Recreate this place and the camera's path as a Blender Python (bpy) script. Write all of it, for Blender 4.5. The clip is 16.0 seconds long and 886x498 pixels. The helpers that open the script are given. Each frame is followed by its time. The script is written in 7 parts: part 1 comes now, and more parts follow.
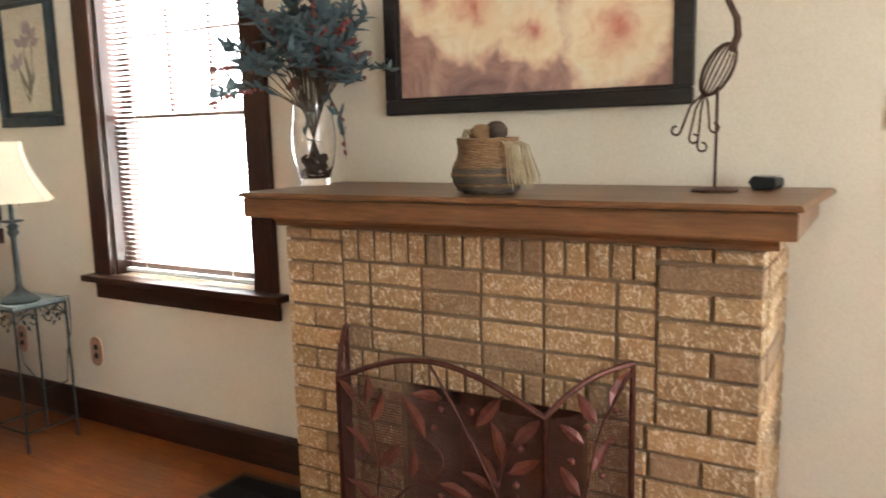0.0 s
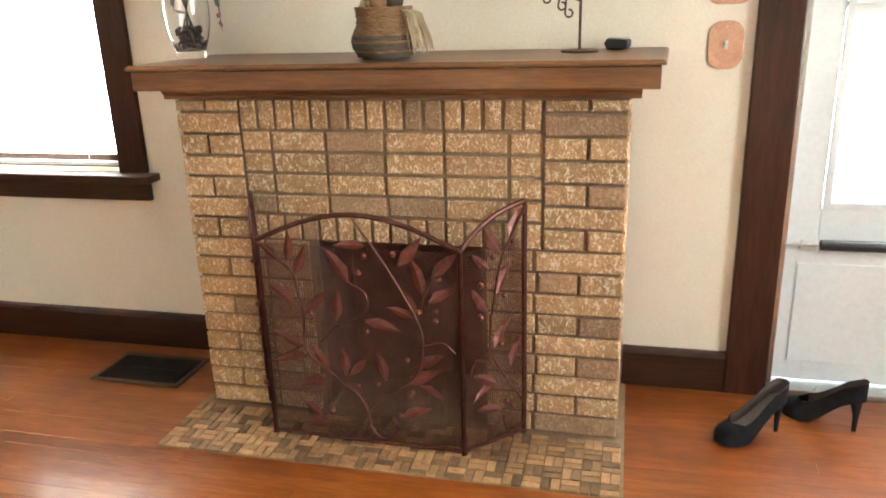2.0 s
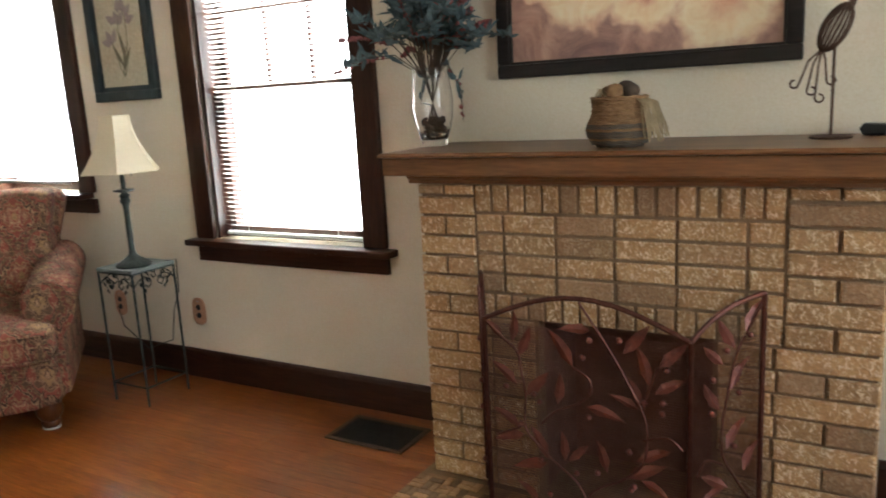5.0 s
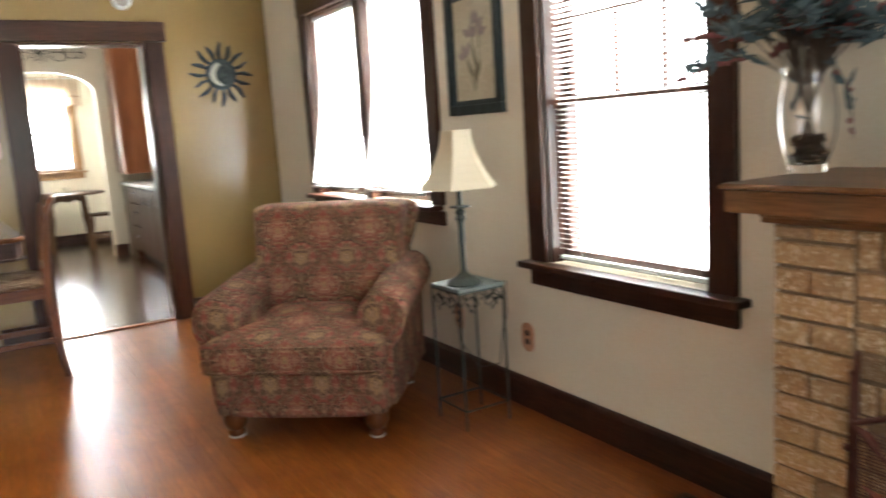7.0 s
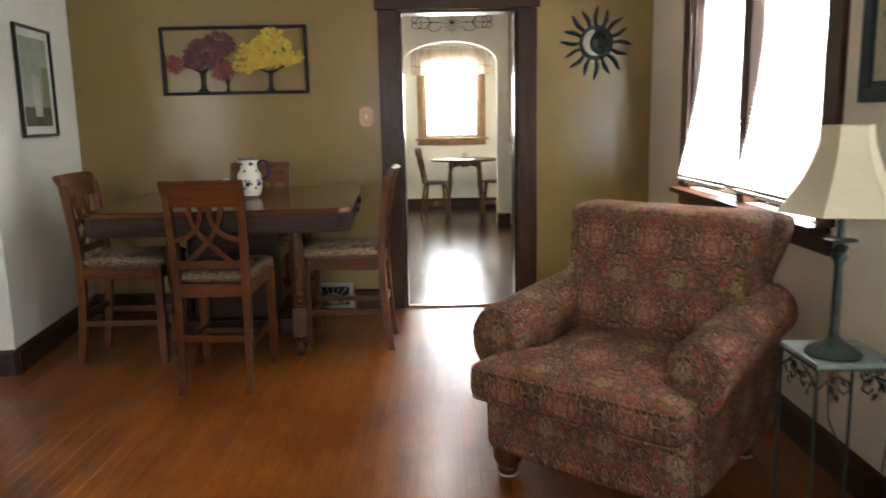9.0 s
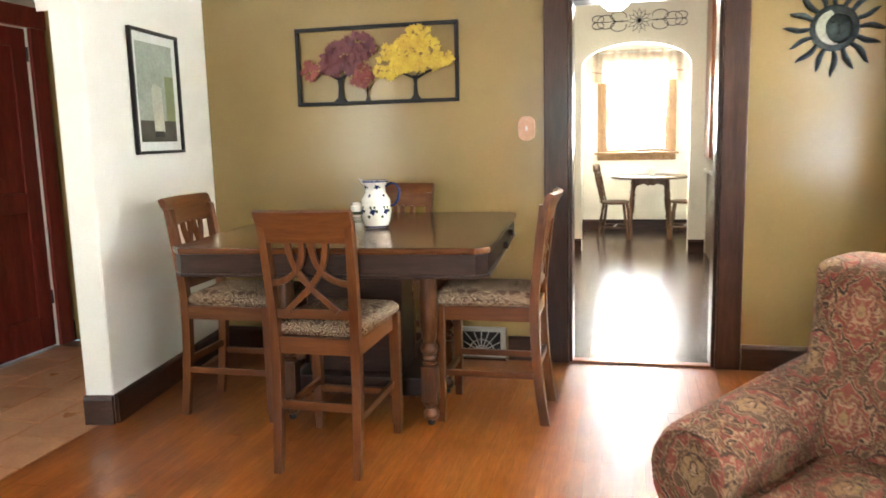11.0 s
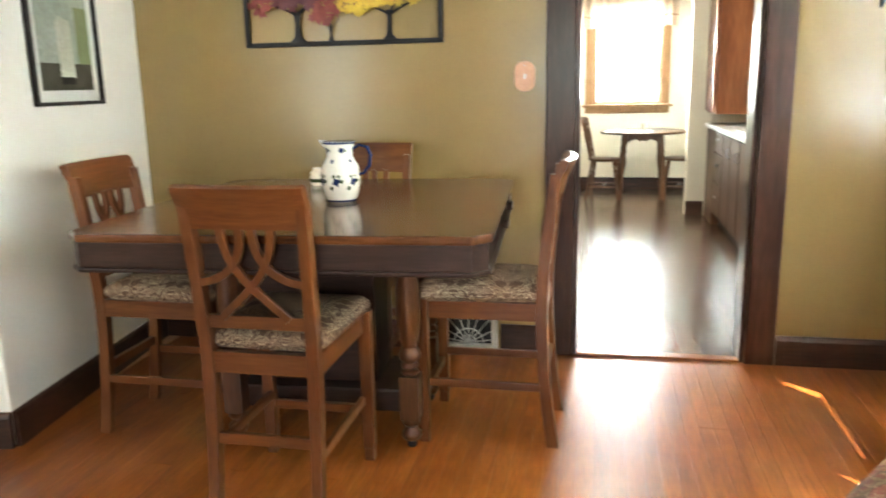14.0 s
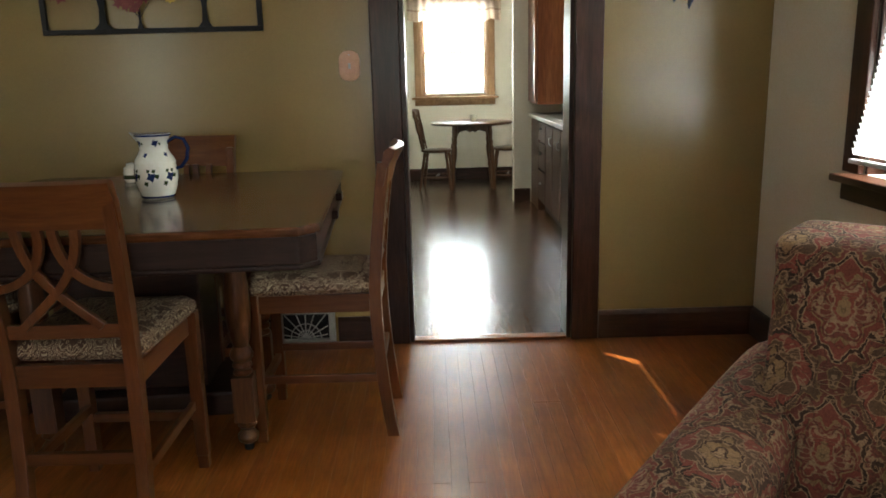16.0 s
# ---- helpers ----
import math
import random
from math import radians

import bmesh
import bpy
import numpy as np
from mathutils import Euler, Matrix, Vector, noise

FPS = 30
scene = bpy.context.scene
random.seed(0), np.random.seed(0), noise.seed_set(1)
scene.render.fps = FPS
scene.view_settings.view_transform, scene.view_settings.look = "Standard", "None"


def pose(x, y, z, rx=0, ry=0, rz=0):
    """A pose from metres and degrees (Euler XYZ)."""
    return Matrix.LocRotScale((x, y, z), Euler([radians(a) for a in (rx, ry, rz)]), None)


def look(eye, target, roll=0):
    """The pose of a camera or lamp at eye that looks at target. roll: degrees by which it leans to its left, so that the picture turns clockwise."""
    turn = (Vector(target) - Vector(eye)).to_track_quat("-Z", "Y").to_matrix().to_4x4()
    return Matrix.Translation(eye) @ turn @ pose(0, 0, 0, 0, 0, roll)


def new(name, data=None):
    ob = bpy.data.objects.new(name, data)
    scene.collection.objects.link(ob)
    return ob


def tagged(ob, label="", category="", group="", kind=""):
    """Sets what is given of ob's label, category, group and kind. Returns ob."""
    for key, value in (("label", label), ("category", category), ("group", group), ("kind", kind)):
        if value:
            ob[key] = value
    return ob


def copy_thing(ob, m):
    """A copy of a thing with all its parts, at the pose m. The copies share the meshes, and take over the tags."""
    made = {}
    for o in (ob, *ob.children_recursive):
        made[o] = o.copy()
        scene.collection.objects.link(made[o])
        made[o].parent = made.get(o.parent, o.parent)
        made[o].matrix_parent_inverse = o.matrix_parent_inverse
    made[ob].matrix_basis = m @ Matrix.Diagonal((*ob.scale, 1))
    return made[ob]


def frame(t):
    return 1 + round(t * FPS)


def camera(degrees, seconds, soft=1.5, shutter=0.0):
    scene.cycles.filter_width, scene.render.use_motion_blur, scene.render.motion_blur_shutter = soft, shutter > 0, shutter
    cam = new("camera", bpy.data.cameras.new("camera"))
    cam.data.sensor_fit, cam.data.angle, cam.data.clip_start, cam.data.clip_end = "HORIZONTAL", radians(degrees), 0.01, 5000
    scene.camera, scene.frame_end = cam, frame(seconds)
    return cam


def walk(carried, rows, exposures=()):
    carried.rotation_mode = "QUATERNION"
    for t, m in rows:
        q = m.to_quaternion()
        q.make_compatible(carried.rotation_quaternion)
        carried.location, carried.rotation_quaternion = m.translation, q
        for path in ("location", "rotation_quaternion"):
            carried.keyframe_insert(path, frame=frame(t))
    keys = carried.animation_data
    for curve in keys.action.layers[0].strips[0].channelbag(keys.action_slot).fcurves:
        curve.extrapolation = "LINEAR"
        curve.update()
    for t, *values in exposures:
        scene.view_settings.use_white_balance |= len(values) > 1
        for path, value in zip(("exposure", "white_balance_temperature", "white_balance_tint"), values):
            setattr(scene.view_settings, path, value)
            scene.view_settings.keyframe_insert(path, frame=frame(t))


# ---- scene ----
cam = camera(60.6, 16.0, 1.7, 0.5)
PATH = [
    (0, (-0.726, 0.753, 1.269), (-1.734, 2.454, 0.969), -1.4),
    (0.5, (-0.78, 0.647, 1.259), (-1.585, 2.446, 0.918), -1.2),
    (1, (-0.853, 0.576, 1.244), (-1.493, 2.428, 0.842), -0.7),
    (1.5, (-0.902, 0.492, 1.239), (-1.416, 2.359, 0.738), -1.1),
    (2, (-0.95, 0.396, 1.261), (-1.407, 2.243, 0.644), -1.8),
    (2.5, (-0.965, 0.346, 1.255), (-1.386, 2.197, 0.626), -1.6),
    (3, (-0.962, 0.335, 1.264), (-1.398, 2.185, 0.642), -1.9),
    (3.5, (-0.962, 0.331, 1.258), (-1.516, 2.168, 0.696), -2.6),
    (3.7, (-0.973, 0.325, 1.251), (-1.592, 2.157, 0.739), -2.6),
    (6, (-0.968, 0.521, 1.302), (-2.256, 2.016, 0.978), -3.2),
    (6.2, (-0.976, 0.606, 1.3), (-2.333, 2.038, 0.97), -3.3),
    (6.5, (-0.988, 0.627, 1.337), (-2.442, 1.955, 0.986), -3.4),
    (7, (-1.108, 0.807, 1.295), (-2.805, 1.816, 0.979), -3.8),
    (7.5, (-1.245, 0.969, 1.283), (-3.088, 1.68, 0.973), -4.0),
    (8, (-1.369, 1.173, 1.274), (-3.301, 1.574, 0.947), -1.7),
    (8.5, (-1.499, 1.307, 1.282), (-3.46, 1.485, 0.934), -1.2),
    (9, (-1.707, 1.393, 1.321), (-3.677, 1.392, 0.98), -1.1),
    (9.5, (-1.95, 1.431, 1.29), (-3.919, 1.295, 0.966), -0.9),
    (11.8, (-3.01, 1.433, 1.326), (-4.899, 0.85, 1.021), -1.1),
    (12, (-3.093, 1.406, 1.309), (-4.976, 0.808, 0.999), -0.9),
    (12.5, (-3.218, 1.342, 1.309), (-5.099, 0.742, 0.987), -0.9),
    (13, (-3.326, 1.24, 1.301), (-5.214, 0.671, 0.967), -1.3),
    (13.5, (-3.362, 1.218, 1.302), (-5.255, 0.688, 0.934), -1.3),
    (14, (-3.353, 1.224, 1.309), (-5.267, 0.829, 0.885), -1.2),
    (14.5, (-3.363, 1.239, 1.299), (-5.307, 1.092, 0.851), -0.5),
    (15, (-3.367, 1.253, 1.286), (-5.316, 1.241, 0.838), -0.5),
    (15.5, (-3.362, 1.262, 1.292), (-5.31, 1.28, 0.842), -1.0),
    (16, (-3.372, 1.258, 1.285), (-5.322, 1.277, 0.839), -1.4),
]
EXPOSURES = [(0, 2.65, 6500, 10), (0.5, 3.4, 6500, 9), (1.0, 3.25, 6500, 10), (1.5, 2.95, 6500, 9), (2.0, 3.12, 6500, 8), (2.5, 3.28, 6450, 7), (3.0, 3.33, 6400, 6), (3.5, 3.58, 6200, 2), (5.8, 1.4, 6350, 8), (6.5, 1.25, 6350, 8), (7.0, 2.3, 6500, 9), (8.3, 3.0, 6500, 11),
             (9.0, 1.7, 6450, 8), (9.7, 1.9, 6450, 8), (11.8, 3.4, 6450, 4), (13.5, 3.43, 6450, 2), (14.5, 2.15, 6350, 1), (15.0, 1.45, 6350, 1), (16, 1.3, 6350, 1)]
walk(cam, [(t, look(eye, target, roll)) for t, eye, target, roll in PATH], EXPOSURES)

# ---- light ----
SUN_WAY = Vector((-0.5, -0.6, -0.95)).normalized()
world = bpy.data.worlds.new("sky")
scene.world = world
world.use_nodes = True
wn = world.node_tree.nodes
sky = wn.new("ShaderNodeTexSky")
sky.sky_type = "NISHITA"
sky.sun_disc = False
sky.sun_elevation = math.asin(-SUN_WAY.z)
sky.sun_rotation = math.atan2(-SUN_WAY.x, -SUN_WAY.y)
wn["Background"].inputs["Strength"].default_value = 0.12
world.node_tree.links.new(sky.outputs[0], wn["Background"].inputs["Color"])

sun_data = bpy.data.lights.new("sun", "SUN")
sun_data.energy, sun_data.angle, sun_data.color = 5.0, radians(0.6), (1.0, 0.95, 0.86)
new("sun", sun_data).matrix_world = look((0, 0, 20), Vector((0, 0, 20)) + SUN_WAY)


def window_or_fill_lamp(x, y, z, wide, high, watts, way, tint=(0.93, 0.97, 1.0)):
    """An area lamp just outside an opening: daylight of a window, or added fill from an unseen side."""
    d = bpy.data.lights.new("window_or_fill_lamp", "AREA")
    d.shape, d.size, d.size_y, d.energy, d.color = "RECTANGLE", wide, high, watts, tint
    new("window_or_fill_lamp", d).matrix_world = look((x, y, z), Vector((x, y, z)) + Vector(way))


NY, WX, FY = 2.82, -6.942, 2.443        # window wall, gold wall, brick face
CEIL = 2.62
NOOK_X, EAST_X = -12.97, 1.3
window_or_fill_lamp(-5.32, NY + 0.30, 1.50, 2.70, 1.70, 118, (0, -1, 0))
window_or_fill_lamp(-3.30, NY + 0.30, 1.40, 1.50, 1.90, 36, (0, -1, 0))
window_or_fill_lamp(0.0, NY + 0.32, 1.25, 1.10, 1.60, 24, (0, -1, 0))
window_or_fill_lamp(NOOK_X - 0.32, 1.55, 1.60, 1.30, 1.60, 105, (1, 0, 0))
# added fill from the east and the entry, at openings out of view
window_or_fill_lamp(EAST_X + 0.40, 1.0, 1.5, 1.4, 1.4, 10, (-1, 0, 0))
window_or_fill_lamp(-1.62, -1.70, 1.4, 0.8, 1.4, 4, (-1, 0, 0), (1.0, 0.96, 0.9))

# ---- materials ----


def nodes_of(name):
    m = bpy.data.materials.new(name)
    m.use_nodes = True
    t = m.node_tree
    return m, t, t.nodes["Principled BSDF"], t.nodes.new, t.links.new


def mapped(t, scale, turn=(0, 0, 0), vary=True):
    """Object coordinates scaled, shifted for each object by its own random number."""
    n, l = t.nodes.new, t.links.new
    co, mp = n("ShaderNodeTexCoord"), n("ShaderNodeMapping")
    mp.inputs["Scale"].default_value = scale
    mp.inputs["Rotation"].default_value = turn
    l(co.outputs["Object"], mp.inputs["Vector"])
    if vary:
        info, mul = n("ShaderNodeObjectInfo"), n("ShaderNodeMath")
        mul.operation = "MULTIPLY"
        mul.inputs[1].default_value = 37.0
        l(info.outputs["Random"], mul.inputs[0])
        l(mul.outputs[0], mp.inputs["Location"])
    return mp.outputs["Vector"]


def noise_tex(t, vec, scale, detail=4.0, rough=0.55, warp=0.0):
    n = t.nodes.new("ShaderNodeTexNoise")
    n.inputs["Scale"].default_value, n.inputs["Detail"].default_value = scale, detail
    n.inputs["Roughness"].default_value, n.inputs["Distortion"].default_value = rough, warp
    t.links.new(vec, n.inputs["Vector"])
    return n.outputs["Fac"]


def ramp(t, fac, stops, hard=False):
    r = t.nodes.new("ShaderNodeValToRGB")
    e = r.color_ramp.elements
    while len(e) < len(stops):
        e.new(0.5)
    for i, (p, c) in enumerate(stops):
        e[i].position, e[i].color = p, (*c, 1)
    if hard:
        r.color_ramp.interpolation = "CONSTANT"
    t.links.new(fac, r.inputs["Fac"])
    return r.outputs["Color"]


def blend(t, fac, a, b, kind="MIX"):
    m = t.nodes.new("ShaderNodeMix")
    m.data_type, m.blend_type = "RGBA", kind
    for v, i in ((fac, 0), (a, 6), (b, 7)):
        if isinstance(v, (int, float)):
            m.inputs[i].default_value = v
        elif isinstance(v, tuple):
            m.inputs[i].default_value = (*v, 1)
        else:
            t.links.new(v, m.inputs[i])
    return m.outputs[2]


def bumped(t, p, fac, strength, dist=0.004):
    b = t.nodes.new("ShaderNodeBump")
    b.inputs["Strength"].default_value, b.inputs["Distance"].default_value = strength, dist
    t.links.new(fac, b.inputs["Height"])
    t.links.new(b.outputs["Normal"], p.inputs["Normal"])


def random_tone(t, col, lo, hi):
    info, mr = t.nodes.new("ShaderNodeObjectInfo"), t.nodes.new("ShaderNodeMapRange")
    mr.inputs["To Min"].default_value, mr.inputs["To Max"].default_value = lo, hi
    t.links.new(info.outputs["Random"], mr.inputs["Value"])
    hsv = t.nodes.new("ShaderNodeHueSaturation")
    t.links.new(mr.outputs[0], hsv.inputs["Value"])
    t.links.new(col, hsv.inputs["Color"])
    return hsv.outputs[0]


def plain(name, c1, c2=None, rough=0.6, scale=8.0, fine=90.0, bump=0.1, metal=0.0, vary=(1, 1), coat=0.0, dist=0.003, gloss=0.5):
    """A surface with stains at one scale and grain at another."""
    m, t, p, n, l = nodes_of(name)
    c2 = c2 or tuple(v * 0.82 for v in c1)
    v = mapped(t, (1, 1, 1))
    big, small = noise_tex(t, v, scale, 5), noise_tex(t, v, fine, 3)
    col = ramp(t, big, [(0.3, c2), (0.7, c1)])
    col = blend(t, 0.12, col, ramp(t, small, [(0.3, (0, 0, 0)), (0.7, (1, 1, 1))]), "OVERLAY")
    if vary != (1, 1):
        col = random_tone(t, col, *vary)
    l(col, p.inputs["Base Color"])
    l(ramp(t, big, [(0.2, (rough * 1.15,) * 3), (0.8, (rough * 0.85,) * 3)]), p.inputs["Roughness"])
    p.inputs["Metallic"].default_value = metal
    p.inputs["Specular IOR Level"].default_value = gloss
    p.inputs["Coat Weight"].default_value = coat
    p.inputs["Coat Roughness"].default_value = 0.15
    if bump:
        bumped(t, p, small, bump, dist)
    return m


def wood(name, dark, light, rough=0.35, along="x", grain=1.0, vary=(1, 1), coat=0.0, worn=None, bump=0.15, ring=14.0, fine=0.22, uneven=0.05, stain=0.0, middle_tone=None):
    """Wood with its grain along one axis of the piece; the last argument sets a paler, amber tone round one point."""
    m, t, p, n, l = nodes_of(name)
    s = {"x": (0.09, 1, 1), "y": (1, 0.09, 1), "z": (1, 1, 0.09)}[along]
    v = mapped(t, tuple(k * grain for k in s))
    a = noise_tex(t, v, ring, 6, 0.6, 0.9)
    f = noise_tex(t, v, 130, 3, 0.6)
    mid = tuple((i * 0.55 + j * 0.45) for i, j in zip(dark, light))
    col = ramp(t, a, [(0.28, dark), (0.5, mid), (0.72, light)])
    col = blend(t, fine, col, ramp(t, f, [(0.35, (0.1, 0.1, 0.1)), (0.65, (1, 1, 1))]), "OVERLAY")
    big = noise_tex(t, mapped(t, (1, 1, 1)), 2.3, 4)
    if worn:
        patch = ramp(t, noise_tex(t, mapped(t, s), 9, 8, 0.7), [(0.56, (0, 0, 0)), (0.66, (1, 1, 1))])
        col = blend(t, patch, col, worn)
    if vary != (1, 1):
        col = random_tone(t, col, *vary)
    # paler amber tone round the given point, fading outwards with a ragged edge
    if middle_tone:
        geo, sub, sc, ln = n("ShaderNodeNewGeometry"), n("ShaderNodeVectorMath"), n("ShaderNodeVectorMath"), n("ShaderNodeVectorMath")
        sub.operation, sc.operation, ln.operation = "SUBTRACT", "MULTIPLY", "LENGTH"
        sub.inputs[1].default_value, sc.inputs[1].default_value = middle_tone[1], middle_tone[2]
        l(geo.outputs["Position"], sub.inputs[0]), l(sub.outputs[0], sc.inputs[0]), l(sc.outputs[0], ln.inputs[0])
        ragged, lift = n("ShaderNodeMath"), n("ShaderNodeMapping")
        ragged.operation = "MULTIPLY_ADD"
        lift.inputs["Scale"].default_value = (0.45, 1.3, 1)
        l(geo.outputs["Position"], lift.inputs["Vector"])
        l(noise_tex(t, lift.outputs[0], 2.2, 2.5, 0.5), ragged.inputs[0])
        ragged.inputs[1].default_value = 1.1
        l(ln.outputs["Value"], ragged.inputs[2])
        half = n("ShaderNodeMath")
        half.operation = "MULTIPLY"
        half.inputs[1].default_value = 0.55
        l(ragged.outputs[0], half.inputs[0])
        near_middle = ramp(t, half.outputs[0], [(0.50, (0.9, 0.9, 0.9)), (0.95, (0, 0, 0))])
        col = blend(t, near_middle, col, blend(t, 1.0, col, middle_tone[0], "MULTIPLY"))
    if stain:
        geo = n("ShaderNodeNewGeometry")
        tone = ramp(t, noise_tex(t, geo.outputs["Position"], 1.9, 5, 0.6), [(0.32, (1 - stain, 1 - stain * 1.35, 1 - stain * 1.5)), (0.68, (1 + stain * 0.5,) * 3)])
        col = blend(t, 1.0, col, tone, "MULTIPLY")
    l(col, p.inputs["Base Color"])
    l(ramp(t, big, [(0.3, (rough * (1 - uneven),) * 3), (0.7, (rough * (1 + uneven),) * 3)]), p.inputs["Roughness"])
    p.inputs["Specular IOR Level"].default_value = 0.28
    p.inputs["Coat Weight"].default_value = coat * 0.6
    p.inputs["Coat Roughness"].default_value = 0.18
    bumped(t, p, f, bump, 0.0015)
    return m


def fabric(name, repeat, scale, tones, worn_tone, mirrored=True, band=0.035, swirl=9.0, fade=(0.1, 0.4)):
    """Woven tapestry: scrolling motifs, mirrored at each repeat of the weave, in bands of thread colours."""
    m, t, p, n, l = nodes_of(name)
    co = n("ShaderNodeTexCoord")
    v = co.outputs["Object"]
    vec = v
    if mirrored:
        sep, com = n("ShaderNodeSeparateXYZ"), n("ShaderNodeCombineXYZ")
        l(v, sep.inputs[0])
        for i, r in enumerate(repeat):
            pp = n("ShaderNodeMath")
            pp.operation = "PINGPONG"
            pp.inputs[1].default_value = r
            l(sep.outputs[i], pp.inputs[0])
            l(pp.outputs[0], com.inputs[i])
        vec = com.outputs[0]
    f = noise_tex(t, vec, scale, 1.5, 0.45, 0.6)
    # scalloped rings of thread round the middle of each motif
    far, mul, add, wave, half = n("ShaderNodeVectorMath"), n("ShaderNodeMath"), n("ShaderNodeMath"), n("ShaderNodeMath"), n("ShaderNodeMath")
    far.operation, mul.operation, add.operation, wave.operation, half.operation = "LENGTH", "MULTIPLY", "MULTIPLY_ADD", "SINE", "MULTIPLY_ADD"
    l(vec, far.inputs[0])
    l(far.outputs["Value"], mul.inputs[0])
    mul.inputs[1].default_value = 2 * math.pi / band
    l(f, add.inputs[0])
    add.inputs[1].default_value = swirl
    l(mul.outputs[0], add.inputs[2])
    l(add.outputs[0], wave.inputs[0])
    l(wave.outputs[0], half.inputs[0])
    half.inputs[1].default_value, half.inputs[2].default_value = 0.5, 0.5
    col = ramp(t, half.outputs[0], tones, True)
    dots = n("ShaderNodeTexVoronoi")
    dots.inputs["Scale"].default_value = scale * 3.2
    l(vec, dots.inputs["Vector"])
    sprig = ramp(t, dots.outputs["Distance"], [(0.0, (1, 1, 1)), (0.17, (0, 0, 0))], True)
    where = ramp(t, noise_tex(t, vec, scale * 0.8, 1), [(0.50, (0, 0, 0)), (0.54, (1, 1, 1))])
    both = blend(t, 1.0, sprig, where, "MULTIPLY")
    col = blend(t, both, col, worn_tone)
    weave, worn = noise_tex(t, v, 420, 2), noise_tex(t, v, 5, 3)
    col = blend(t, ramp(t, worn, [(0.35, (fade[0],) * 3), (0.7, (fade[1],) * 3)]), col, worn_tone)
    col = blend(t, 0.3, col, ramp(t, weave, [(0.35, (0.2, 0.2, 0.2)), (0.65, (1, 1, 1))]), "OVERLAY")
    l(col, p.inputs["Base Color"])
    p.inputs["Roughness"].default_value = 0.9
    p.inputs["Specular IOR Level"].default_value = 0.25
    bumped(t, p, weave, 0.35, 0.002)
    return m


def brocade(name, wide, high, thread, gold, red, wine, olive, dark):
    """Upholstery brocade: medallions in an ogee lattice, outlined in pale thread, with curling sprigs between. The pattern runs
    over seat and back in one piece and turns the corner to the sides."""
    m, t, p, n, l = nodes_of(name)

    def calc(op, a, b=0.0, c=0.0):
        q = n("ShaderNodeMath")
        q.operation = op
        for v, k in ((a, 0), (b, 1), (c, 2)):
            if isinstance(v, (int, float)):
                q.inputs[k].default_value = v
            else:
                l(v, q.inputs[k])
        return q.outputs[0]
    co, at, face = n("ShaderNodeTexCoord"), n("ShaderNodeSeparateXYZ"), n("ShaderNodeSeparateXYZ")
    l(co.outputs["Object"], at.inputs[0]), l(co.outputs["Normal"], face.inputs[0])
    x, y, z = at.outputs
    side = calc("GREATER_THAN", calc("ABSOLUTE", face.outputs[0]), 0.74)
    u = calc("ADD", x, calc("MULTIPLY", side, calc("SUBTRACT", y, x)))
    v = calc("SUBTRACT", calc("ADD", z, y), calc("MULTIPLY", side, y))
    com = n("ShaderNodeCombineXYZ")
    l(calc("PINGPONG", u, wide / 2), com.inputs[0]), l(calc("WRAP", v, high, 0.0), com.inputs[1])
    motif = com.outputs[0]
    curl = noise_tex(t, motif, 30, 2.0, 0.5, 1.2)
    f = calc("ADD", calc("COSINE", calc("MULTIPLY", u, 2 * math.pi / wide)), calc("COSINE", calc("MULTIPLY", v, 2 * math.pi / high)))
    lattice = calc("MULTIPLY_ADD", f, 0.25, 0.5)
    scallop = calc("MULTIPLY", calc("COSINE", calc("MULTIPLY", u, 10 * math.pi / wide)), calc("COSINE", calc("MULTIPLY", v, 6 * math.pi / high)))
    f = calc("MULTIPLY_ADD", scallop, 0.30, f)
    f = calc("MULTIPLY_ADD", calc("SUBTRACT", curl, 0.5), 1.1, f)
    tone = calc("MULTIPLY_ADD", f, 0.235, 0.5)
    col = ramp(t, tone, [(0.0, gold), (0.07, dark), (0.11, thread), (0.135, olive), (0.22, thread), (0.245, red), (0.33, dark), (0.38, thread), (0.405, olive), (0.47, gold), (0.50, wine),
                         (0.57, thread), (0.59, dark), (0.645, thread), (0.67, red), (0.77, gold), (0.80, wine), (0.86, thread), (0.89, red), (0.96, gold)], True)
    # the ground of each medallion is woven paler or deeper as a whole
    col = blend(t, 1.0, col, ramp(t, lattice, [(0.0, (1.15,) * 3), (0.14, (0.88,) * 3), (0.30, (1.05,) * 3), (0.46, (0.70,) * 3), (0.52, (0.70,) * 3), (0.60, (1.05,) * 3), (0.78, (0.88,) * 3), (0.93, (1.12,) * 3)]), "MULTIPLY")
    # curling sprigs of pale thread
    sprig = calc("SINE", calc("MULTIPLY", noise_tex(t, motif, 13, 1.0, 0.4, 2.0), 40.0))
    col = blend(t, ramp(t, sprig, [(0.86, (0, 0, 0)), (0.93, (0.75, 0.75, 0.75))]), col, thread)
    vein = calc("SINE", calc("MULTIPLY", noise_tex(t, motif, 22, 1.0, 0.4, 1.0), 34.0))
    col = blend(t, ramp(t, vein, [(0.86, (0, 0, 0)), (0.95, (0.5, 0.5, 0.5))]), col, dark)
    dots = n("ShaderNodeTexVoronoi")
    dots.inputs["Scale"].default_value = 50
    l(motif, dots.inputs["Vector"])
    spot = ramp(t, dots.outputs["Distance"], [(0.0, (0.5, 0.5, 0.5)), (0.20, (0, 0, 0))], True)
    where = ramp(t, tone, [(0.66, (0, 0, 0)), (0.70, (1, 1, 1))])
    col = blend(t, blend(t, 1.0, spot, where, "MULTIPLY"), col, thread)
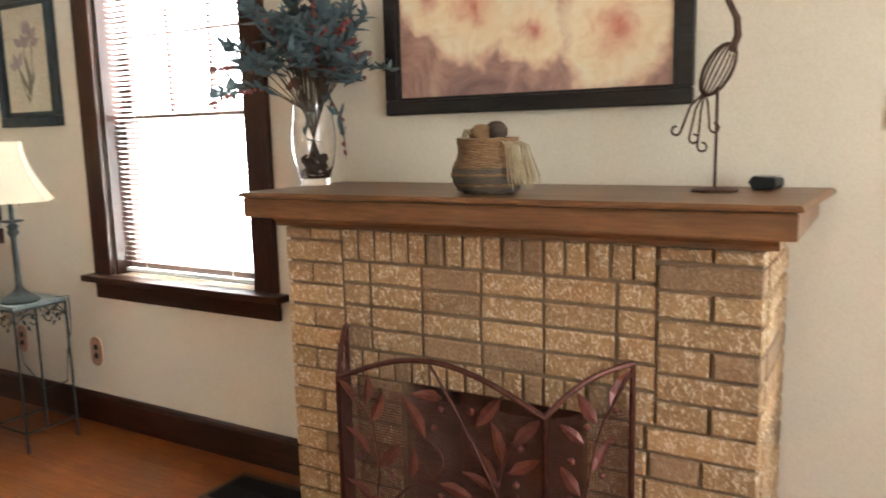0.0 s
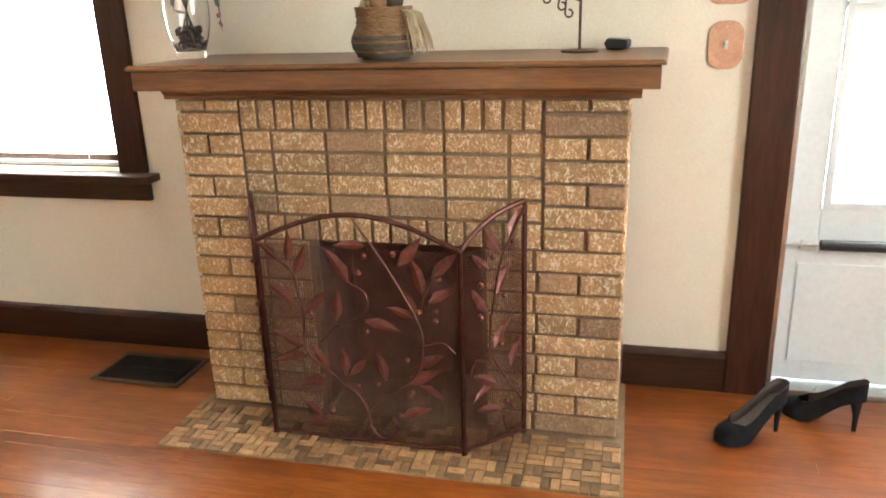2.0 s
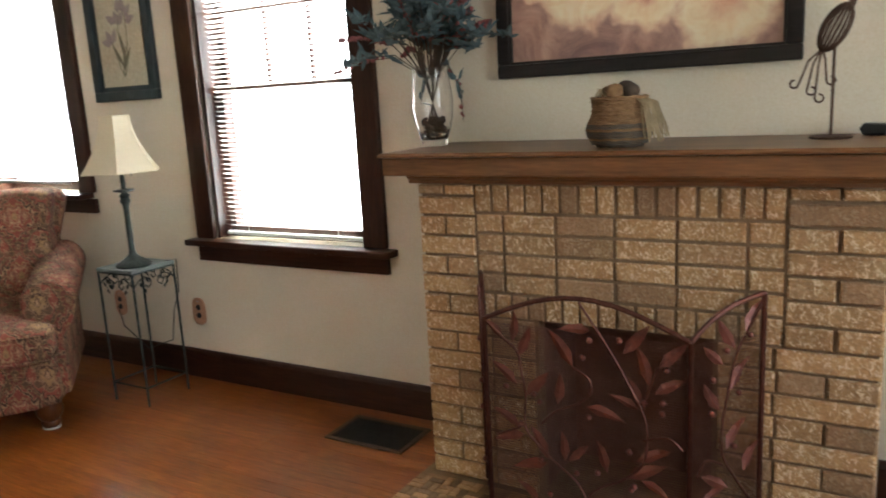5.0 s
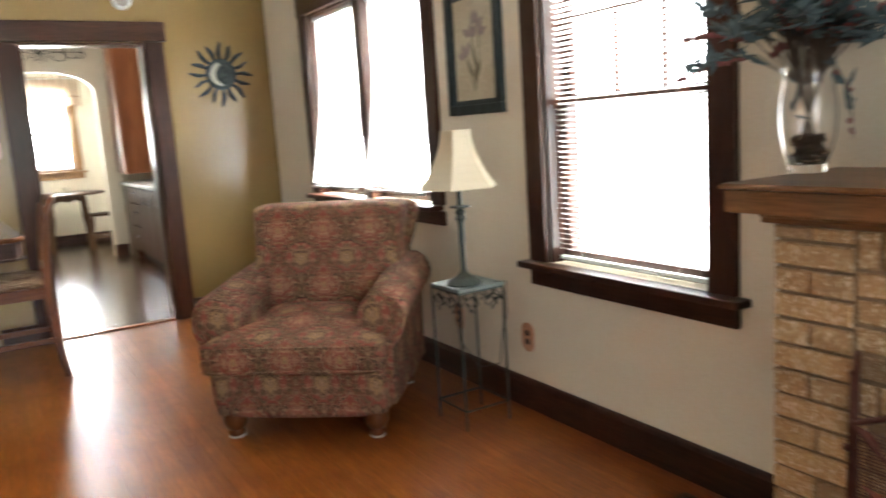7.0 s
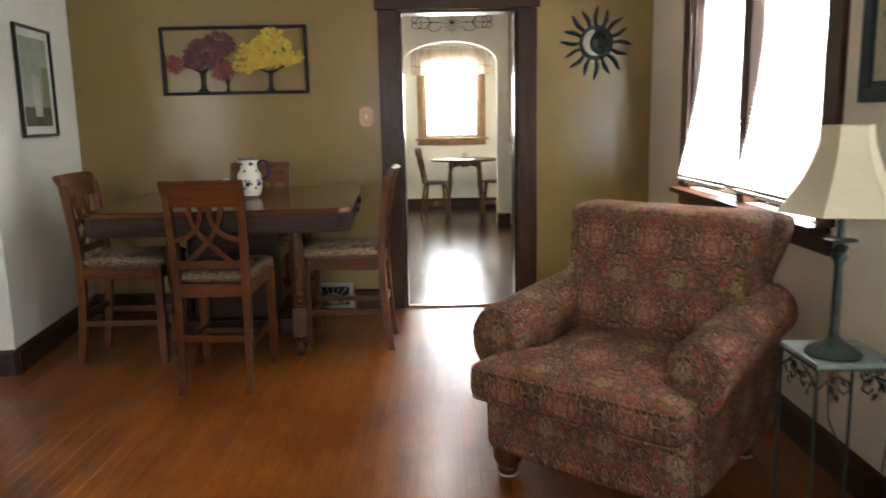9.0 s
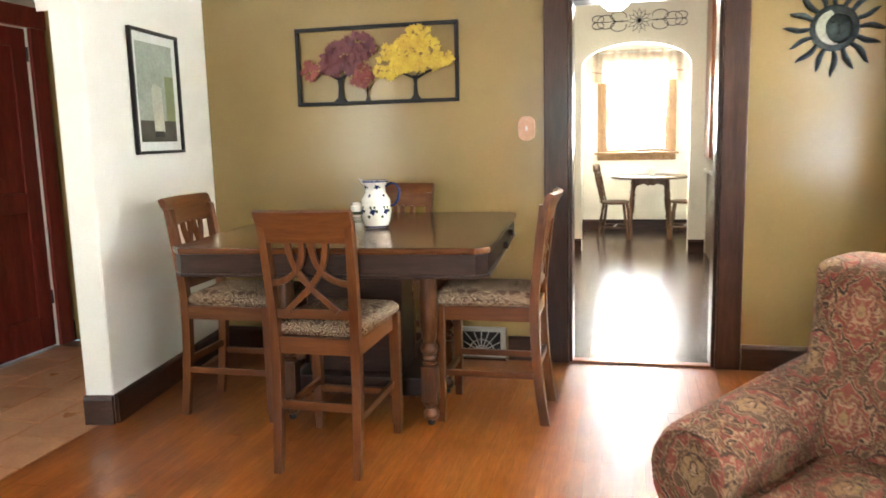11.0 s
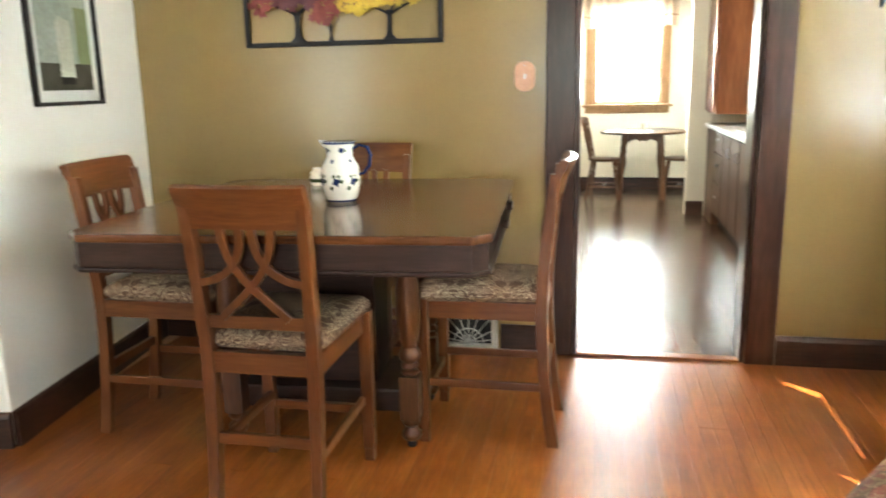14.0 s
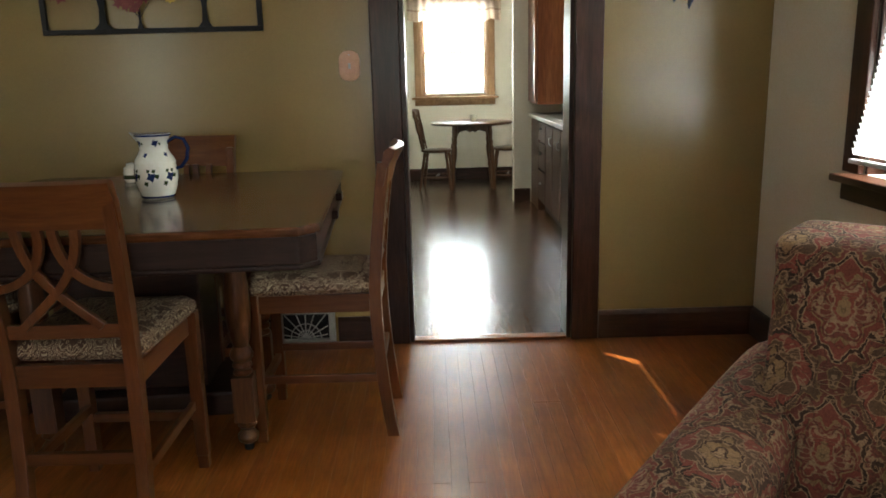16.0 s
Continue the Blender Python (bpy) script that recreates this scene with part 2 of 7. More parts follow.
    weave, rubbed = noise_tex(t, co.outputs["Object"], 420, 2), noise_tex(t, co.outputs["Object"], 5, 3)
    col = blend(t, ramp(t, rubbed, [(0.35, (0.03,) * 3), (0.7, (0.16,) * 3)]), col, tuple((a + b) / 2 for a, b in zip(red, thread)))
    col = blend(t, 0.3, col, ramp(t, weave, [(0.35, (0.2, 0.2, 0.2)), (0.65, (1, 1, 1))]), "OVERLAY")
    l(col, p.inputs["Base Color"])
    p.inputs["Roughness"].default_value = 0.9
    p.inputs["Specular IOR Level"].default_value = 0.25
    bumped(t, p, weave, 0.35, 0.002)
    return m


def flecked(name, c1, c2, brown, pale):
    """Rough-faced brick with pale scratched flecks, each brick of its own tone; about one in four is fired browner with fewer flecks."""
    m, t, p, n, l = nodes_of(name)
    v = mapped(t, (1, 1, 1))
    big, small = noise_tex(t, v, 22, 5), noise_tex(t, v, 110, 4, 0.7)
    info, spin, part_of = n("ShaderNodeObjectInfo"), n("ShaderNodeMath"), n("ShaderNodeMath")
    spin.operation, part_of.operation = "MULTIPLY", "FRACT"
    spin.inputs[1].default_value = 7.31
    l(info.outputs["Random"], spin.inputs[0]), l(spin.outputs[0], part_of.inputs[0])
    fired = ramp(t, part_of.outputs[0], [(0.72, (0, 0, 0)), (0.86, (1, 1, 1))])
    col = blend(t, fired, ramp(t, big, [(0.3, c2), (0.7, c1)]), brown)
    col = random_tone(t, col, 0.82, 1.14)
    slant = noise_tex(t, mapped(t, (1, 1, 0.7), (0, 0.6, 0)), 88, 4, 0.62, 1.4)
    fleck = ramp(t, slant, [(0.53, (0, 0, 0)), (0.60, (0.85, 0.85, 0.85))])
    few = blend(t, fired, (1.0, 1.0, 1.0), (0.28, 0.28, 0.28))
    col = blend(t, blend(t, 1.0, fleck, few, "MULTIPLY"), col, pale)
    col = blend(t, 0.25, col, ramp(t, small, [(0.3, (0, 0, 0)), (0.7, (1, 1, 1))]), "OVERLAY")
    l(col, p.inputs["Base Color"])
    p.inputs["Roughness"].default_value = 0.85
    bumped(t, p, slant, 0.9, 0.007)
    return m


def clear_glass(name, tint=(1, 1, 1), rough=0.02):
    m, t, p, n, l = nodes_of(name)
    p.inputs["Base Color"].default_value = (*tint, 1)
    p.inputs["Transmission Weight"].default_value = 1.0
    p.inputs["Roughness"].default_value, p.inputs["IOR"].default_value = rough, 1.45
    return m


def cloth(name, col, through_col, amount=0.5):
    """Thin cloth or slat that lets some light through."""
    m, t, p, n, l = nodes_of(name)
    v = mapped(t, (1, 1, 1))
    f = noise_tex(t, v, 160, 3)
    l(ramp(t, f, [(0.3, tuple(c * 0.9 for c in col)), (0.7, col)]), p.inputs["Base Color"])
    p.inputs["Roughness"].default_value = 0.8
    tr, mx = n("ShaderNodeBsdfTranslucent"), n("ShaderNodeMixShader")
    tr.inputs["Color"].default_value = (*through_col, 1)
    mx.inputs[0].default_value = amount
    l(p.outputs[0], mx.inputs[1]), l(tr.outputs[0], mx.inputs[2])
    l(mx.outputs[0], t.nodes["Material Output"].inputs["Surface"])
    bumped(t, p, f, 0.15, 0.001)
    return m


CREAM = plain("cream_plaster", (0.76, 0.70, 0.58), (0.71, 0.64, 0.52), 0.75, 1.2, 130, 0.12)
WHITEWALL = plain("white_plaster", (0.80, 0.78, 0.72), (0.75, 0.73, 0.66), 0.72, 1.2, 130, 0.12)
GOLD = plain("gold_paint", (0.275, 0.187, 0.073), (0.242, 0.164, 0.064), 0.215, 1.1, 320, 0.05, dist=0.001)
KITCHENWALL = plain("kitchen_plaster", (0.80, 0.76, 0.66), (0.75, 0.71, 0.60), 0.7, 1.6, 60, 0.2)
CEILING = plain("ceiling_paint", (0.80, 0.78, 0.73), None, 0.8, 2, 70, 0.2)
TRIM_Z = wood("stained_trim_upright", (0.024, 0.009, 0.006), (0.066, 0.024, 0.013), 0.32, "z", coat=0.2)
TRIM_X = wood("stained_trim_x", (0.022, 0.009, 0.006), (0.062, 0.024, 0.013), 0.30, "x", coat=0.3)
TRIM_Y = wood("stained_trim_y", (0.022, 0.009, 0.006), (0.062, 0.024, 0.013), 0.30, "y", coat=0.3)
OAKTRIM_Z = wood("oak_trim_upright", (0.22, 0.12, 0.055), (0.42, 0.26, 0.135), 0.4, "z")
OAKTRIM_Y = wood("oak_trim_y", (0.22, 0.12, 0.055), (0.42, 0.26, 0.135), 0.4, "y")
FLOOR = wood("red_oak_boards", (0.200, 0.054, 0.0115), (0.315, 0.098, 0.0215), 0.30, "x", vary=(0.87, 1.10), coat=0.5, bump=0.02, fine=0.2, uneven=0.02, stain=0.36, middle_tone=((1.34, 1.40, 1.15), (-3.4, 0.85, 0.0), (0.25, 0.66, 0.0)))
DARKFLOOR = wood("dark_worn_boards", (0.060, 0.027, 0.015), (0.150, 0.074, 0.042), 0.222, "x", vary=(0.82, 1.15), coat=0.3, worn=(0.10, 0.052, 0.032), bump=0.3, fine=0.25, uneven=0.03)
GAP = plain("board_gap", (0.075, 0.026, 0.010), None, 0.9)
MANTEL = wood("mantel_oak", (0.105, 0.044, 0.016), (0.235, 0.108, 0.043), 0.36, "x", coat=0.25)
BRICK = flecked("tan_brick", (0.52, 0.325, 0.155), (0.42, 0.245, 0.11), (0.34, 0.210, 0.112), (0.84, 0.69, 0.48))
MORTAR = plain("grey_mortar", (0.28, 0.19, 0.112), (0.20, 0.135, 0.08), 0.95, 20, 150, 0.8)
SOOT = plain("soot", (0.22, 0.12, 0.082), (0.13, 0.070, 0.048), 0.95, 12, 90, 0.5)
TILE = plain("hearth_tile", (0.39, 0.225, 0.105), (0.27, 0.145, 0.065), 0.55, 30, 120, 0.3, vary=(0.42, 1.45))
BRONZELEAF = plain("bronzed_leaf", (0.24, 0.080, 0.056), (0.12, 0.040, 0.030), 0.36, 25, 150, 0.15, metal=0.45)
BRONZEWIRE = plain("bronzed_wire", (0.15, 0.058, 0.040), (0.10, 0.038, 0.027), 0.55, 30, 150, 0.1, metal=0.2)
BRONZE = plain("bronzed_metal", (0.16, 0.058, 0.040), (0.085, 0.030, 0.022), 0.42, 30, 150, 0.25, metal=0.65)
GREENIRON = plain("verdigris_iron", (0.050, 0.066, 0.060), (0.024, 0.030, 0.029), 0.5, 40, 160, 0.3, metal=0.5)
BLACKIRON = plain("black_iron", (0.018, 0.016, 0.016), None, 0.5, 30, 150, 0.2, metal=0.4)
CHERRY_Z = wood("cherry_upright", (0.090, 0.027, 0.0085), (0.162, 0.055, 0.0165), 0.30, "z", coat=0.35, fine=0.12)
CHERRY_X = wood("cherry_x", (0.090, 0.027, 0.0085), (0.162, 0.055, 0.0165), 0.30, "x", coat=0.35, fine=0.12)
CHERRY_Y = wood("cherry_y", (0.090, 0.027, 0.0085), (0.162, 0.055, 0.0165), 0.30, "y", coat=0.35, fine=0.12)
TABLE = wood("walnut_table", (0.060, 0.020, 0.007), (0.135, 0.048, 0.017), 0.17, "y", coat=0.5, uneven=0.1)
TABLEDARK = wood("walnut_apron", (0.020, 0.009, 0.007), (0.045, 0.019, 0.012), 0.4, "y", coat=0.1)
TABLELEG = wood("walnut_leg", (0.058, 0.021, 0.008), (0.13, 0.048, 0.018), 0.3, "z", coat=0.4)
ARMFAB = brocade("brocade", 0.23, 0.33, (0.360, 0.225, 0.135), (0.290, 0.178, 0.088), (0.235, 0.062, 0.046), (0.185, 0.056, 0.042), (0.130, 0.078, 0.048), (0.050, 0.031, 0.023))
UMBER, CREAMY, FAWN = (0.062, 0.030, 0.019), (0.50, 0.385, 0.26), (0.17, 0.085, 0.05)
SEATFAB = fabric("paisley", (0.075, 0.095, 0.1), 26, [(0.0, UMBER), (0.26, CREAMY), (0.50, UMBER), (0.74, FAWN), (0.84, CREAMY), (0.96, UMBER)], (0.32, 0.205, 0.13), True, band=0.06, swirl=22.0, fade=(0.05, 0.28))
LINEN = cloth("shade_linen", (0.74, 0.66, 0.50), (0.80, 0.70, 0.52), 0.35)
SLAT = cloth("blind_slat", (0.85, 0.85, 0.83), (0.85, 0.85, 0.83), 0.55)
VALANCE = cloth("valance_cloth", (0.66, 0.55, 0.44), (0.75, 0.62, 0.48), 0.5)
GLASS = clear_glass("glass")
# milky stand-in for the storm door glass, stops a sun patch on the floor
SUN_DIFFUSER = cloth("sun_diffuser_pane", (0.86, 0.88, 0.88), (0.9, 0.92, 0.92), 0.8)
WHITEPAINT = plain("white_enamel", (0.74, 0.78, 0.78), (0.68, 0.72, 0.73), 0.35, 3, 60, 0.08)
COPPER = plain("copper_plate", (0.60, 0.34, 0.22), (0.50, 0.27, 0.17), 0.45, 25, 120, 0.1, metal=0.1)
BLACKSUEDE = plain("black_suede", (0.006, 0.006, 0.007), None, 0.9, 30, 200, 0.3)
SHOELINING = plain("shoe_lining", (0.13, 0.105, 0.095), None, 0.7)
BLACKPLASTIC = plain("black_plastic", (0.014, 0.016, 0.018), None, 0.4)
PORCELAIN = plain("cream_porcelain", (0.78, 0.75, 0.66), (0.74, 0.70, 0.60), 0.18, 6, 60, 0.03, coat=0.5)
NAVY = plain("navy_glaze", (0.018, 0.030, 0.11), None, 0.2)
OLIVE = plain("olive_glaze", (0.045, 0.065, 0.025), None, 0.25)
LEAF = plain("dried_leaf", (0.092, 0.140, 0.150), (0.050, 0.080, 0.090), 0.7, 30, 120, 0.3)
BLOOM = plain("dried_bloom", (0.30, 0.095, 0.085), (0.19, 0.055, 0.06), 0.8, 40, 150, 0.3)
TWIG = plain("twig", (0.075, 0.05, 0.035), None, 0.85)
PEBBLE = plain("potpourri", (0.035, 0.028, 0.026), (0.075, 0.055, 0.045), 0.8, 60, 200, 0.4)
WICKER = plain("tan_wicker", (0.30, 0.175, 0.085), (0.19, 0.105, 0.05), 0.8, 45, 160, 0.6)
WICKERDARK = plain("blue_grey_wicker", (0.075, 0.075, 0.070), (0.14, 0.10, 0.065), 0.8, 40, 160, 0.6)
RAFFIA = plain("raffia", (0.48, 0.38, 0.23), (0.38, 0.29, 0.17), 0.85, 40, 200, 0.5)
FRAMEBLACK = wood("black_frame", (0.010, 0.008, 0.008), (0.026, 0.020, 0.018), 0.38, "x", coat=0.1)
FRAMETEAL = plain("teal_black_frame", (0.030, 0.048, 0.055), (0.018, 0.028, 0.032), 0.5, 12, 80, 0.2)
MAT_WHITE = plain("mat_board", (0.70, 0.71, 0.68), None, 0.8)
PAPER = plain("aged_print", (0.55, 0.50, 0.38), (0.46, 0.41, 0.30), 0.8, 6, 60, 0.05)
INK = plain("print_ink", (0.17, 0.16, 0.11), None, 0.8)
INKLILAC = plain("print_lilac", (0.33, 0.27, 0.26), None, 0.8)
LEAFYELLOW = plain("yellow_enamel", (0.54, 0.38, 0.035), (0.42, 0.26, 0.025), 0.38, 20, 90, 0.2, metal=0.2)
LEAFPLUM = plain("plum_enamel", (0.085, 0.022, 0.034), (0.13, 0.028, 0.026), 0.4, 16, 90, 0.2, metal=0.25)
LEAFRED = plain("red_enamel", (0.23, 0.045, 0.030), (0.15, 0.030, 0.025), 0.4, 16, 90, 0.2, metal=0.25)
REDDOOR = wood("red_stained_door", (0.13, 0.016, 0.012), (0.22, 0.030, 0.020), 0.35, "z", coat=0.25)
FOYERTILE = plain("terracotta_tile", (0.50, 0.26, 0.14), (0.38, 0.18, 0.095), 0.3, 5, 60, 0.15, vary=(0.85, 1.15))
GROUT = plain("grout", (0.20, 0.12, 0.08), None, 0.9)
CABINET = wood("brown_cabinet", (0.060, 0.030, 0.019), (0.13, 0.066, 0.040), 0.42, "z", coat=0.1)
PANELWOOD = wood("red_birch_panel", (0.17, 0.055, 0.025), (0.33, 0.125, 0.055), 0.35, "z", grain=0.5, coat=0.3)
COUNTER = plain("white_laminate", (0.70, 0.70, 0.68), None, 0.3, 5, 80, 0.03)
STEEL = plain("brushed_steel", (0.55, 0.55, 0.54), None, 0.3, 20, 150, 0.1, metal=1.0)
PAINTEDIRON = plain("register_paint", (0.33, 0.31, 0.28), None, 0.5)
NOOKWOOD = wood("dark_pine", (0.06, 0.028, 0.014), (0.14, 0.068, 0.034), 0.35, "z", coat=0.2)
OUTSIDE = plain("pale_ground", (0.35, 0.37, 0.30), None, 0.9)


def rose_paint():
    """Blown roses in oils: soft rounds of petals that melt into a mauve ground."""
    m, t, p, n, l = nodes_of("rose_painting")
    v = mapped(t, (1, 1, 1), vary=False)
    ns = n("ShaderNodeTexNoise")
    ns.inputs["Scale"].default_value, ns.inputs["Detail"].default_value = 9, 3
    l(v, ns.inputs["Vector"])
    wv = n("ShaderNodeMix")
    wv.data_type = "VECTOR"
    wv.inputs[0].default_value = 0.11
    l(v, wv.inputs[4]), l(ns.outputs["Color"], wv.inputs[5])
    near = None
    for x, z, r in ((0.27, -0.12, 0.17), (-0.17, -0.02, 0.16), (0.02, -0.10, 0.11), (-0.31, 0.02, 0.11), (0.10, 0.14, 0.16), (-0.30, 0.20, 0.14), (0.34, 0.17, 0.14)):
        d, q = n("ShaderNodeVectorMath"), n("ShaderNodeMath")
        d.operation, q.operation = "DISTANCE", "DIVIDE"
        d.inputs[1].default_value = (x * 0.89 + 0.055, 0.055, z * 0.89 + 0.055)
        q.inputs[1].default_value = r
        l(wv.outputs[1], d.inputs[0]), l(d.outputs["Value"], q.inputs[0])
        if near is None:
            near = q.outputs[0]
        else:
            mn = n("ShaderNodeMath")
            mn.operation = "SMOOTH_MIN"
            mn.inputs[2].default_value = 0.12
            l(near, mn.inputs[0]), l(q.outputs[0], mn.inputs[1])
            near = mn.outputs[0]
    petals = ramp(t, near, [(0.04, (0.46, 0.17, 0.13)), (0.18, (0.64, 0.38, 0.28)), (0.42, (0.80, 0.64, 0.46)), (0.72, (0.83, 0.71, 0.54)), (0.90, (0.62, 0.43, 0.33)), (1.0, (0.36, 0.22, 0.19))])
    folds = ramp(t, noise_tex(t, v, 13, 5, 0.6, 2.0), [(0.38, (0.42, 0.26, 0.20)), (0.52, (0.72, 0.55, 0.42)), (0.66, (0.88, 0.78, 0.62))])
    back = ramp(t, noise_tex(t, v, 7, 8, 0.65, 1.2), [(0.3, (0.20, 0.115, 0.11)), (0.5, (0.40, 0.235, 0.19)), (0.7, (0.55, 0.37, 0.28))])
    body = blend(t, 0.35, petals, folds, "OVERLAY")
    edge = ramp(t, near, [(0.88, (0, 0, 0)), (1.0, (1, 1, 1))])
    l(blend(t, edge, body, back), p.inputs["Base Color"])
    p.inputs["Roughness"].default_value = 0.55
    bumped(t, p, noise_tex(t, v, 90, 4), 0.3, 0.002)
    return m


ROSES = rose_paint()

# ---- mesh kit ----


class Shape:
    """Collects faces for one mesh."""

    def __init__(self):
        self.v, self.f = [], []

    def add(self, verts, faces):
        k = len(self.v)
        self.v += [tuple(p) for p in verts]
        self.f += [tuple(i + k for i in q) for q in faces]
        return self

    def box(self, x0, x1, y0, y1, z0, z1):
        x0, x1, y0, y1, z0, z1 = min(x0, x1), max(x0, x1), min(y0, y1), max(y0, y1), min(z0, z1), max(z0, z1)
        return self.add([(x, y, z) for z in (z0, z1) for y in (y0, y1) for x in (x0, x1)],
                        [(0, 2, 3, 1), (4, 5, 7, 6), (0, 1, 5, 4), (2, 6, 7, 3), (0, 4, 6, 2), (1, 3, 7, 5)])

    def lathe(self, prof, seg=20, at=(0, 0, 0), squash=(1, 1)):
        """A turned shape from (radius, height) pairs, bottom to top."""
        vs, fs = [], []
        for r, z in prof:
            for i in range(seg):
                a = 2 * math.pi * i / seg
                vs.append((at[0] + r * squash[0] * math.cos(a), at[1] + r * squash[1] * math.sin(a), at[2] + z))
        for k in range(len(prof) - 1):
            for i in range(seg):
                j = (i + 1) % seg
                fs.append((k * seg + i, k * seg + j, (k + 1) * seg + j, (k + 1) * seg + i))
        fs.append(tuple(reversed(range(seg))))
        fs.append(tuple((len(prof) - 1) * seg + i for i in range(seg)))
        return self.add(vs, fs)

    def tube(self, pts, r, seg=6, closed=False, flat=1.0):
        """A round bar along points; r may be a list."""
        pts = [Vector(p) for p in pts]
        n = len(pts)
        rs = r if isinstance(r, (list, tuple)) else [r] * n
        vs, fs, up = [], [], None
        for i, p in enumerate(pts):
            a = pts[(i - 1) % n] if closed or i > 0 else p
            b = pts[(i + 1) % n] if closed or i < n - 1 else p
            d = (b - a).normalized()
            if up is None:
                up = d.orthogonal().normalized()
            up = (up - d * up.dot(d)).normalized()
            s = d.cross(up)
            for k in range(seg):
                w = 2 * math.pi * k / seg
                vs.append(p + up * (rs[i] * math.cos(w)) + s * (rs[i] * flat * math.sin(w)))
        for i in range(n if closed else n - 1):
            j = (i + 1) % n
            for k in range(seg):
                q = (k + 1) % seg
                fs.append((i * seg + k, i * seg + q, j * seg + q, j * seg + k))
        if not closed:
            fs.append(tuple(reversed(range(seg))))
            fs.append(tuple((n - 1) * seg + k for k in range(seg)))
        return self.add(vs, fs)

    def prism(self, poly, a0, a1, axis="z"):
        """A polygon pushed along an axis; poly in the two other axes, in x-y-z order."""
        def put(u, v, w):
            return {"z": (u, v, w), "y": (u, w, v), "x": (w, u, v)}[axis]
        n = len(poly)
        vs = [put(u, v, a0) for u, v in poly] + [put(u, v, a1) for u, v in poly]
        fs = [tuple(range(n)), tuple(range(2 * n - 1, n - 1, -1))] + [(i, i + n, (i + 1) % n + n, (i + 1) % n) for i in range(n)]
        return self.add(vs, fs)

    def ball(self, c, r, seg=10, rows=6, squash=(1, 1, 1)):
        prof = [(max(1e-4, r * math.sin(math.pi * k / rows)), -r * squash[2] * math.cos(math.pi * k / rows)) for k in range(rows + 1)]
        return self.lathe(prof, seg, c, squash[:2])

    def grid(self, rows, closed=False):
        """A skin over rows of points."""
        n, w = len(rows), len(rows[0])
        vs = [p for r in rows for p in r]
        fs = []
        for i in range(n - 1):
            for k in range(w if closed else w - 1):
                q = (k + 1) % w
                fs.append((i * w + k, i * w + q, (i + 1) * w + q, (i + 1) * w + k))
        return self.add(vs, fs)

    def leaf(self, base, way, side, length, width, lift=0.0, thick=0.0):
        """A pointed leaf with a folded middle."""
        base, way, side = Vector(base), Vector(way).normalized(), Vector(side).normalized()
        up = way.cross(side).normalized()
        mid = [base + way * (length * k) + up * (lift * math.sin(math.pi * k)) for k in (0, 0.3, 0.65, 1)]
        ws = (0, width * 0.5, width * 0.36, 0)
        vs = [mid[0], mid[1] - side * ws[1], mid[1] + up * (thick + 0.001), mid[1] + side * ws[1], mid[2] - side * ws[2], mid[2] + up * (thick + 0.001), mid[2] + side * ws[2], mid[3]]
        fs = [(0, 2, 1), (0, 3, 2), (1, 2, 5, 4), (2, 3, 6, 5), (4, 5, 7), (5, 6, 7)]
        if thick:
            vs += [mid[1] - up * thick, mid[2] - up * thick]
            fs += [(0, 1, 8), (0, 8, 3), (1, 4, 9, 8), (8, 9, 6, 3), (4, 7, 9), (9, 7, 6)]
        return self.add(vs, fs)

    def mesh(self, name, material, bevel=0.0, smooth=False, seg=2):
        bm = bmesh.new()
        vs = [bm.verts.new(p) for p in self.v]
        for q in self.f:
            try:
                bm.faces.new([vs[i] for i in q])
            except ValueError:
                pass
        bmesh.ops.recalc_face_normals(bm, faces=bm.faces)
        if bevel:
            sharp = [e for e in bm.edges if len(e.link_faces) == 2 and e.calc_face_angle(0) > 0.6]
            bmesh.ops.bevel(bm, geom=sharp, offset=bevel, segments=seg, profile=0.6, affect="EDGES", clamp_overlap=True)
        if smooth:
            for f in bm.faces:
                f.smooth = True
            for e in bm.edges:
                if len(e.link_faces) == 2 and e.calc_face_angle(0) > 0.75:
                    e.smooth = False
        me = bpy.data.meshes.new(name)
        bm.to_mesh(me)
        bm.free()
        me.materials.append(material)
        return me


def part(name, shape, material, parent, label="", bevel=0.0, smooth=False, seg=2):
    ob = new(name, shape.mesh(name, material, bevel, smooth, seg))
    ob.parent = parent
    return tagged(ob, label)


def thing(name, label, category, x=0.0, y=0.0, z=0.0, rz=0.0, group=""):
    ob = new(name)
    ob.matrix_world = pose(x, y, z, 0, 0, rz)
    ob.empty_display_size = 0.1
    return tagged(ob, label, category, group)


def solid(name, shape, material, label, category, bevel=0.0, smooth=False, x=0.0, y=0.0, z=0.0, rz=0.0, group=""):
    """A thing of one mesh."""
    ob = new(name, shape.mesh(name, material, bevel, smooth))
    ob.matrix_world = pose(x, y, z, 0, 0, rz)
    return tagged(ob, label, category, group)


def structure(name, shape, material, label, bevel=0.0, smooth=False):
    ob = new(name, shape.mesh(name, material, bevel, smooth))
    return tagged(ob, label, "", "", "structure")


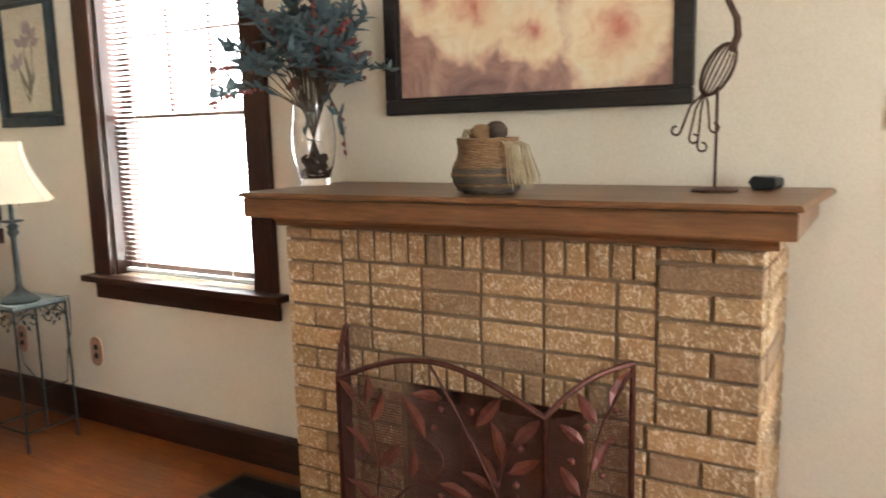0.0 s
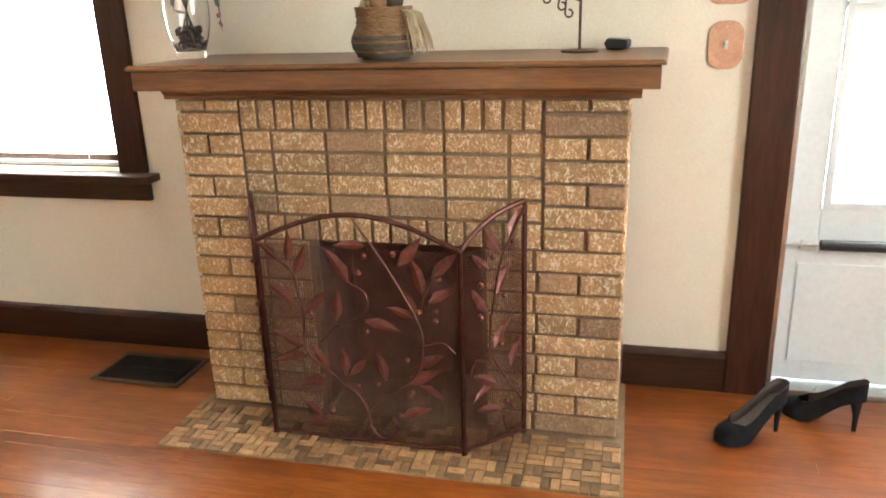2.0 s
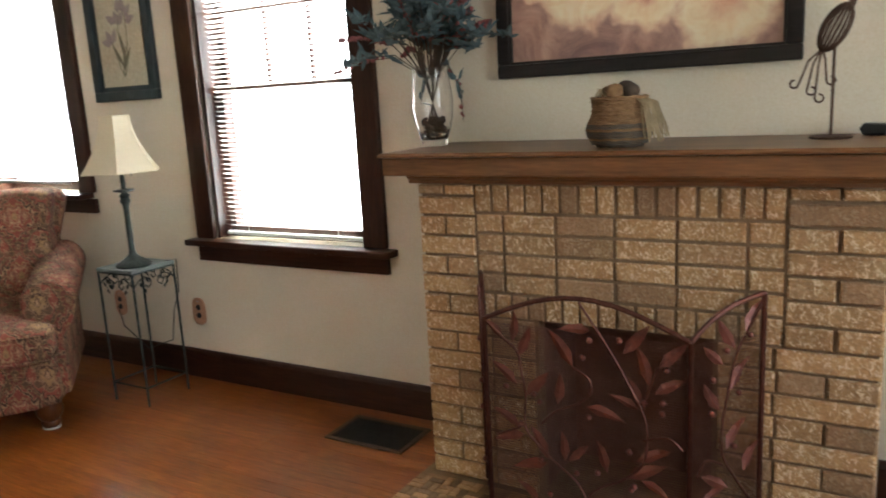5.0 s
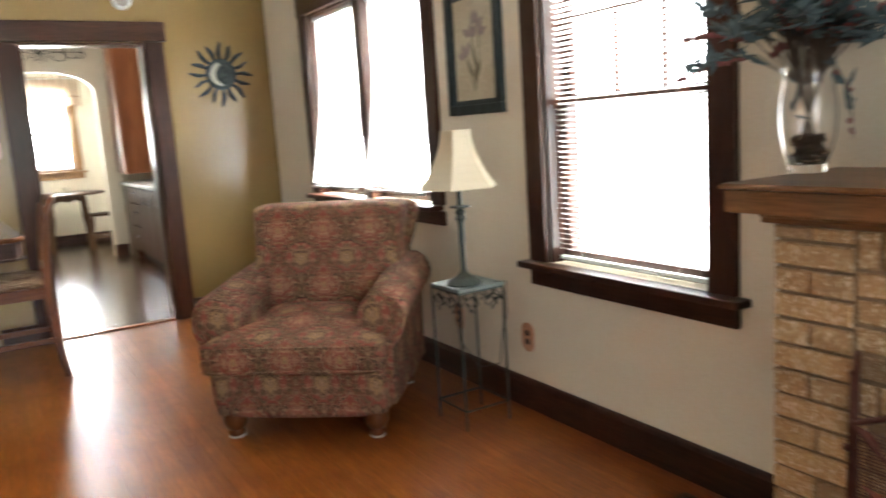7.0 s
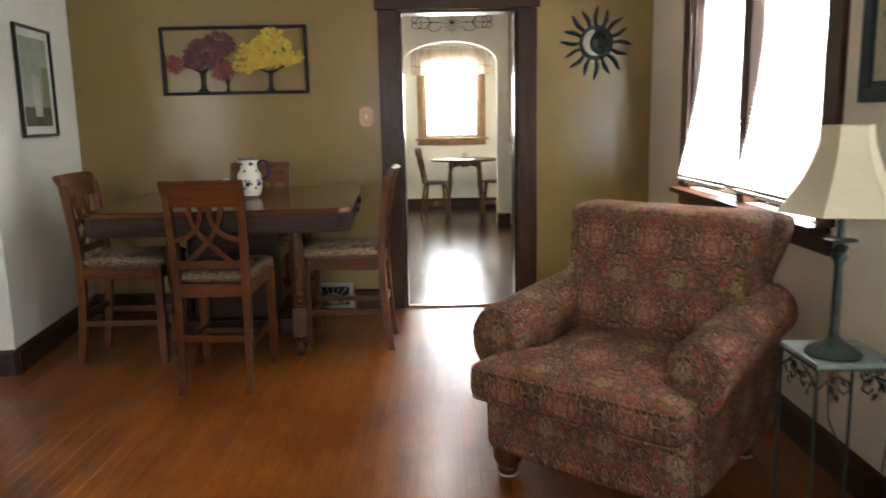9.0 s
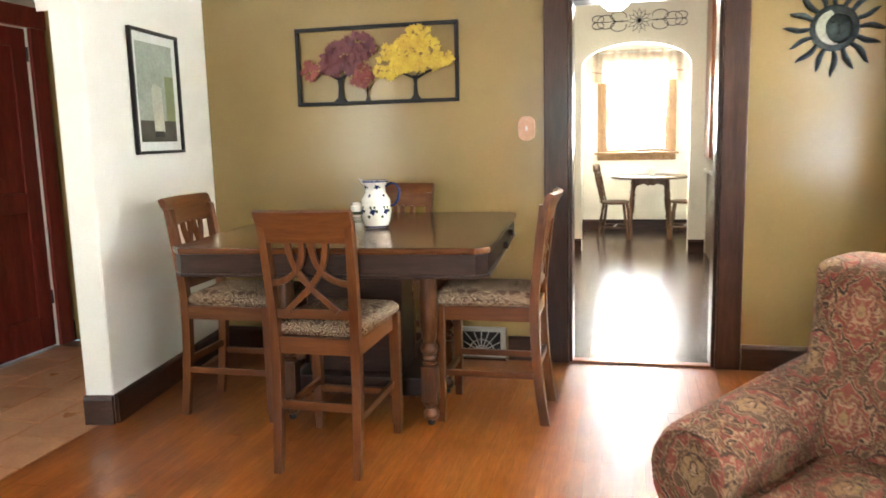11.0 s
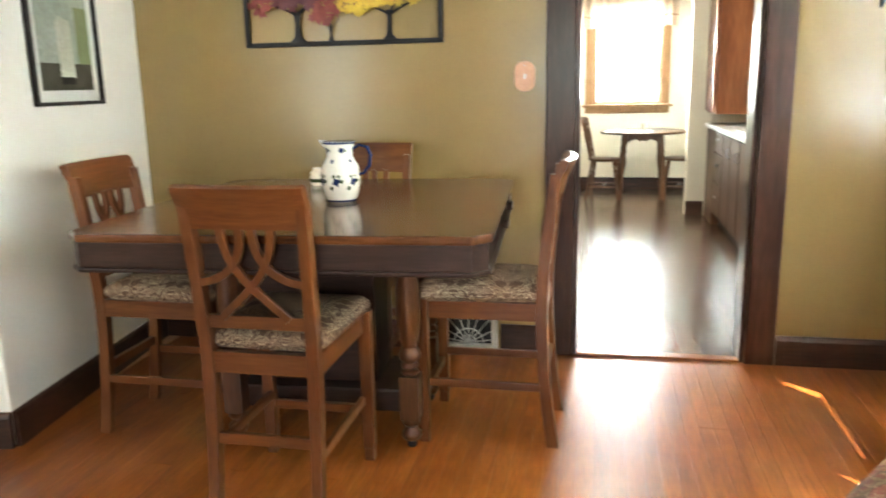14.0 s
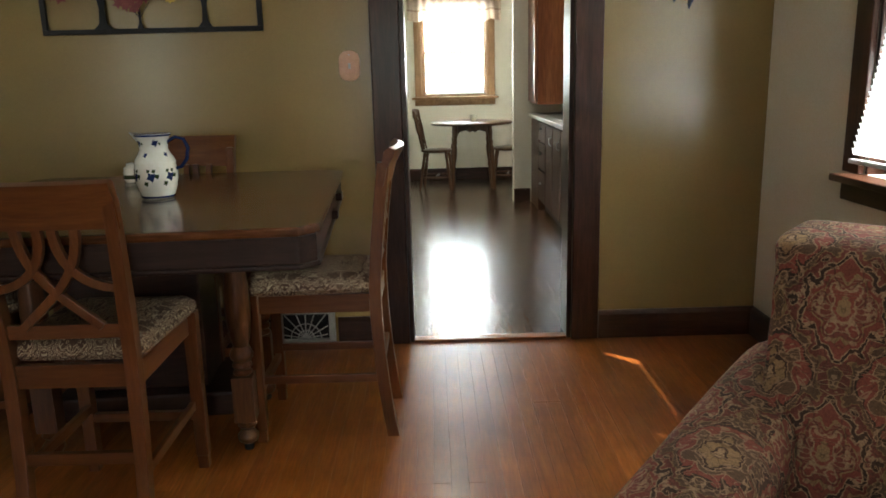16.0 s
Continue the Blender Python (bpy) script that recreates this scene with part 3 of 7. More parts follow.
def holed(shape, a0, a1, b0, b1, z0, z1, holes, axis="x"):
    """A wall slab along an axis from a0 to a1, b0 to b1 thick, with rectangular holes (a, a, z, z)."""
    cuts = sorted({a0, a1, *[h[0] for h in holes], *[h[1] for h in holes]})
    for u, w in zip(cuts, cuts[1:]):
        inside = sorted((h for h in holes if h[0] <= u + 1e-6 and h[1] >= w - 1e-6), key=lambda h: h[2])
        z = z0
        spans = []
        for h in inside:
            spans.append((z, h[2]))
            z = h[3]
        spans.append((z, z1))
        for s0, s1 in spans:
            if s1 - s0 > 1e-4:
                shape.box(u, w, b0, b1, s0, s1) if axis == "x" else shape.box(b0, b1, u, w, s0, s1)
    return shape


def arc(cx, cy, r, a0, a1, n):
    return [(cx + r * math.cos(radians(a0 + (a1 - a0) * i / n)), cy + r * math.sin(radians(a0 + (a1 - a0) * i / n))) for i in range(n + 1)]

# ---- the structure ----
EAST, SOUTH, NOOK, ARCH = 1.3, -0.98, -12.97, -11.08
WIN_L, WIN_R, DOOR_N = (-6.09, -4.54, 0.90, 2.10), (-3.605, -2.765, 0.70, 2.10), (-0.47, 0.42, 0.0, 2.05)
structure("wall_north", holed(Shape(), WX, EAST, NY, NY + 0.18, 0, CEIL, [WIN_L, WIN_R, DOOR_N]), CREAM, "cream textured plaster wall with windows")
structure("wall_west", holed(Shape(), -2.4, NY + 0.18, WX - 0.16, WX, 0, CEIL, [(1.12, 1.915, 0, 2.03)], "y"), GOLD, "mustard gold painted wall with a doorway")
# the hole is made up, to let the east fill lamp shine in
structure("wall_east", holed(Shape(), SOUTH - 0.14, NY + 0.18, EAST, EAST + 0.16, 0, CEIL, [(0.35, 1.65, 0.85, 2.15)], "y"), CREAM, "cream plaster wall")
# the south side: a stub wall, an opening to the entry, then a plain wall
s = Shape().prism([(WX, -1.075), (-5.63, -0.915), (-5.605, -1.05), (WX, -1.215)], 0, CEIL)
structure("wall_south_1", s, WHITEWALL, "white plaster stub wall beside the entry", 0.012)
structure("wall_south_2", Shape().box(-3.2, EAST, SOUTH - 0.14, SOUTH, 0, CEIL), CREAM, "plain cream plaster wall")
top = [(-5.61, CEIL), (-5.61, 1.90)] + arc(-5.43, 1.90, 0.18, 180, 90, 8) + arc(-3.38, 1.90, 0.18, 90, 0, 8) + [(-3.2, CEIL)]
structure("wall_south_3", Shape().prism(top, SOUTH - 0.13, SOUTH - 0.002, "y"), WHITEWALL, "white plaster header with rounded corners over the entry opening")
structure("wall_entry_1", holed(Shape(), WX, -2.0, -2.36, -2.22, 0, CEIL, [(-6.80, -5.93, 0, 2.04)]), WHITEWALL, "white plaster entry wall")
# the hole is made up, to let the entry fill lamp shine in
structure("wall_entry_2", holed(Shape(), -2.36, SOUTH - 0.14, -2.0, -1.86, 0, CEIL, [(-2.05, -1.35, 0.7, 2.1)], "y"), WHITEWALL, "white plaster entry wall")
structure("ceiling", Shape().box(WX, EAST, -2.36, NY + 0.18, CEIL, CEIL + 0.12), CEILING, "white painted ceiling")
# kitchen
KY0, KY1 = 0.35, 2.86
structure("wall_kitchen_north", holed(Shape(), NOOK, WX - 0.16, KY1 + 0.002, KY1 + 0.14, 0, CEIL, []), KITCHENWALL, "off-white kitchen wall")
structure("wall_kitchen_south", Shape().box(NOOK, WX - 0.16, KY0 - 0.14, KY0, 0, CEIL), KITCHENWALL, "off-white kitchen wall")
structure("wall_nook", holed(Shape(), KY0, KY1, NOOK - 0.16, NOOK, 0, CEIL, [(1.14, 1.96, 1.03, 2.15)], "y"), KITCHENWALL, "off-white breakfast nook wall with a window")
pts = [(KY0, 0), (0.955, 0), (0.955, 1.98)]
pts += [(1.515 + 0.56 * math.cos(radians(a)), 1.98 + 0.245 * math.sin(radians(a))) for a in range(170, 5, -10)]
pts += [(2.075, 1.98), (2.075, 0), (KY1, 0), (KY1, CEIL), (KY0, CEIL)]
structure("wall_arch", Shape().prism(pts, ARCH - 0.13, ARCH, "x"), KITCHENWALL, "off-white partition with an arched opening to the nook")
structure("ceiling_kitchen", Shape().box(NOOK, WX - 0.16, KY0, KY1, CEIL, CEIL + 0.12), CEILING, "white kitchen ceiling")
structure("ground", Shape().box(-60, 60, -60, 60, -0.6, -0.45), OUTSIDE, "pale ground around the house")


def baseboard(x0, y0, x1, y1, side, high=0.14, mat=None):
    """A board along a wall from point to point; side: +1 or -1, where it stands proud."""
    a, b = Vector((x0, y0, 0)), Vector((x1, y1, 0))
    d = (b - a).normalized()
    n = Vector((-d.y, d.x, 0)) * side
    poly = [(0.001, 0), (0.022, 0), (0.022, high - 0.02), (0.016, high - 0.006), (0.008, high), (0.001, high)]
    rows = [[p + n * u + Vector((0, 0, z)) for u, z in poly] for p in (a, b)]
    sh = Shape().grid(rows, True).add(rows[0], [tuple(range(6))]).add(rows[1], [tuple(range(6))])
    structure("baseboard", sh, mat or (TRIM_X if abs(d.x) > abs(d.y) else TRIM_Y), "dark stained wooden baseboard")


baseboard(WX + 0.022, NY, -2.275, NY, -1)
baseboard(-0.93, NY, -0.585, NY, -1)
baseboard(0.55, NY, EAST, NY, -1)
baseboard(WX, 2.05, WX, NY, -1)
baseboard(WX, -1.07, WX, 0.45, -1)
baseboard(WX, 0.77, WX, 0.985, -1)
baseboard(WX + 0.02, -1.073, -5.632, -0.916, 1)
baseboard(-5.628, -0.914, -5.603, -1.05, 1, mat=TRIM_Y)
baseboard(-3.2, SOUTH, EAST, SOUTH, 1)
baseboard(EAST, SOUTH, EAST, NY, 1)
baseboard(WX, -2.22, -6.92, -2.22, 1)
baseboard(-5.82, -2.22, -2.0, -2.22, 1)
baseboard(NOOK, KY0, NOOK, KY1, -1)
baseboard(NOOK, KY1, ARCH - 0.13, KY1, -1)
baseboard(NOOK, KY0, ARCH - 0.13, KY0, 1)
baseboard(ARCH, KY0, ARCH, 0.955, -1)
baseboard(ARCH, 2.075, ARCH, 2.24, -1)
baseboard(ARCH - 0.13, 0.955, ARCH, 0.955, -1)
baseboard(ARCH - 0.13, 2.075, ARCH, 2.075, 1)
baseboard(ARCH, KY0, WX - 0.16, KY0, 1)

# doorway to the kitchen
d = thing("door_1", "dark stained wooden casing round the open kitchen doorway", "doorway")
d["kind"] = "structure"
part("casing", Shape().box(WX + 0.001, WX + 0.028, 0.985, 1.12, 0, 2.031), TRIM_Z, d, bevel=0.006)
part("casing", Shape().box(WX + 0.001, WX + 0.028, 1.915, 2.045, 0, 2.031), TRIM_Z, d, bevel=0.006)
part("head_casing", Shape().box(WX + 0.001, WX + 0.032, 0.965, 2.065, 2.032, 2.17), TRIM_Y, d, bevel=0.006)
part("jamb", Shape().box(WX - 0.17, WX, 1.121, 1.140, 0, 2.01), TRIM_Z, d)
part("jamb", Shape().box(WX - 0.17, WX, 1.895, 1.914, 0, 2.01), TRIM_Z, d)
part("head_jamb", Shape().box(WX - 0.17, WX, 1.121, 1.914, 2.011, 2.029), TRIM_Y, d)
part("threshold", Shape().box(WX - 0.05, WX + 0.012, 1.141, 1.894, 0.001, 0.012), FLOOR, d, "red oak threshold strip", bevel=0.004)


def blind(x0, x1, z0, z1, y, tilt=0.0, axis="x", turn=-14, bow=0.0):
    """A mini blind that hangs in a window; bow: how far its foot is pushed out over the sill."""
    b = thing("window_blind", "white horizontal mini blind with open slats" if turn > -30 else "white mini blind with closed slats, its foot bowed over the sill", "blind")
    wide = x1 - x0
    cx = (x0 + x1) / 2
    b.matrix_world = pose(cx, y, z1) if axis == "x" else pose(y, cx, z1, 0, 0, 90)
    part("headrail", Shape().box(-wide / 2, wide / 2, -0.014, 0.014, -0.028, 0), WHITEPAINT, b, bevel=0.003)
    drop = z1 - z0
    slat = Shape().grid([[(u, v, 0.0022 * math.cos(v * 110)) for v in (-0.0125, -0.006, 0, 0.006, 0.0125)] for u in (-wide / 2 + 0.004, wide / 2 - 0.004)]).mesh("slat", SLAT, smooth=True)
    n = int((drop - 0.06) / 0.0215)

    def out(q):
        return -bow * max(0.0, (q - 0.35) / 0.65) ** 1.4
    for i in range(n):
        o = new("slat", slat)
        o.parent = b
        f = (i + 1) / n
        o.matrix_local = pose(0, out(f), -0.035 - i * 0.0215, turn + random.uniform(-3, 3), tilt * f + random.uniform(-0.15, 0.15), 0)
    rail = part("bottom_rail", Shape().box(-wide / 2 + 0.003, wide / 2 - 0.003, -0.011, 0.011, -0.016, 0), WHITEPAINT, b, bevel=0.003)
    rail.matrix_local = pose(0, out(1.0), -0.04 - n * 0.0215, 0, tilt, 0)
    for u in (-0.32, 0.32):
        part("ladder_cord", Shape().tube([(wide * u, out(k / 8) - 0.013, -0.02 - k / 8 * (0.02 + n * 0.0215)) for k in range(9)], 0.0009, 4), MAT_WHITE, b)
    return b


def sash_window(name, x0, x1, z0, z1, y, label, muntin=False, lights=((0.0, 1.0),), trim=(TRIM_Z, TRIM_X), face=-1, axis="x", case=0.11, proud=0.07, horn=0.04):
    """A double-hung window in its casing; lights: the spans of the opening that hold sashes."""
    w = thing(name, label, "window")
    w["kind"] = "structure"
    w.matrix_world = pose(0, y, 0) if axis == "x" else pose(y, 0, 0, 0, 0, 90)
    up, lo = trim
    f = face
    part("casing", Shape().box(x0 - case, x0, f * 0.001, f * 0.026, z0, z1), up, w, bevel=0.005)
    part("casing", Shape().box(x1, x1 + case, f * 0.001, f * 0.026, z0, z1), up, w, bevel=0.005)
    part("head_casing", Shape().box(x0 - case - 0.015, x1 + case + 0.015, f * 0.001, f * 0.03, z1, z1 + 0.13), lo, w, bevel=0.005)
    part("window_sill", Shape().box(x0 - case - horn, x1 + case + horn, f * proud, -f * 0.07, z0 - 0.03, z0 - 0.002), lo, w, bevel=0.006)
    part("apron", Shape().box(x0 - case - 0.002, x1 + case + 0.002, f * 0.001, f * 0.024, z0 - 0.106, z0 - 0.031), lo, w, bevel=0.005)
    for u0, u1 in ((x0, x0 + 0.018), (x1 - 0.018, x1)):
        part("jamb", Shape().box(u0, u1, 0, -f * 0.17, z0, z1), up, w)
    part("head_jamb", Shape().box(x0 + 0.018, x1 - 0.018, 0, -f * 0.17, z1 - 0.018, z1), lo, w)
    zm = (z0 + z1) / 2 - 0.03
    wide = x1 - x0
    spans = [(x0 + 0.018 + a * (wide - 0.036), x0 + 0.018 + b * (wide - 0.036)) for a, b in lights]
    for (a0, a1), (b0, b1) in zip(spans, spans[1:]):
        part("mullion", Shape().box(a1, b0, f * 0.012, -f * 0.17, z0, z1 - 0.018), up, w, bevel=0.004)
    for a0, a1 in spans:
        for za, zb, yy in ((z0, zm + 0.018, 0.085), (zm - 0.018, z1 - 0.018, 0.125)):
            yy = -f * yy
            fr = Shape()
            r = 0.038
            fr.box(a0, a0 + r, yy - 0.016, yy + 0.016, za, zb).box(a1 - r, a1, yy - 0.016, yy + 0.016, za, zb)
            fr.box(a0 + r, a1 - r, yy - 0.016, yy + 0.016, za, za + (0.05 if za == z0 else r)).box(a0 + r, a1 - r, yy - 0.016, yy + 0.016, zb - r, zb)
            part("sash", fr, up, w, bevel=0.003)
            pane = part("pane", Shape().box(a0 + r, a1 - r, yy - 0.002, yy + 0.002, za + r, zb - r), GLASS, w)
            pane.visible_shadow = False
            if muntin and za != z0:
                mu = Shape()
                for k in (1 / 3, 2 / 3):
                    u = a0 + r + (a1 - a0 - 2 * r) * k
                    mu.box(u - 0.009, u + 0.009, yy - 0.012, yy + 0.012, za + r, zb - r)
                part("muntins", mu.box(a0 + r, a1 - r, yy - 0.010, yy + 0.010, zm + 0.32, zm + 0.338), up, w)
    return spans


sp = sash_window("window_1", *WIN_L, NY, "paired double-hung window in dark stained casing", lights=((0, 0.475), (0.535, 1)), proud=0.09, horn=-0.03)
blind(sp[0][0] + 0.006, sp[0][1] - 0.004, 0.925, 2.08, NY + 0.045, -0.5, "x", -72, 0.115)
blind(sp[1][0] + 0.006, sp[1][1] - 0.004, 0.925, 2.08, NY + 0.045, 0.3, "x", -72, 0.10)
sp = sash_window("window_2", *WIN_R, NY, "double-hung window in dark stained casing above the floor vent", True)
blind(sp[0][0] + 0.006, sp[0][1] - 0.004, 0.705, 2.08, NY + 0.045)
# nook window, turned to face into the room
sp = sash_window("window_3", 1.14, 1.96, 1.03, 2.15, NOOK, "double-hung window in honey oak casing above the nook table", trim=(OAKTRIM_Z, OAKTRIM_Y), face=-1, axis="y", case=0.085)
blind(1.17, 1.93, 1.04, 2.12, NOOK - 0.045, axis="y")

# the white storm door in its frame
d = thing("door_2", "white storm door with a glazed upper half", "door")
d["kind"] = "structure"
part("casing", Shape().box(-0.60, -0.47, NY - 0.027, NY - 0.001, 0, 2.05), TRIM_Z, d, bevel=0.006)
part("casing", Shape().box(0.42, 0.55, NY - 0.027, NY - 0.001, 0, 2.05), TRIM_Z, d, bevel=0.006)
part("head_casing", Shape().box(-0.62, 0.57, NY - 0.03, NY - 0.001, 2.051, 2.18), TRIM_X, d, bevel=0.006)
part("jamb", Shape().box(-0.469, -0.452, NY, NY + 0.17, 0, 2.03), STEEL, d, "bright metal edge strip")
part("jamb", Shape().box(0.402, 0.419, NY, NY + 0.17, 0, 2.03), TRIM_Z, d)
part("head_jamb", Shape().box(-0.451, 0.401, NY, NY + 0.17, 2.031, 2.048), TRIM_X, d)
part("threshold", Shape().box(-0.451, 0.401, NY - 0.01, NY + 0.17, 0.001, 0.022), STEEL, d, bevel=0.004)
leaf = Shape()
holed(leaf, -0.448, 0.398, NY + 0.06, NY + 0.095, 0.03, 2.025, [(-0.35, 0.30, 0.63, 1.205), (-0.35, 0.30, 1.235, 1.88)])
part("door_leaf", leaf, WHITEPAINT, d, bevel=0.002)
for z0, z1 in ((0.63, 1.205), (1.235, 1.88)):
    bead = Shape().box(-0.35, -0.325, NY + 0.05, NY + 0.06, z0 - 0.012, z1 + 0.012).box(0.275, 0.30, NY + 0.05, NY + 0.06, z0 - 0.012, z1 + 0.012)
    bead.box(-0.325, 0.275, NY + 0.05, NY + 0.06, z0 - 0.012, z0 + 0.012).box(-0.325, 0.275, NY + 0.05, NY + 0.06, z1 - 0.012, z1 + 0.012)
    part("glazing_bead", bead, WHITEPAINT, d, bevel=0.003)
    part("pane", Shape().box(-0.35, 0.30, NY + 0.075, NY + 0.079, z0, z1), SUN_DIFFUSER, d, "milky pane added to diffuse the direct sun")
part("kick_plate", Shape().box(-0.40, 0.35, NY + 0.052, NY + 0.059, 0.10, 0.44), WHITEPAINT, d, bevel=0.002)
cl = part("closer", Shape().lathe([(0.006, 0), (0.017, 0.004), (0.017, 0.40), (0.012, 0.41)], 14), BLACKPLASTIC, d, "black pneumatic door closer", smooth=True)
cl.matrix_local = pose(-0.355, NY + 0.012, 0.515, 0, 90, 0)
part("closer_rod", Shape().tube([(-0.452, NY + 0.012, 0.515), (-0.355, NY + 0.012, 0.515)], 0.0045, 8).tube([(-0.41, NY + 0.012, 0.50), (-0.405, NY + 0.012, 0.53)], 0.003, 6), STEEL, d)
part("closer_bracket", Shape().box(-0.07, 0.06, NY + 0.03, NY + 0.06, 0.495, 0.535), BLACKPLASTIC, d)

# the red door of the entry
d = thing("door_3", "dark red stained panelled door, closed, in the tiled entry", "door")
d["kind"] = "structure"
part("casing", Shape().box(-6.92, -6.80, -2.219, -2.192, 0, 2.04), REDDOOR, d, bevel=0.006)
part("casing", Shape().box(-5.93, -5.81, -2.219, -2.192, 0, 2.04), REDDOOR, d, bevel=0.006)
part("head_casing", Shape().box(-6.94, -5.79, -2.219, -2.19, 2.041, 2.17), REDDOOR, d, bevel=0.006)
leaf = Shape()
holed(leaf, -6.797, -5.933, -2.275, -2.235, 0.008, 2.035, [(-6.68, -6.42, 0.22, 0.90), (-6.31, -6.05, 0.22, 0.90), (-6.68, -6.42, 1.02, 1.92), (-6.31, -6.05, 1.02, 1.92)])
part("door_leaf", leaf, REDDOOR, d, bevel=0.004)
for x0, x1 in ((-6.68, -6.42), (-6.31, -6.05)):
    for z0, z1 in ((0.22, 0.90), (1.02, 1.92)):
        part("door_panel", Shape().box(x0, x1, -2.268, -2.25, z0, z1), REDDOOR, d)
for z in (0.33, 1.88):
    part("hinge", Shape().tube([(-6.80, -2.232, z - 0.045), (-6.80, -2.232, z + 0.045)], 0.009, 8), BLACKIRON, d)
part("knob", Shape().ball((-5.99, -2.20, 0.98), 0.028), STEEL, d, smooth=True)

# ---- the fireplace ----
FX0, FX1, FTOP = -2.272, -0.936, 1.012
OX0, OX1, OTOP = -1.875, -1.335, 0.585
fp = thing("fireplace", "tan brick fireplace with an arched metal screen before it", "fireplace")
for a0, a1, z0 in ((FX0 + 0.012, OX0 + 0.01, 0.0), (OX1 - 0.01, FX1 - 0.012, 0.0), (OX0 + 0.01, OX1 - 0.01, OTOP)):
    part("mortar_core", Shape().box(a0, a1, FY + 0.008, NY, z0, FTOP), MORTAR, fp)
fb = part("firebox", Shape().box(OX0, OX1, NY - 0.06, NY - 0.004, 0.006, OTOP), SOOT, fp, "sooty dark firebox lining")
for a0, a1 in ((OX0 - 0.02, OX0 + 0.012), (OX1 - 0.012, OX1 + 0.02)):
    part("side_lining", Shape().box(a0, a1, FY + 0.05, NY - 0.061, 0.006, OTOP), SOOT, fb)
part("top_lining", Shape().box(OX0, OX1, FY + 0.05, NY - 0.061, OTOP - 0.02, OTOP + 0.002), SOOT, fb)

# ---- the mantel shelf ----
mt = thing("mantel_shelf", "thick stained oak mantel shelf on the brick fireplace", "mantel", 0, 0, FTOP)
MX0, MX1, MY0, MTOP = -2.332, -0.873, 2.338, 1.117
part("fascia", Shape().box(MX0, MX1, MY0, MY0 + 0.03, 0.034, 0.090), MANTEL, mt, bevel=0.004)
part("end_board", Shape().box(MX0, MX0 + 0.03, MY0 + 0.03, NY - 0.002, 0.034, 0.090), MANTEL, mt, bevel=0.003)
part("end_board", Shape().box(MX1 - 0.03, MX1, MY0 + 0.03, NY - 0.002, 0.034, 0.090), MANTEL, mt, bevel=0.003)
lip = [(-0.002, 0.0905), (0.010, 0.0925), (0.010, 0.099), (0.003, 0.105)]
rim = []
for u, z in lip:
    rim.append([(MX0 - u, NY - 0.002, z), (MX0 - u, MY0 - u, z), (MX1 + u, MY0 - u, z), (MX1 + 0.026 + u, NY - 0.002, z)])
part("top_board", Shape().grid(rim, True).add(rim[-1], [(0, 1, 2, 3)]).add(rim[0], [(3, 2, 1, 0)]), MANTEL, mt, bevel=0.0015)
part("soffit", Shape().box(MX0 + 0.03, MX1 - 0.03, MY0 + 0.03, NY - 0.002, 0.034, 0.046), MANTEL, mt)
part("bed_moulding", Shape().prism([(FY - 0.016, 0.001), (FY - 0.016, 0.012), (FY - 0.026, 0.020), (FY - 0.030, 0.0335), (FY + 0.003, 0.0335), (FY + 0.003, 0.001)], FX0 - 0.022, FX1 + 0.022, "x"), MANTEL, mt, bevel=0.002)


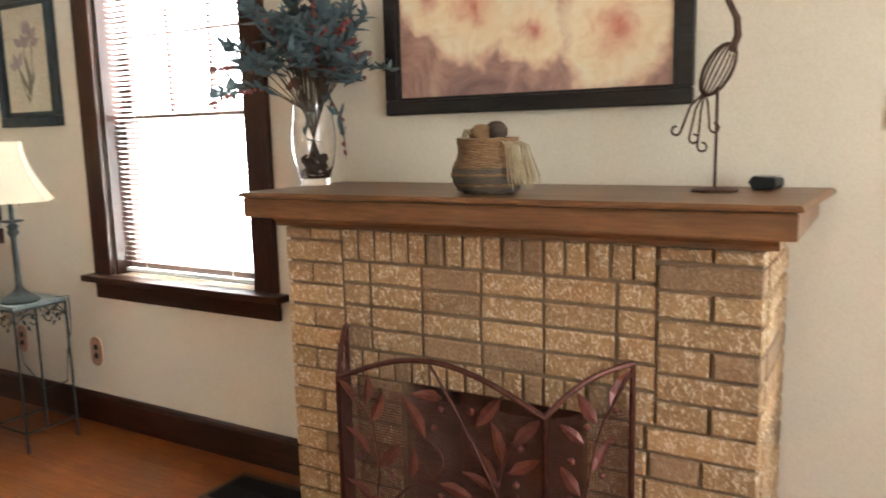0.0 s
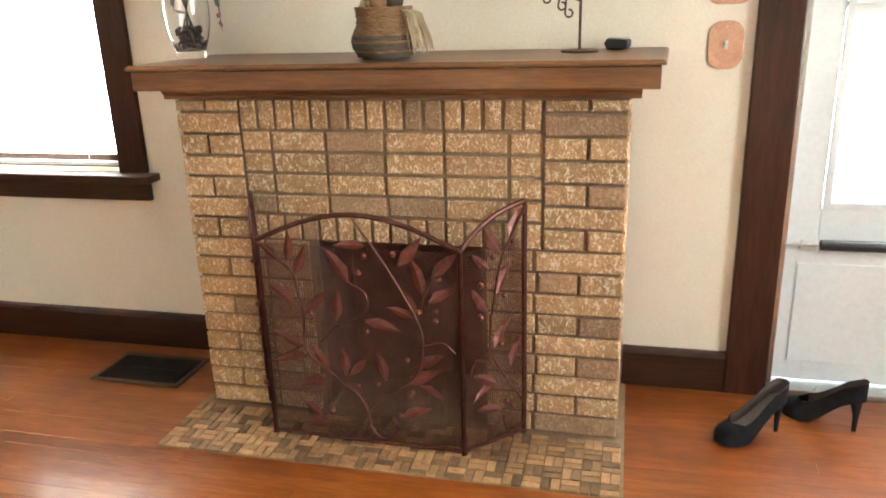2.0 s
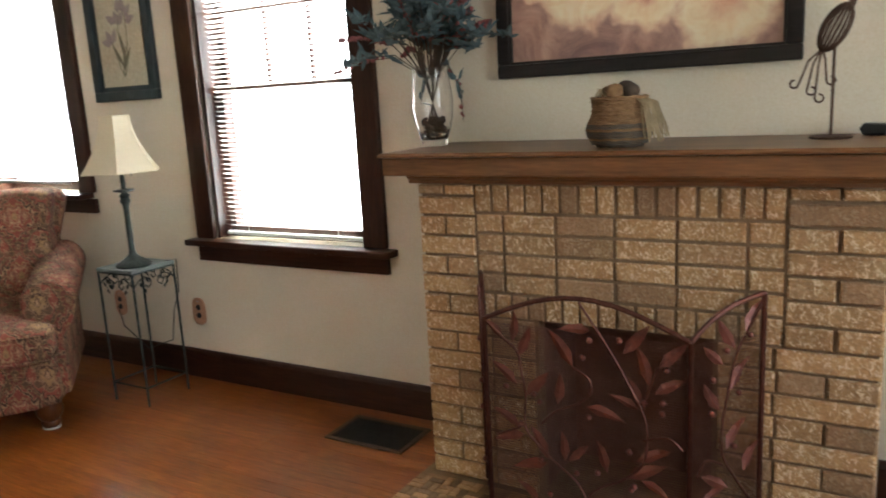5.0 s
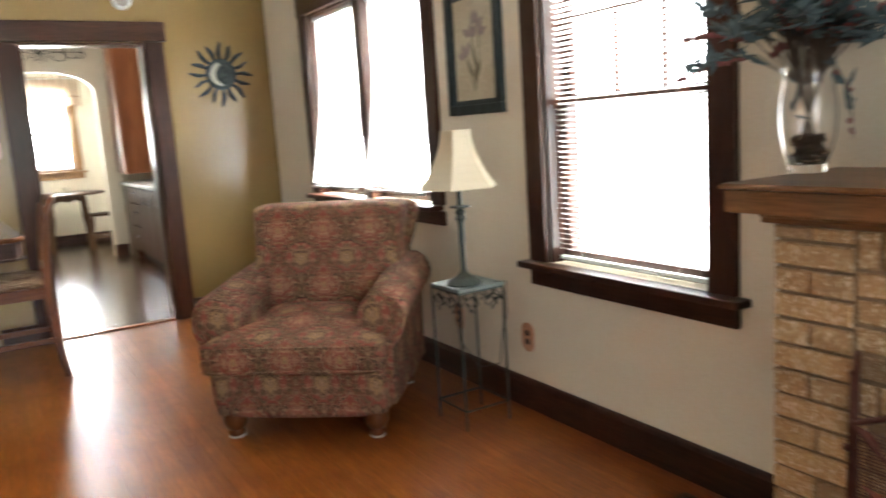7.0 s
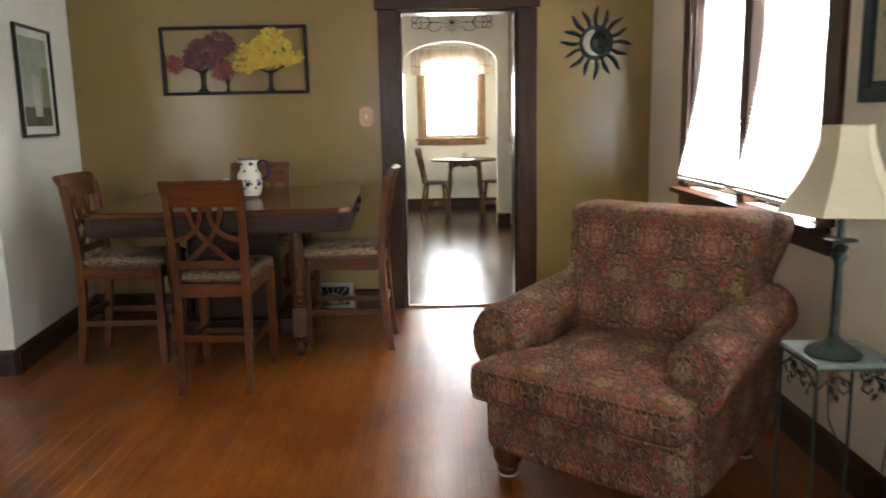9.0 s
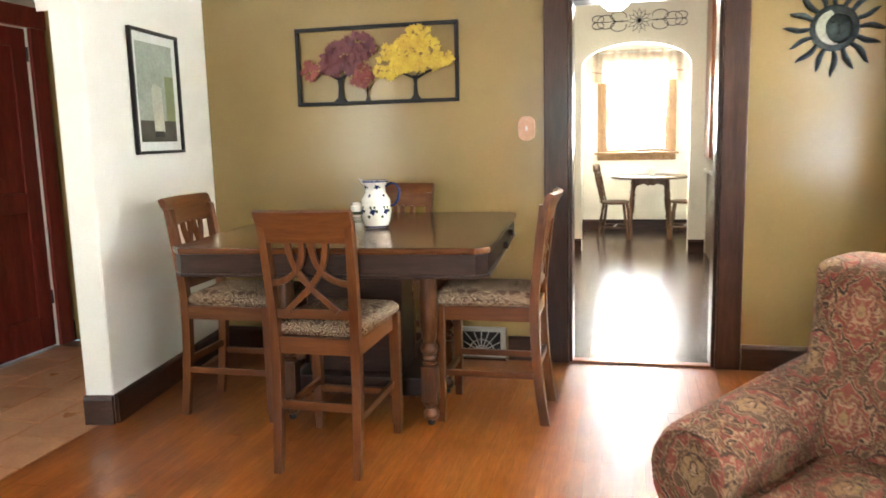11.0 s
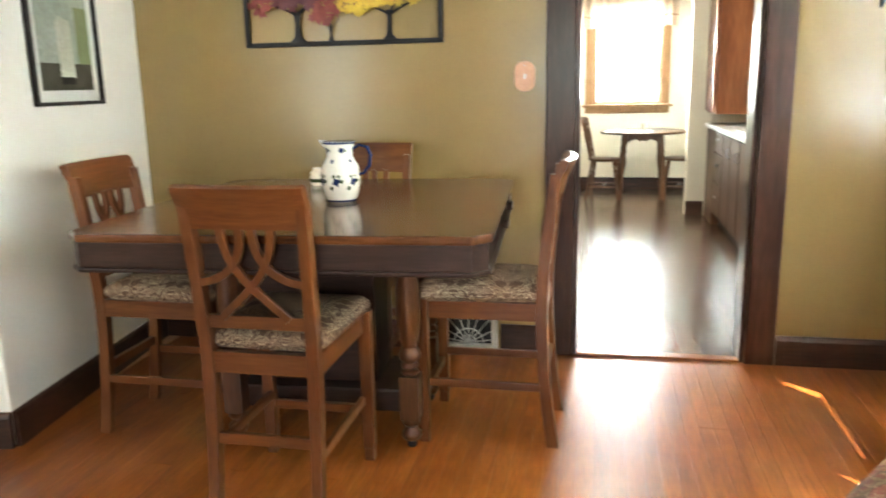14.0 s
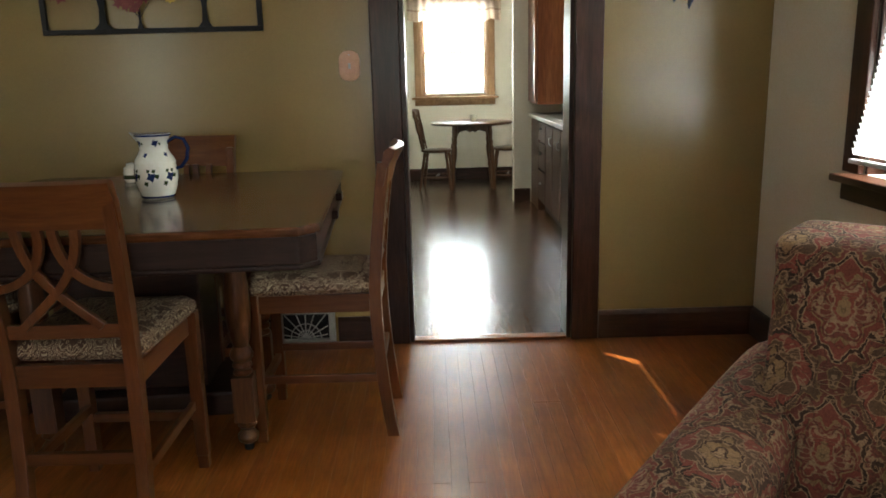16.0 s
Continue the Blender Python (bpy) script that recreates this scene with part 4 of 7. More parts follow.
def screen():
    """A three-fold screen of mesh with leafy branches."""
    sc = thing("fire_screen", "bronzed metal three-panel fire screen with leafy branches", "fire screen")
    a, b = Vector((-1.968, 2.283, 0)), Vector((-1.368, 2.268, 0))
    wl, wr = Vector((-2.045, 2.425, 0)), Vector((-1.215, 2.425, 0))

    def panel(p, q, name, zp, zq, peak, seedling):
        d = (q - p)
        wide = d.length
        d = d.normalized()
        nrm = Vector((d.y, -d.x, 0))
        n = 14

        def at(u, z, out=0.0):
            return p + d * (u * wide) + nrm * out + Vector((0, 0, z))

        def rim(u):
            return zp + (zq - zp) * u + (peak * math.sin(math.pi * u) if name == "centre_panel" else peak * math.sin(math.pi * u * 0.5) * (1 - u) * 1.2)

        fr = Shape()
        fr.tube([at(0, 0.012), at(0, zp)], 0.0075, 8).tube([at(1, 0.012), at(1, zq)], 0.0075, 8)
        fr.tube([at(k / n, rim(k / n)) for k in range(n + 1)], 0.0075, 8).tube([at(0, 0.018), at(1, 0.018)], 0.006, 8)
        fr.ball(at(0, 0.010), 0.010, 8, 5).ball(at(1, 0.010), 0.010, 8, 5)
        pn = part(name, fr, BRONZE, sc, smooth=True)
        # fine wire cloth
        wires = Shape()
        step = 0.0075
        for k in range(1, int(wide / step)):
            u = k * step / wide
            x = at(u, 0.02, -0.003)
            y = at(u, min(zp, zq) - 0.004, -0.003)
            wires.tube([x, y], 0.001, 3)
        for k in range(1, int((min(zp, zq) - 0.02) / step)):
            z = 0.02 + k * step
            wires.tube([at(0.005, z, -0.003), at(0.995, z, -0.003)], 0.001, 3)
        tagged(part("wire_mesh", wires, BRONZEWIRE, pn, "fine dark wire cloth"), kind="stuff")
        rnd = random.Random(seedling)

        def vine(pts, k):
            pts = [at(u, z, 0.010) for u, z in pts]
            out = []
            for i in range(len(pts) - 1):
                p0, p1, p2, p3 = pts[max(i - 1, 0)], pts[i], pts[i + 1], pts[min(i + 2, len(pts) - 1)]
                for j in range(6):
                    t = j / 6
                    out.append(0.5 * ((2 * p1) + (p2 - p0) * t + (2 * p0 - 5 * p1 + 4 * p2 - p3) * t * t + (3 * p1 - p0 - 3 * p2 + p3) * t ** 3))
            out.append(pts[-1])
            part("branch", Shape().tube(out, 0.0036, 6), BRONZE, pn, smooth=True)

        def leafy(u, z, ang, length):
            w = d * math.cos(radians(ang)) + Vector((0, 0, math.sin(radians(ang))))
            sd = -d * math.sin(radians(ang)) + Vector((0, 0, math.cos(radians(ang))))
            part("leaf", Shape().leaf(at(u, z, 0.012), w, -sd, length, length * 0.31, 0.012, 0.004), BRONZELEAF, pn)

        def berry(u, z):
            part("berry", Shape().ball(at(u, z, 0.014), 0.0085, 8, 6), BRONZELEAF, pn, smooth=True)
        return vine, leafy, berry

    v, lf, br = panel(a, b, "centre_panel", 0.632, 0.630, 0.088, 3)
    v([(0.03, 0.625), (0.11, 0.583), (0.185, 0.545), (0.204, 0.484), (0.223, 0.413), (0.212, 0.33), (0.25, 0.285), (0.362, 0.226), (0.477, 0.176), (0.522, 0.122), (0.509, 0.062), (0.43, 0.033), (0.356, 0.062)], 0)
    v([(0.465, 0.523), (0.542, 0.497), (0.552, 0.454), (0.49, 0.416), (0.383, 0.384), (0.302, 0.335)], 1)
    v([(0.504, 0.713), (0.637, 0.594), (0.726, 0.504), (0.802, 0.412), (0.817, 0.342), (0.792, 0.269), (0.70, 0.21), (0.60, 0.175), (0.532, 0.13), (0.54, 0.065), (0.612, 0.036), (0.675, 0.074), (0.649, 0.107)], 2)
    v([(0.80, 0.43), (0.83, 0.50), (0.87, 0.555)], 3)
    v([(0.797, 0.341), (0.91, 0.361), (0.972, 0.332)], 4)
    v([(0.21, 0.32), (0.15, 0.30), (0.06, 0.275)], 5)
    upper_left = ((0.11, 0.583, 141, 0.085), (0.16, 0.575, 84, 0.095), (0.19, 0.532, 67, 0.105), (0.47, 0.524, 125, 0.127), (0.56, 0.637, -176, 0.10), (0.18, 0.445, 142, 0.105), (0.22, 0.414, 47, 0.116), (0.39, 0.403, 85, 0.10), (0.19, 0.312, 151, 0.105), (0.21, 0.294, -160, 0.109))
    upper_right = ((0.71, 0.58, 51, 0.115), (0.83, 0.50, 107, 0.112), (0.87, 0.555, 46, 0.108), (0.85, 0.48, 32, 0.10), (0.79, 0.438, 115, 0.09), (0.78, 0.429, 160, 0.09), (0.53, 0.413, -14, 0.115))
    lower = ((0.33, 0.229, 118, 0.112), (0.42, 0.231, 95, 0.095), (0.63, 0.224, 108, 0.102), (0.44, 0.235, 45, 0.085), (0.77, 0.277, 28, 0.107), (0.72, 0.22, 28, 0.128), (0.79, 0.224, -29, 0.09), (0.69, 0.111, 24, 0.107), (0.28, 0.084, 142, 0.092), (0.31, 0.08, -168, 0.104), (0.33, 0.216, -163, 0.12))
    for u, z, ang, ln in upper_left + upper_right + lower:
        lf(u, z, ang, ln)
    for u, z in ((0.52, 0.556), (0.554, 0.608), (0.694, 0.617), (0.907, 0.552), (0.805, 0.452), (0.888, 0.459), (0.886, 0.429), (0.544, 0.382), (0.121, 0.436), (0.27, 0.424), (0.297, 0.404), (0.194, 0.326), (0.301, 0.223), (0.48, 0.205), (0.585, 0.22), (0.738, 0.302), (0.759, 0.202), (0.745, 0.19), (0.694, 0.123), (0.339, 0.119)):
        br(u, z)
    v, lf, br = panel(b, wr, "side_panel", 0.630, 0.735, 0.06, 5)
    v([(0.95, 0.715), (0.767, 0.653), (0.581, 0.577), (0.485, 0.48), (0.415, 0.396), (0.428, 0.306), (0.661, 0.217), (0.94, 0.12), (0.94, 0.05), (0.705, 0.037), (0.608, 0.097)], 0)
    v([(0.073, 0.256), (0.196, 0.299), (0.426, 0.279)], 1)
    for u, z, ang, ln in ((0.58, 0.60, 122, 0.105), (0.71, 0.643, 58, 0.10), (0.42, 0.56, 137, 0.085), (0.52, 0.487, 58, 0.105), (0.38, 0.434, 122, 0.10), (0.47, 0.322, 55, 0.105), (0.72, 0.249, 61, 0.10), (0.51, 0.209, 150, 0.10), (0.46, 0.213, -150, 0.085), (0.60, 0.118, 165, 0.10)):
        lf(u, z, ang, ln)
    for u, z in ((0.767, 0.633), (0.447, 0.60), (0.262, 0.525), (0.623, 0.478), (0.254, 0.431), (0.57, 0.33), (0.659, 0.141), (0.757, 0.121)):
        br(u, z)
    v, lf, br = panel(wl, a, "side_panel", 0.735, 0.632, 0.06, 7)
    v([(0.1, 0.70), (0.45, 0.52), (0.55, 0.30), (0.3, 0.15), (0.2, 0.05)], 0)
    for u, z, ang, ln in ((0.3, 0.62, 60, 0.12), (0.5, 0.45, 120, 0.11), (0.55, 0.35, 60, 0.11), (0.4, 0.2, 130, 0.11), (0.35, 0.12, 30, 0.1)):
        lf(u, z, ang, ln)
    for u, z in ((0.6, 0.55), (0.7, 0.42), (0.2, 0.3), (0.6, 0.15)):
        br(u, z)


screen()

# ---- dining corner ----
TZ = 0.90


def dining_table():
    t = thing("dining_table", "dark walnut pedestal dining table with clipped corners", "table", -5.98, 0.262, 0, 3.5)
    hx, hy, c = 0.66, 0.645, 0.055

    def octo(o, k=c):
        return [(-hx + o, -hy + k), (-hx + k, -hy + o), (hx - k, -hy + o), (hx - o, -hy + k), (hx - o, hy - k), (hx - k, hy - o), (-hx + k, hy - o), (-hx + o, hy - k)]
    part("tabletop", Shape().prism(octo(0), TZ - 0.026, TZ), TABLE, t, bevel=0.007)
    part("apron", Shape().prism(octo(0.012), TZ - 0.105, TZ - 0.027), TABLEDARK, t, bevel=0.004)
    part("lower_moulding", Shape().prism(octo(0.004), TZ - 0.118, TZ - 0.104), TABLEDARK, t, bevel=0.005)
    prof = [(0.020, 0.03), (0.030, 0.036), (0.037, 0.05), (0.037, 0.062), (0.024, 0.078), (0.022, 0.086), (0.034, 0.098), (0.034, 0.104), (0.024, 0.112), (0.028, 0.12)]
    turned = [(0.026, 0.285), (0.034, 0.292), (0.034, 0.300), (0.024, 0.308), (0.034, 0.318), (0.034, 0.326), (0.026, 0.336), (0.038, 0.348), (0.042, 0.362), (0.036, 0.378), (0.026, 0.392), (0.034, 0.42), (0.042, 0.48), (0.044, 0.54), (0.041, 0.61), (0.033, 0.70), (0.026, 0.76), (0.026, TZ - 0.118)]
    for x in (0.135, -0.295):
        for y in (-0.365, 0.305):
            sh = Shape().lathe(prof, 16, (x, y, 0)).box(x - 0.036, x + 0.036, y - 0.036, y + 0.036, 0.12, 0.285).lathe(turned, 18, (x, y, 0))
            lg = part("leg", sh, TABLELEG, t, smooth=True)
            part("caster", Shape().lathe([(0.006, 0), (0.016, 0.006), (0.018, 0.018), (0.014, 0.03)], 12, (x, y, 0)), BLACKIRON, lg, "small dark caster", smooth=True)
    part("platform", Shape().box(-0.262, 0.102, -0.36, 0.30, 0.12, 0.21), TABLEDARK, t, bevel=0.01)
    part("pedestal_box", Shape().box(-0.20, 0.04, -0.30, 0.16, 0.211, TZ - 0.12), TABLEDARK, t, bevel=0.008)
    part("leaf_latch", Shape().box(-0.30, -0.24, hy - 0.012, hy + 0.012, TZ - 0.075, TZ - 0.045), TABLEDARK, t, bevel=0.004)
    part("leaf_latch", Shape().box(-0.05, 0.01, hy - 0.012, hy + 0.010, TZ - 0.10, TZ - 0.07), TABLEDARK, t, bevel=0.004)


dining_table()


def dining_chair():
    """Faces +y; its feet lie round the origin."""
    ch = thing("dining_chair", "cherry-stained dining chair with lattice back and paisley seat", "chair", group="chairs round the dining table")
    w, d, sz, top = 0.332, 0.43, 0.555, 1.055

    def back(z):
        """How far back the rear post stands at a height."""
        if z < 0.55:
            return -d / 2 - 0.045 * (1 - z / 0.55) ** 2
        return -d / 2 - 0.055 * ((z - 0.55) / 0.5) ** 1.35
    for sx in (-1, 1):
        rows = []
        for k in range(15):
            z = (top - 0.05) * k / 14
            y, x = back(z), sx * (w / 2 + 0.012 * max(0, (z - 0.55) / 0.5))
            a, b = 0.015 + 0.004 * math.sin(math.pi * k / 14), 0.021
            rows.append([(x - a, y - b, z), (x + a, y - b, z), (x + a, y + b, z), (x - a, y + b, z)])
        sh = Shape().grid(rows, True).add(rows[0], [(0, 1, 2, 3)]).add(rows[-1], [(0, 1, 2, 3)])
        part("rear_leg", sh, CHERRY_Z, ch, bevel=0.003)
        x = sx * (w / 2 + 0.02)
        rows = [[(x - a, d / 2 - a, z), (x + a, d / 2 - a, z), (x + a, d / 2 + a, z), (x - a, d / 2 + a, z)] for z, a in ((0, 0.017), (0.045, 0.017), (0.05, 0.020), (0.40, 0.021), (sz, 0.022))]
        sh = Shape().grid(rows, True).add(rows[0], [(0, 1, 2, 3)]).add(rows[-1], [(0, 1, 2, 3)])
        part("front_leg", sh, CHERRY_Z, ch, bevel=0.003)
        part("side_rail", Shape().box(sx * (w / 2 + 0.006) - 0.011, sx * (w / 2 + 0.006) + 0.011, -d / 2 + 0.018, d / 2 - 0.02, sz - 0.075, sz - 0.008), CHERRY_Y, ch, bevel=0.003)
        part("side_stretcher", Shape().box(sx * (w / 2 + 0.006) - 0.009, sx * (w / 2 + 0.006) + 0.009, -d / 2 - 0.005, d / 2 - 0.018, 0.215, 0.245), CHERRY_Y, ch, bevel=0.003)
    part("front_rail", Shape().box(-w / 2, w / 2, d / 2 - 0.013, d / 2 + 0.013, sz - 0.075, sz - 0.008), CHERRY_X, ch, bevel=0.003)
    part("rear_rail", Shape().box(-w / 2 + 0.015, w / 2 - 0.015, -d / 2 - 0.012, -d / 2 + 0.012, sz - 0.075, sz - 0.008), CHERRY_X, ch, bevel=0.003)
    part("rear_stretcher", Shape().box(-w / 2 + 0.015, w / 2 - 0.015, -d / 2 - 0.022, -d / 2 - 0.002, 0.255, 0.29), CHERRY_X, ch, bevel=0.003)
    part("front_stretcher", Shape().box(-w / 2 - 0.002, w / 2 + 0.002, d / 2 - 0.011, d / 2 + 0.011, 0.175, 0.205), CHERRY_X, ch, bevel=0.003)
    # domed cushion
    rows = []
    for k, (o, z) in enumerate(((0.0, -0.006), (-0.014, 0.012), (-0.012, 0.030), (0.006, 0.046), (0.04, 0.056), (0.10, 0.062), (0.17, 0.064))):
        ring = []
        hw, hf, hb = w / 2 + 0.03 - o, d / 2 + 0.028 - o, d / 2 - 0.02 - o
        r = max(0.045 - o * 0.2, 0.01)
        for cx, cy, a0 in ((hw - r, hf - r, 0), (-hw + r, hf - r, 90), (-hw * 0.92 + r, -hb + r, 180), (hw * 0.92 - r, -hb + r, 270)):
            for u, v in arc(cx, cy, r, a0, a0 + 90, 4):
                ring.append((u, v, sz + z + 0.002 * math.sin(u * 40 + v * 30)))
        rows.append(ring)
    n = len(rows[0])
    sh = Shape().grid(rows, True).add(rows[-1], [tuple(range(n))]).add(rows[0], [tuple(range(n))])
    part("seat", sh, SEATFAB, ch, "tan and brown paisley padded seat", smooth=True)
    # crest rail, bowed and rolled over
    rows = []
    for k in range(11):
        u = -1 + 2 * k / 10
        x, bow = u * (w / 2 + 0.028), -0.022 * (1 - u * u)
        y0 = back(0.95) + bow
        rows.append([(x, back(0.905) + bow + 0.011, 0.928 - 0.004 * u * u), (x, y0 + 0.004, 0.985), (x, back(1.03) + bow - 0.002, top - 0.012), (x, back(1.05) + bow - 0.016, top), (x, back(1.05) + bow - 0.036, top - 0.008), (x, back(1.02) + bow - 0.034, top - 0.03), (x, y0 - 0.020, 0.985), (x, back(0.905) + bow - 0.011, 0.928 - 0.004 * u * u)])
    sh = Shape().grid(rows, True).add(rows[0], [tuple(range(8))]).add(rows[-1], [tuple(range(8))])
    part("crest_rail", sh, CHERRY_X, ch, smooth=True)
    part("lower_back_rail", Shape().box(-w / 2 + 0.012, w / 2 - 0.012, back(0.64) - 0.011, back(0.64) + 0.011, 0.622, 0.662), CHERRY_X, ch, bevel=0.003)
    # lattice splats: crossing curved bars

    def bar(pts, wide=0.013):
        rows = []
        for i, (x, z) in enumerate(pts):
            a, b = pts[max(i - 1, 0)], pts[min(i + 1, len(pts) - 1)]
            dx, dz = b[0] - a[0], b[1] - a[1]
            l = math.hypot(dx, dz)
            nx, nz = -dz / l * wide, dx / l * wide
            y = back(z) - 0.008
            rows.append([(x + nx, y - 0.009, z + nz), (x - nx, y - 0.009, z - nz), (x - nx, y + 0.009, z - nz), (x + nx, y + 0.009, z + nz)])
        part("splat", Shape().grid(rows, True).add(rows[0], [(0, 1, 2, 3)]).add(rows[-1], [(0, 1, 2, 3)]), CHERRY_Z, ch, bevel=0.002)

    def bez(p0, p1, p2, p3, n=10):
        return [tuple((1 - t) ** 3 * a + 3 * (1 - t) ** 2 * t * b + 3 * (1 - t) * t * t * c + t ** 3 * e for a, b, c, e in zip(p0, p1, p2, p3)) for t in [i / n for i in range(n + 1)]]
    for sx in (-1, 1):
        bar(bez((sx * 0.020, 0.935), (sx * 0.012, 0.85), (sx * 0.055, 0.775), (sx * 0.155, 0.765)), 0.012)
        bar(bez((sx * 0.078, 0.935), (sx * 0.072, 0.80), (sx * 0.005, 0.755), (-sx * 0.105, 0.655)), 0.012)
    return ch


chair = dining_chair()
CHAIRS = [(-5.540, 0.262, 90, "cherry-stained chair pulled up with its back to the room"),
          (-6.115, 0.825, 180, "cherry-stained chair turned sideways beside the kitchen doorway"),
          (-5.965, -0.385, 0, "cherry-stained chair against the white stub wall"),
          (-6.42, 0.205, -90, "cherry-stained chair between the table and gold wall")]
chair.matrix_world = pose(*CHAIRS[0][:2], 0, 0, 0, CHAIRS[0][2])
tagged(chair, "cherry-stained lattice-back dining chair with paisley seat, beside the table")
for x, y, rz, lab in CHAIRS[1:]:
    tagged(copy_thing(chair, pose(x, y, 0, 0, 0, rz)), lab)


def pitcher():
    p = thing("pitcher", "cream porcelain pitcher painted with blue flowers, on the table", "pitcher", -5.955, 0.316, TZ + 0.001)
    prof = [(0.046, 0), (0.052, 0.004), (0.062, 0.03), (0.070, 0.06), (0.071, 0.09), (0.068, 0.112), (0.066, 0.118), (0.068, 0.124), (0.066, 0.130), (0.064, 0.136), (0.052, 0.155), (0.046, 0.168), (0.047, 0.19), (0.056, 0.215), (0.060, 0.222), (0.056, 0.220), (0.044, 0.19), (0.042, 0.165)]
    prof = [(r, z * 0.98) for r, z in prof]
    part("body", Shape().lathe(prof, 36), PORCELAIN, p, smooth=True)
    part("spout", Shape().add([(-0.03, -0.046, 0.217), (0.02, -0.052, 0.217), (-0.012, -0.083, 0.222), (0, -0.044, 0.18), (-0.008, -0.07, 0.205)], [(0, 2, 4), (2, 1, 4), (0, 4, 3), (4, 1, 3), (0, 1, 2)]), PORCELAIN, p)
    hp = [(0, 0.048, 0.19), (0, 0.075, 0.205), (0, 0.102, 0.198), (0, 0.115, 0.168), (0, 0.108, 0.13), (0, 0.088, 0.105), (0, 0.066, 0.098)]
    part("handle", Shape().tube(hp, [0.006, 0.0065, 0.0065, 0.0065, 0.0065, 0.006, 0.005], 8), NAVY, p, "dark blue curved handle", smooth=True)

    def radius(z):
        for (r0, z0), (r1, z1) in zip(prof, prof[1:]):
            if z0 <= z <= z1:
                return r0 + (r1 - r0) * (z - z0) / max(z1 - z0, 1e-6)
        return 0.05

    def spot(ang, z, size, mat, name):
        n, pts = 9, []
        for i in range(n):
            a = 2 * math.pi * i / n
            rr = size * (1 if i % 2 else 0.62)
            zz, aa = z + rr * math.sin(a), ang + rr * math.cos(a) / radius(z)
            r = radius(zz) + 0.0012
            pts.append((r * math.cos(aa), r * math.sin(aa), zz))
        r = radius(z) + 0.0016
        pts.append((r * math.cos(ang), r * math.sin(ang), z))
        part(name, Shape().add(pts, [(i, (i + 1) % n, n) for i in range(n)]), mat, p)
    for i in range(7):
        a = i * 2 * math.pi / 7 + 0.1
        spot(a, 0.078, 0.0175, NAVY, "painted_flower")
        for k in (-1, 1):
            spot(a + 0.26 * k, 0.068 + 0.012 * k, 0.010, OLIVE, "painted_leaf")
            spot(a + 0.13 * k, 0.098, 0.008, OLIVE, "painted_leaf")
    for i in range(5):
        a = i * 2 * math.pi / 5 + 0.45
        spot(a, 0.188, 0.013, NAVY, "painted_flower")
        spot(a + 0.3, 0.186, 0.006, OLIVE, "painted_leaf")
        spot(a + 0.6, 0.150, 0.009, NAVY, "painted_flower")
    for z in (0.009, 0.214):
        r = radius(z) + 0.0008
        part("painted_band", Shape().lathe([(r, z - 0.0045), (r + 0.0006, z), (r, z + 0.0045)], 36), NAVY, p)


pitcher()
sg = thing("sugar_bowl", "small cream lidded pot on the dining table", "pot", -6.40, 0.06, TZ + 0.001)
part("body", Shape().lathe([(0.028, 0), (0.034, 0.01), (0.035, 0.04), (0.031, 0.05)], 20), PORCELAIN, sg, smooth=True)
part("lid", Shape().lathe([(0.034, 0.050), (0.034, 0.056), (0.022, 0.064), (0.022, 0.074), (0.004, 0.078)], 20), PORCELAIN, sg, smooth=True)
part("painted_band", Shape().lathe([(0.0355, 0.014), (0.0362, 0.022), (0.0356, 0.03)], 20), OLIVE, sg)


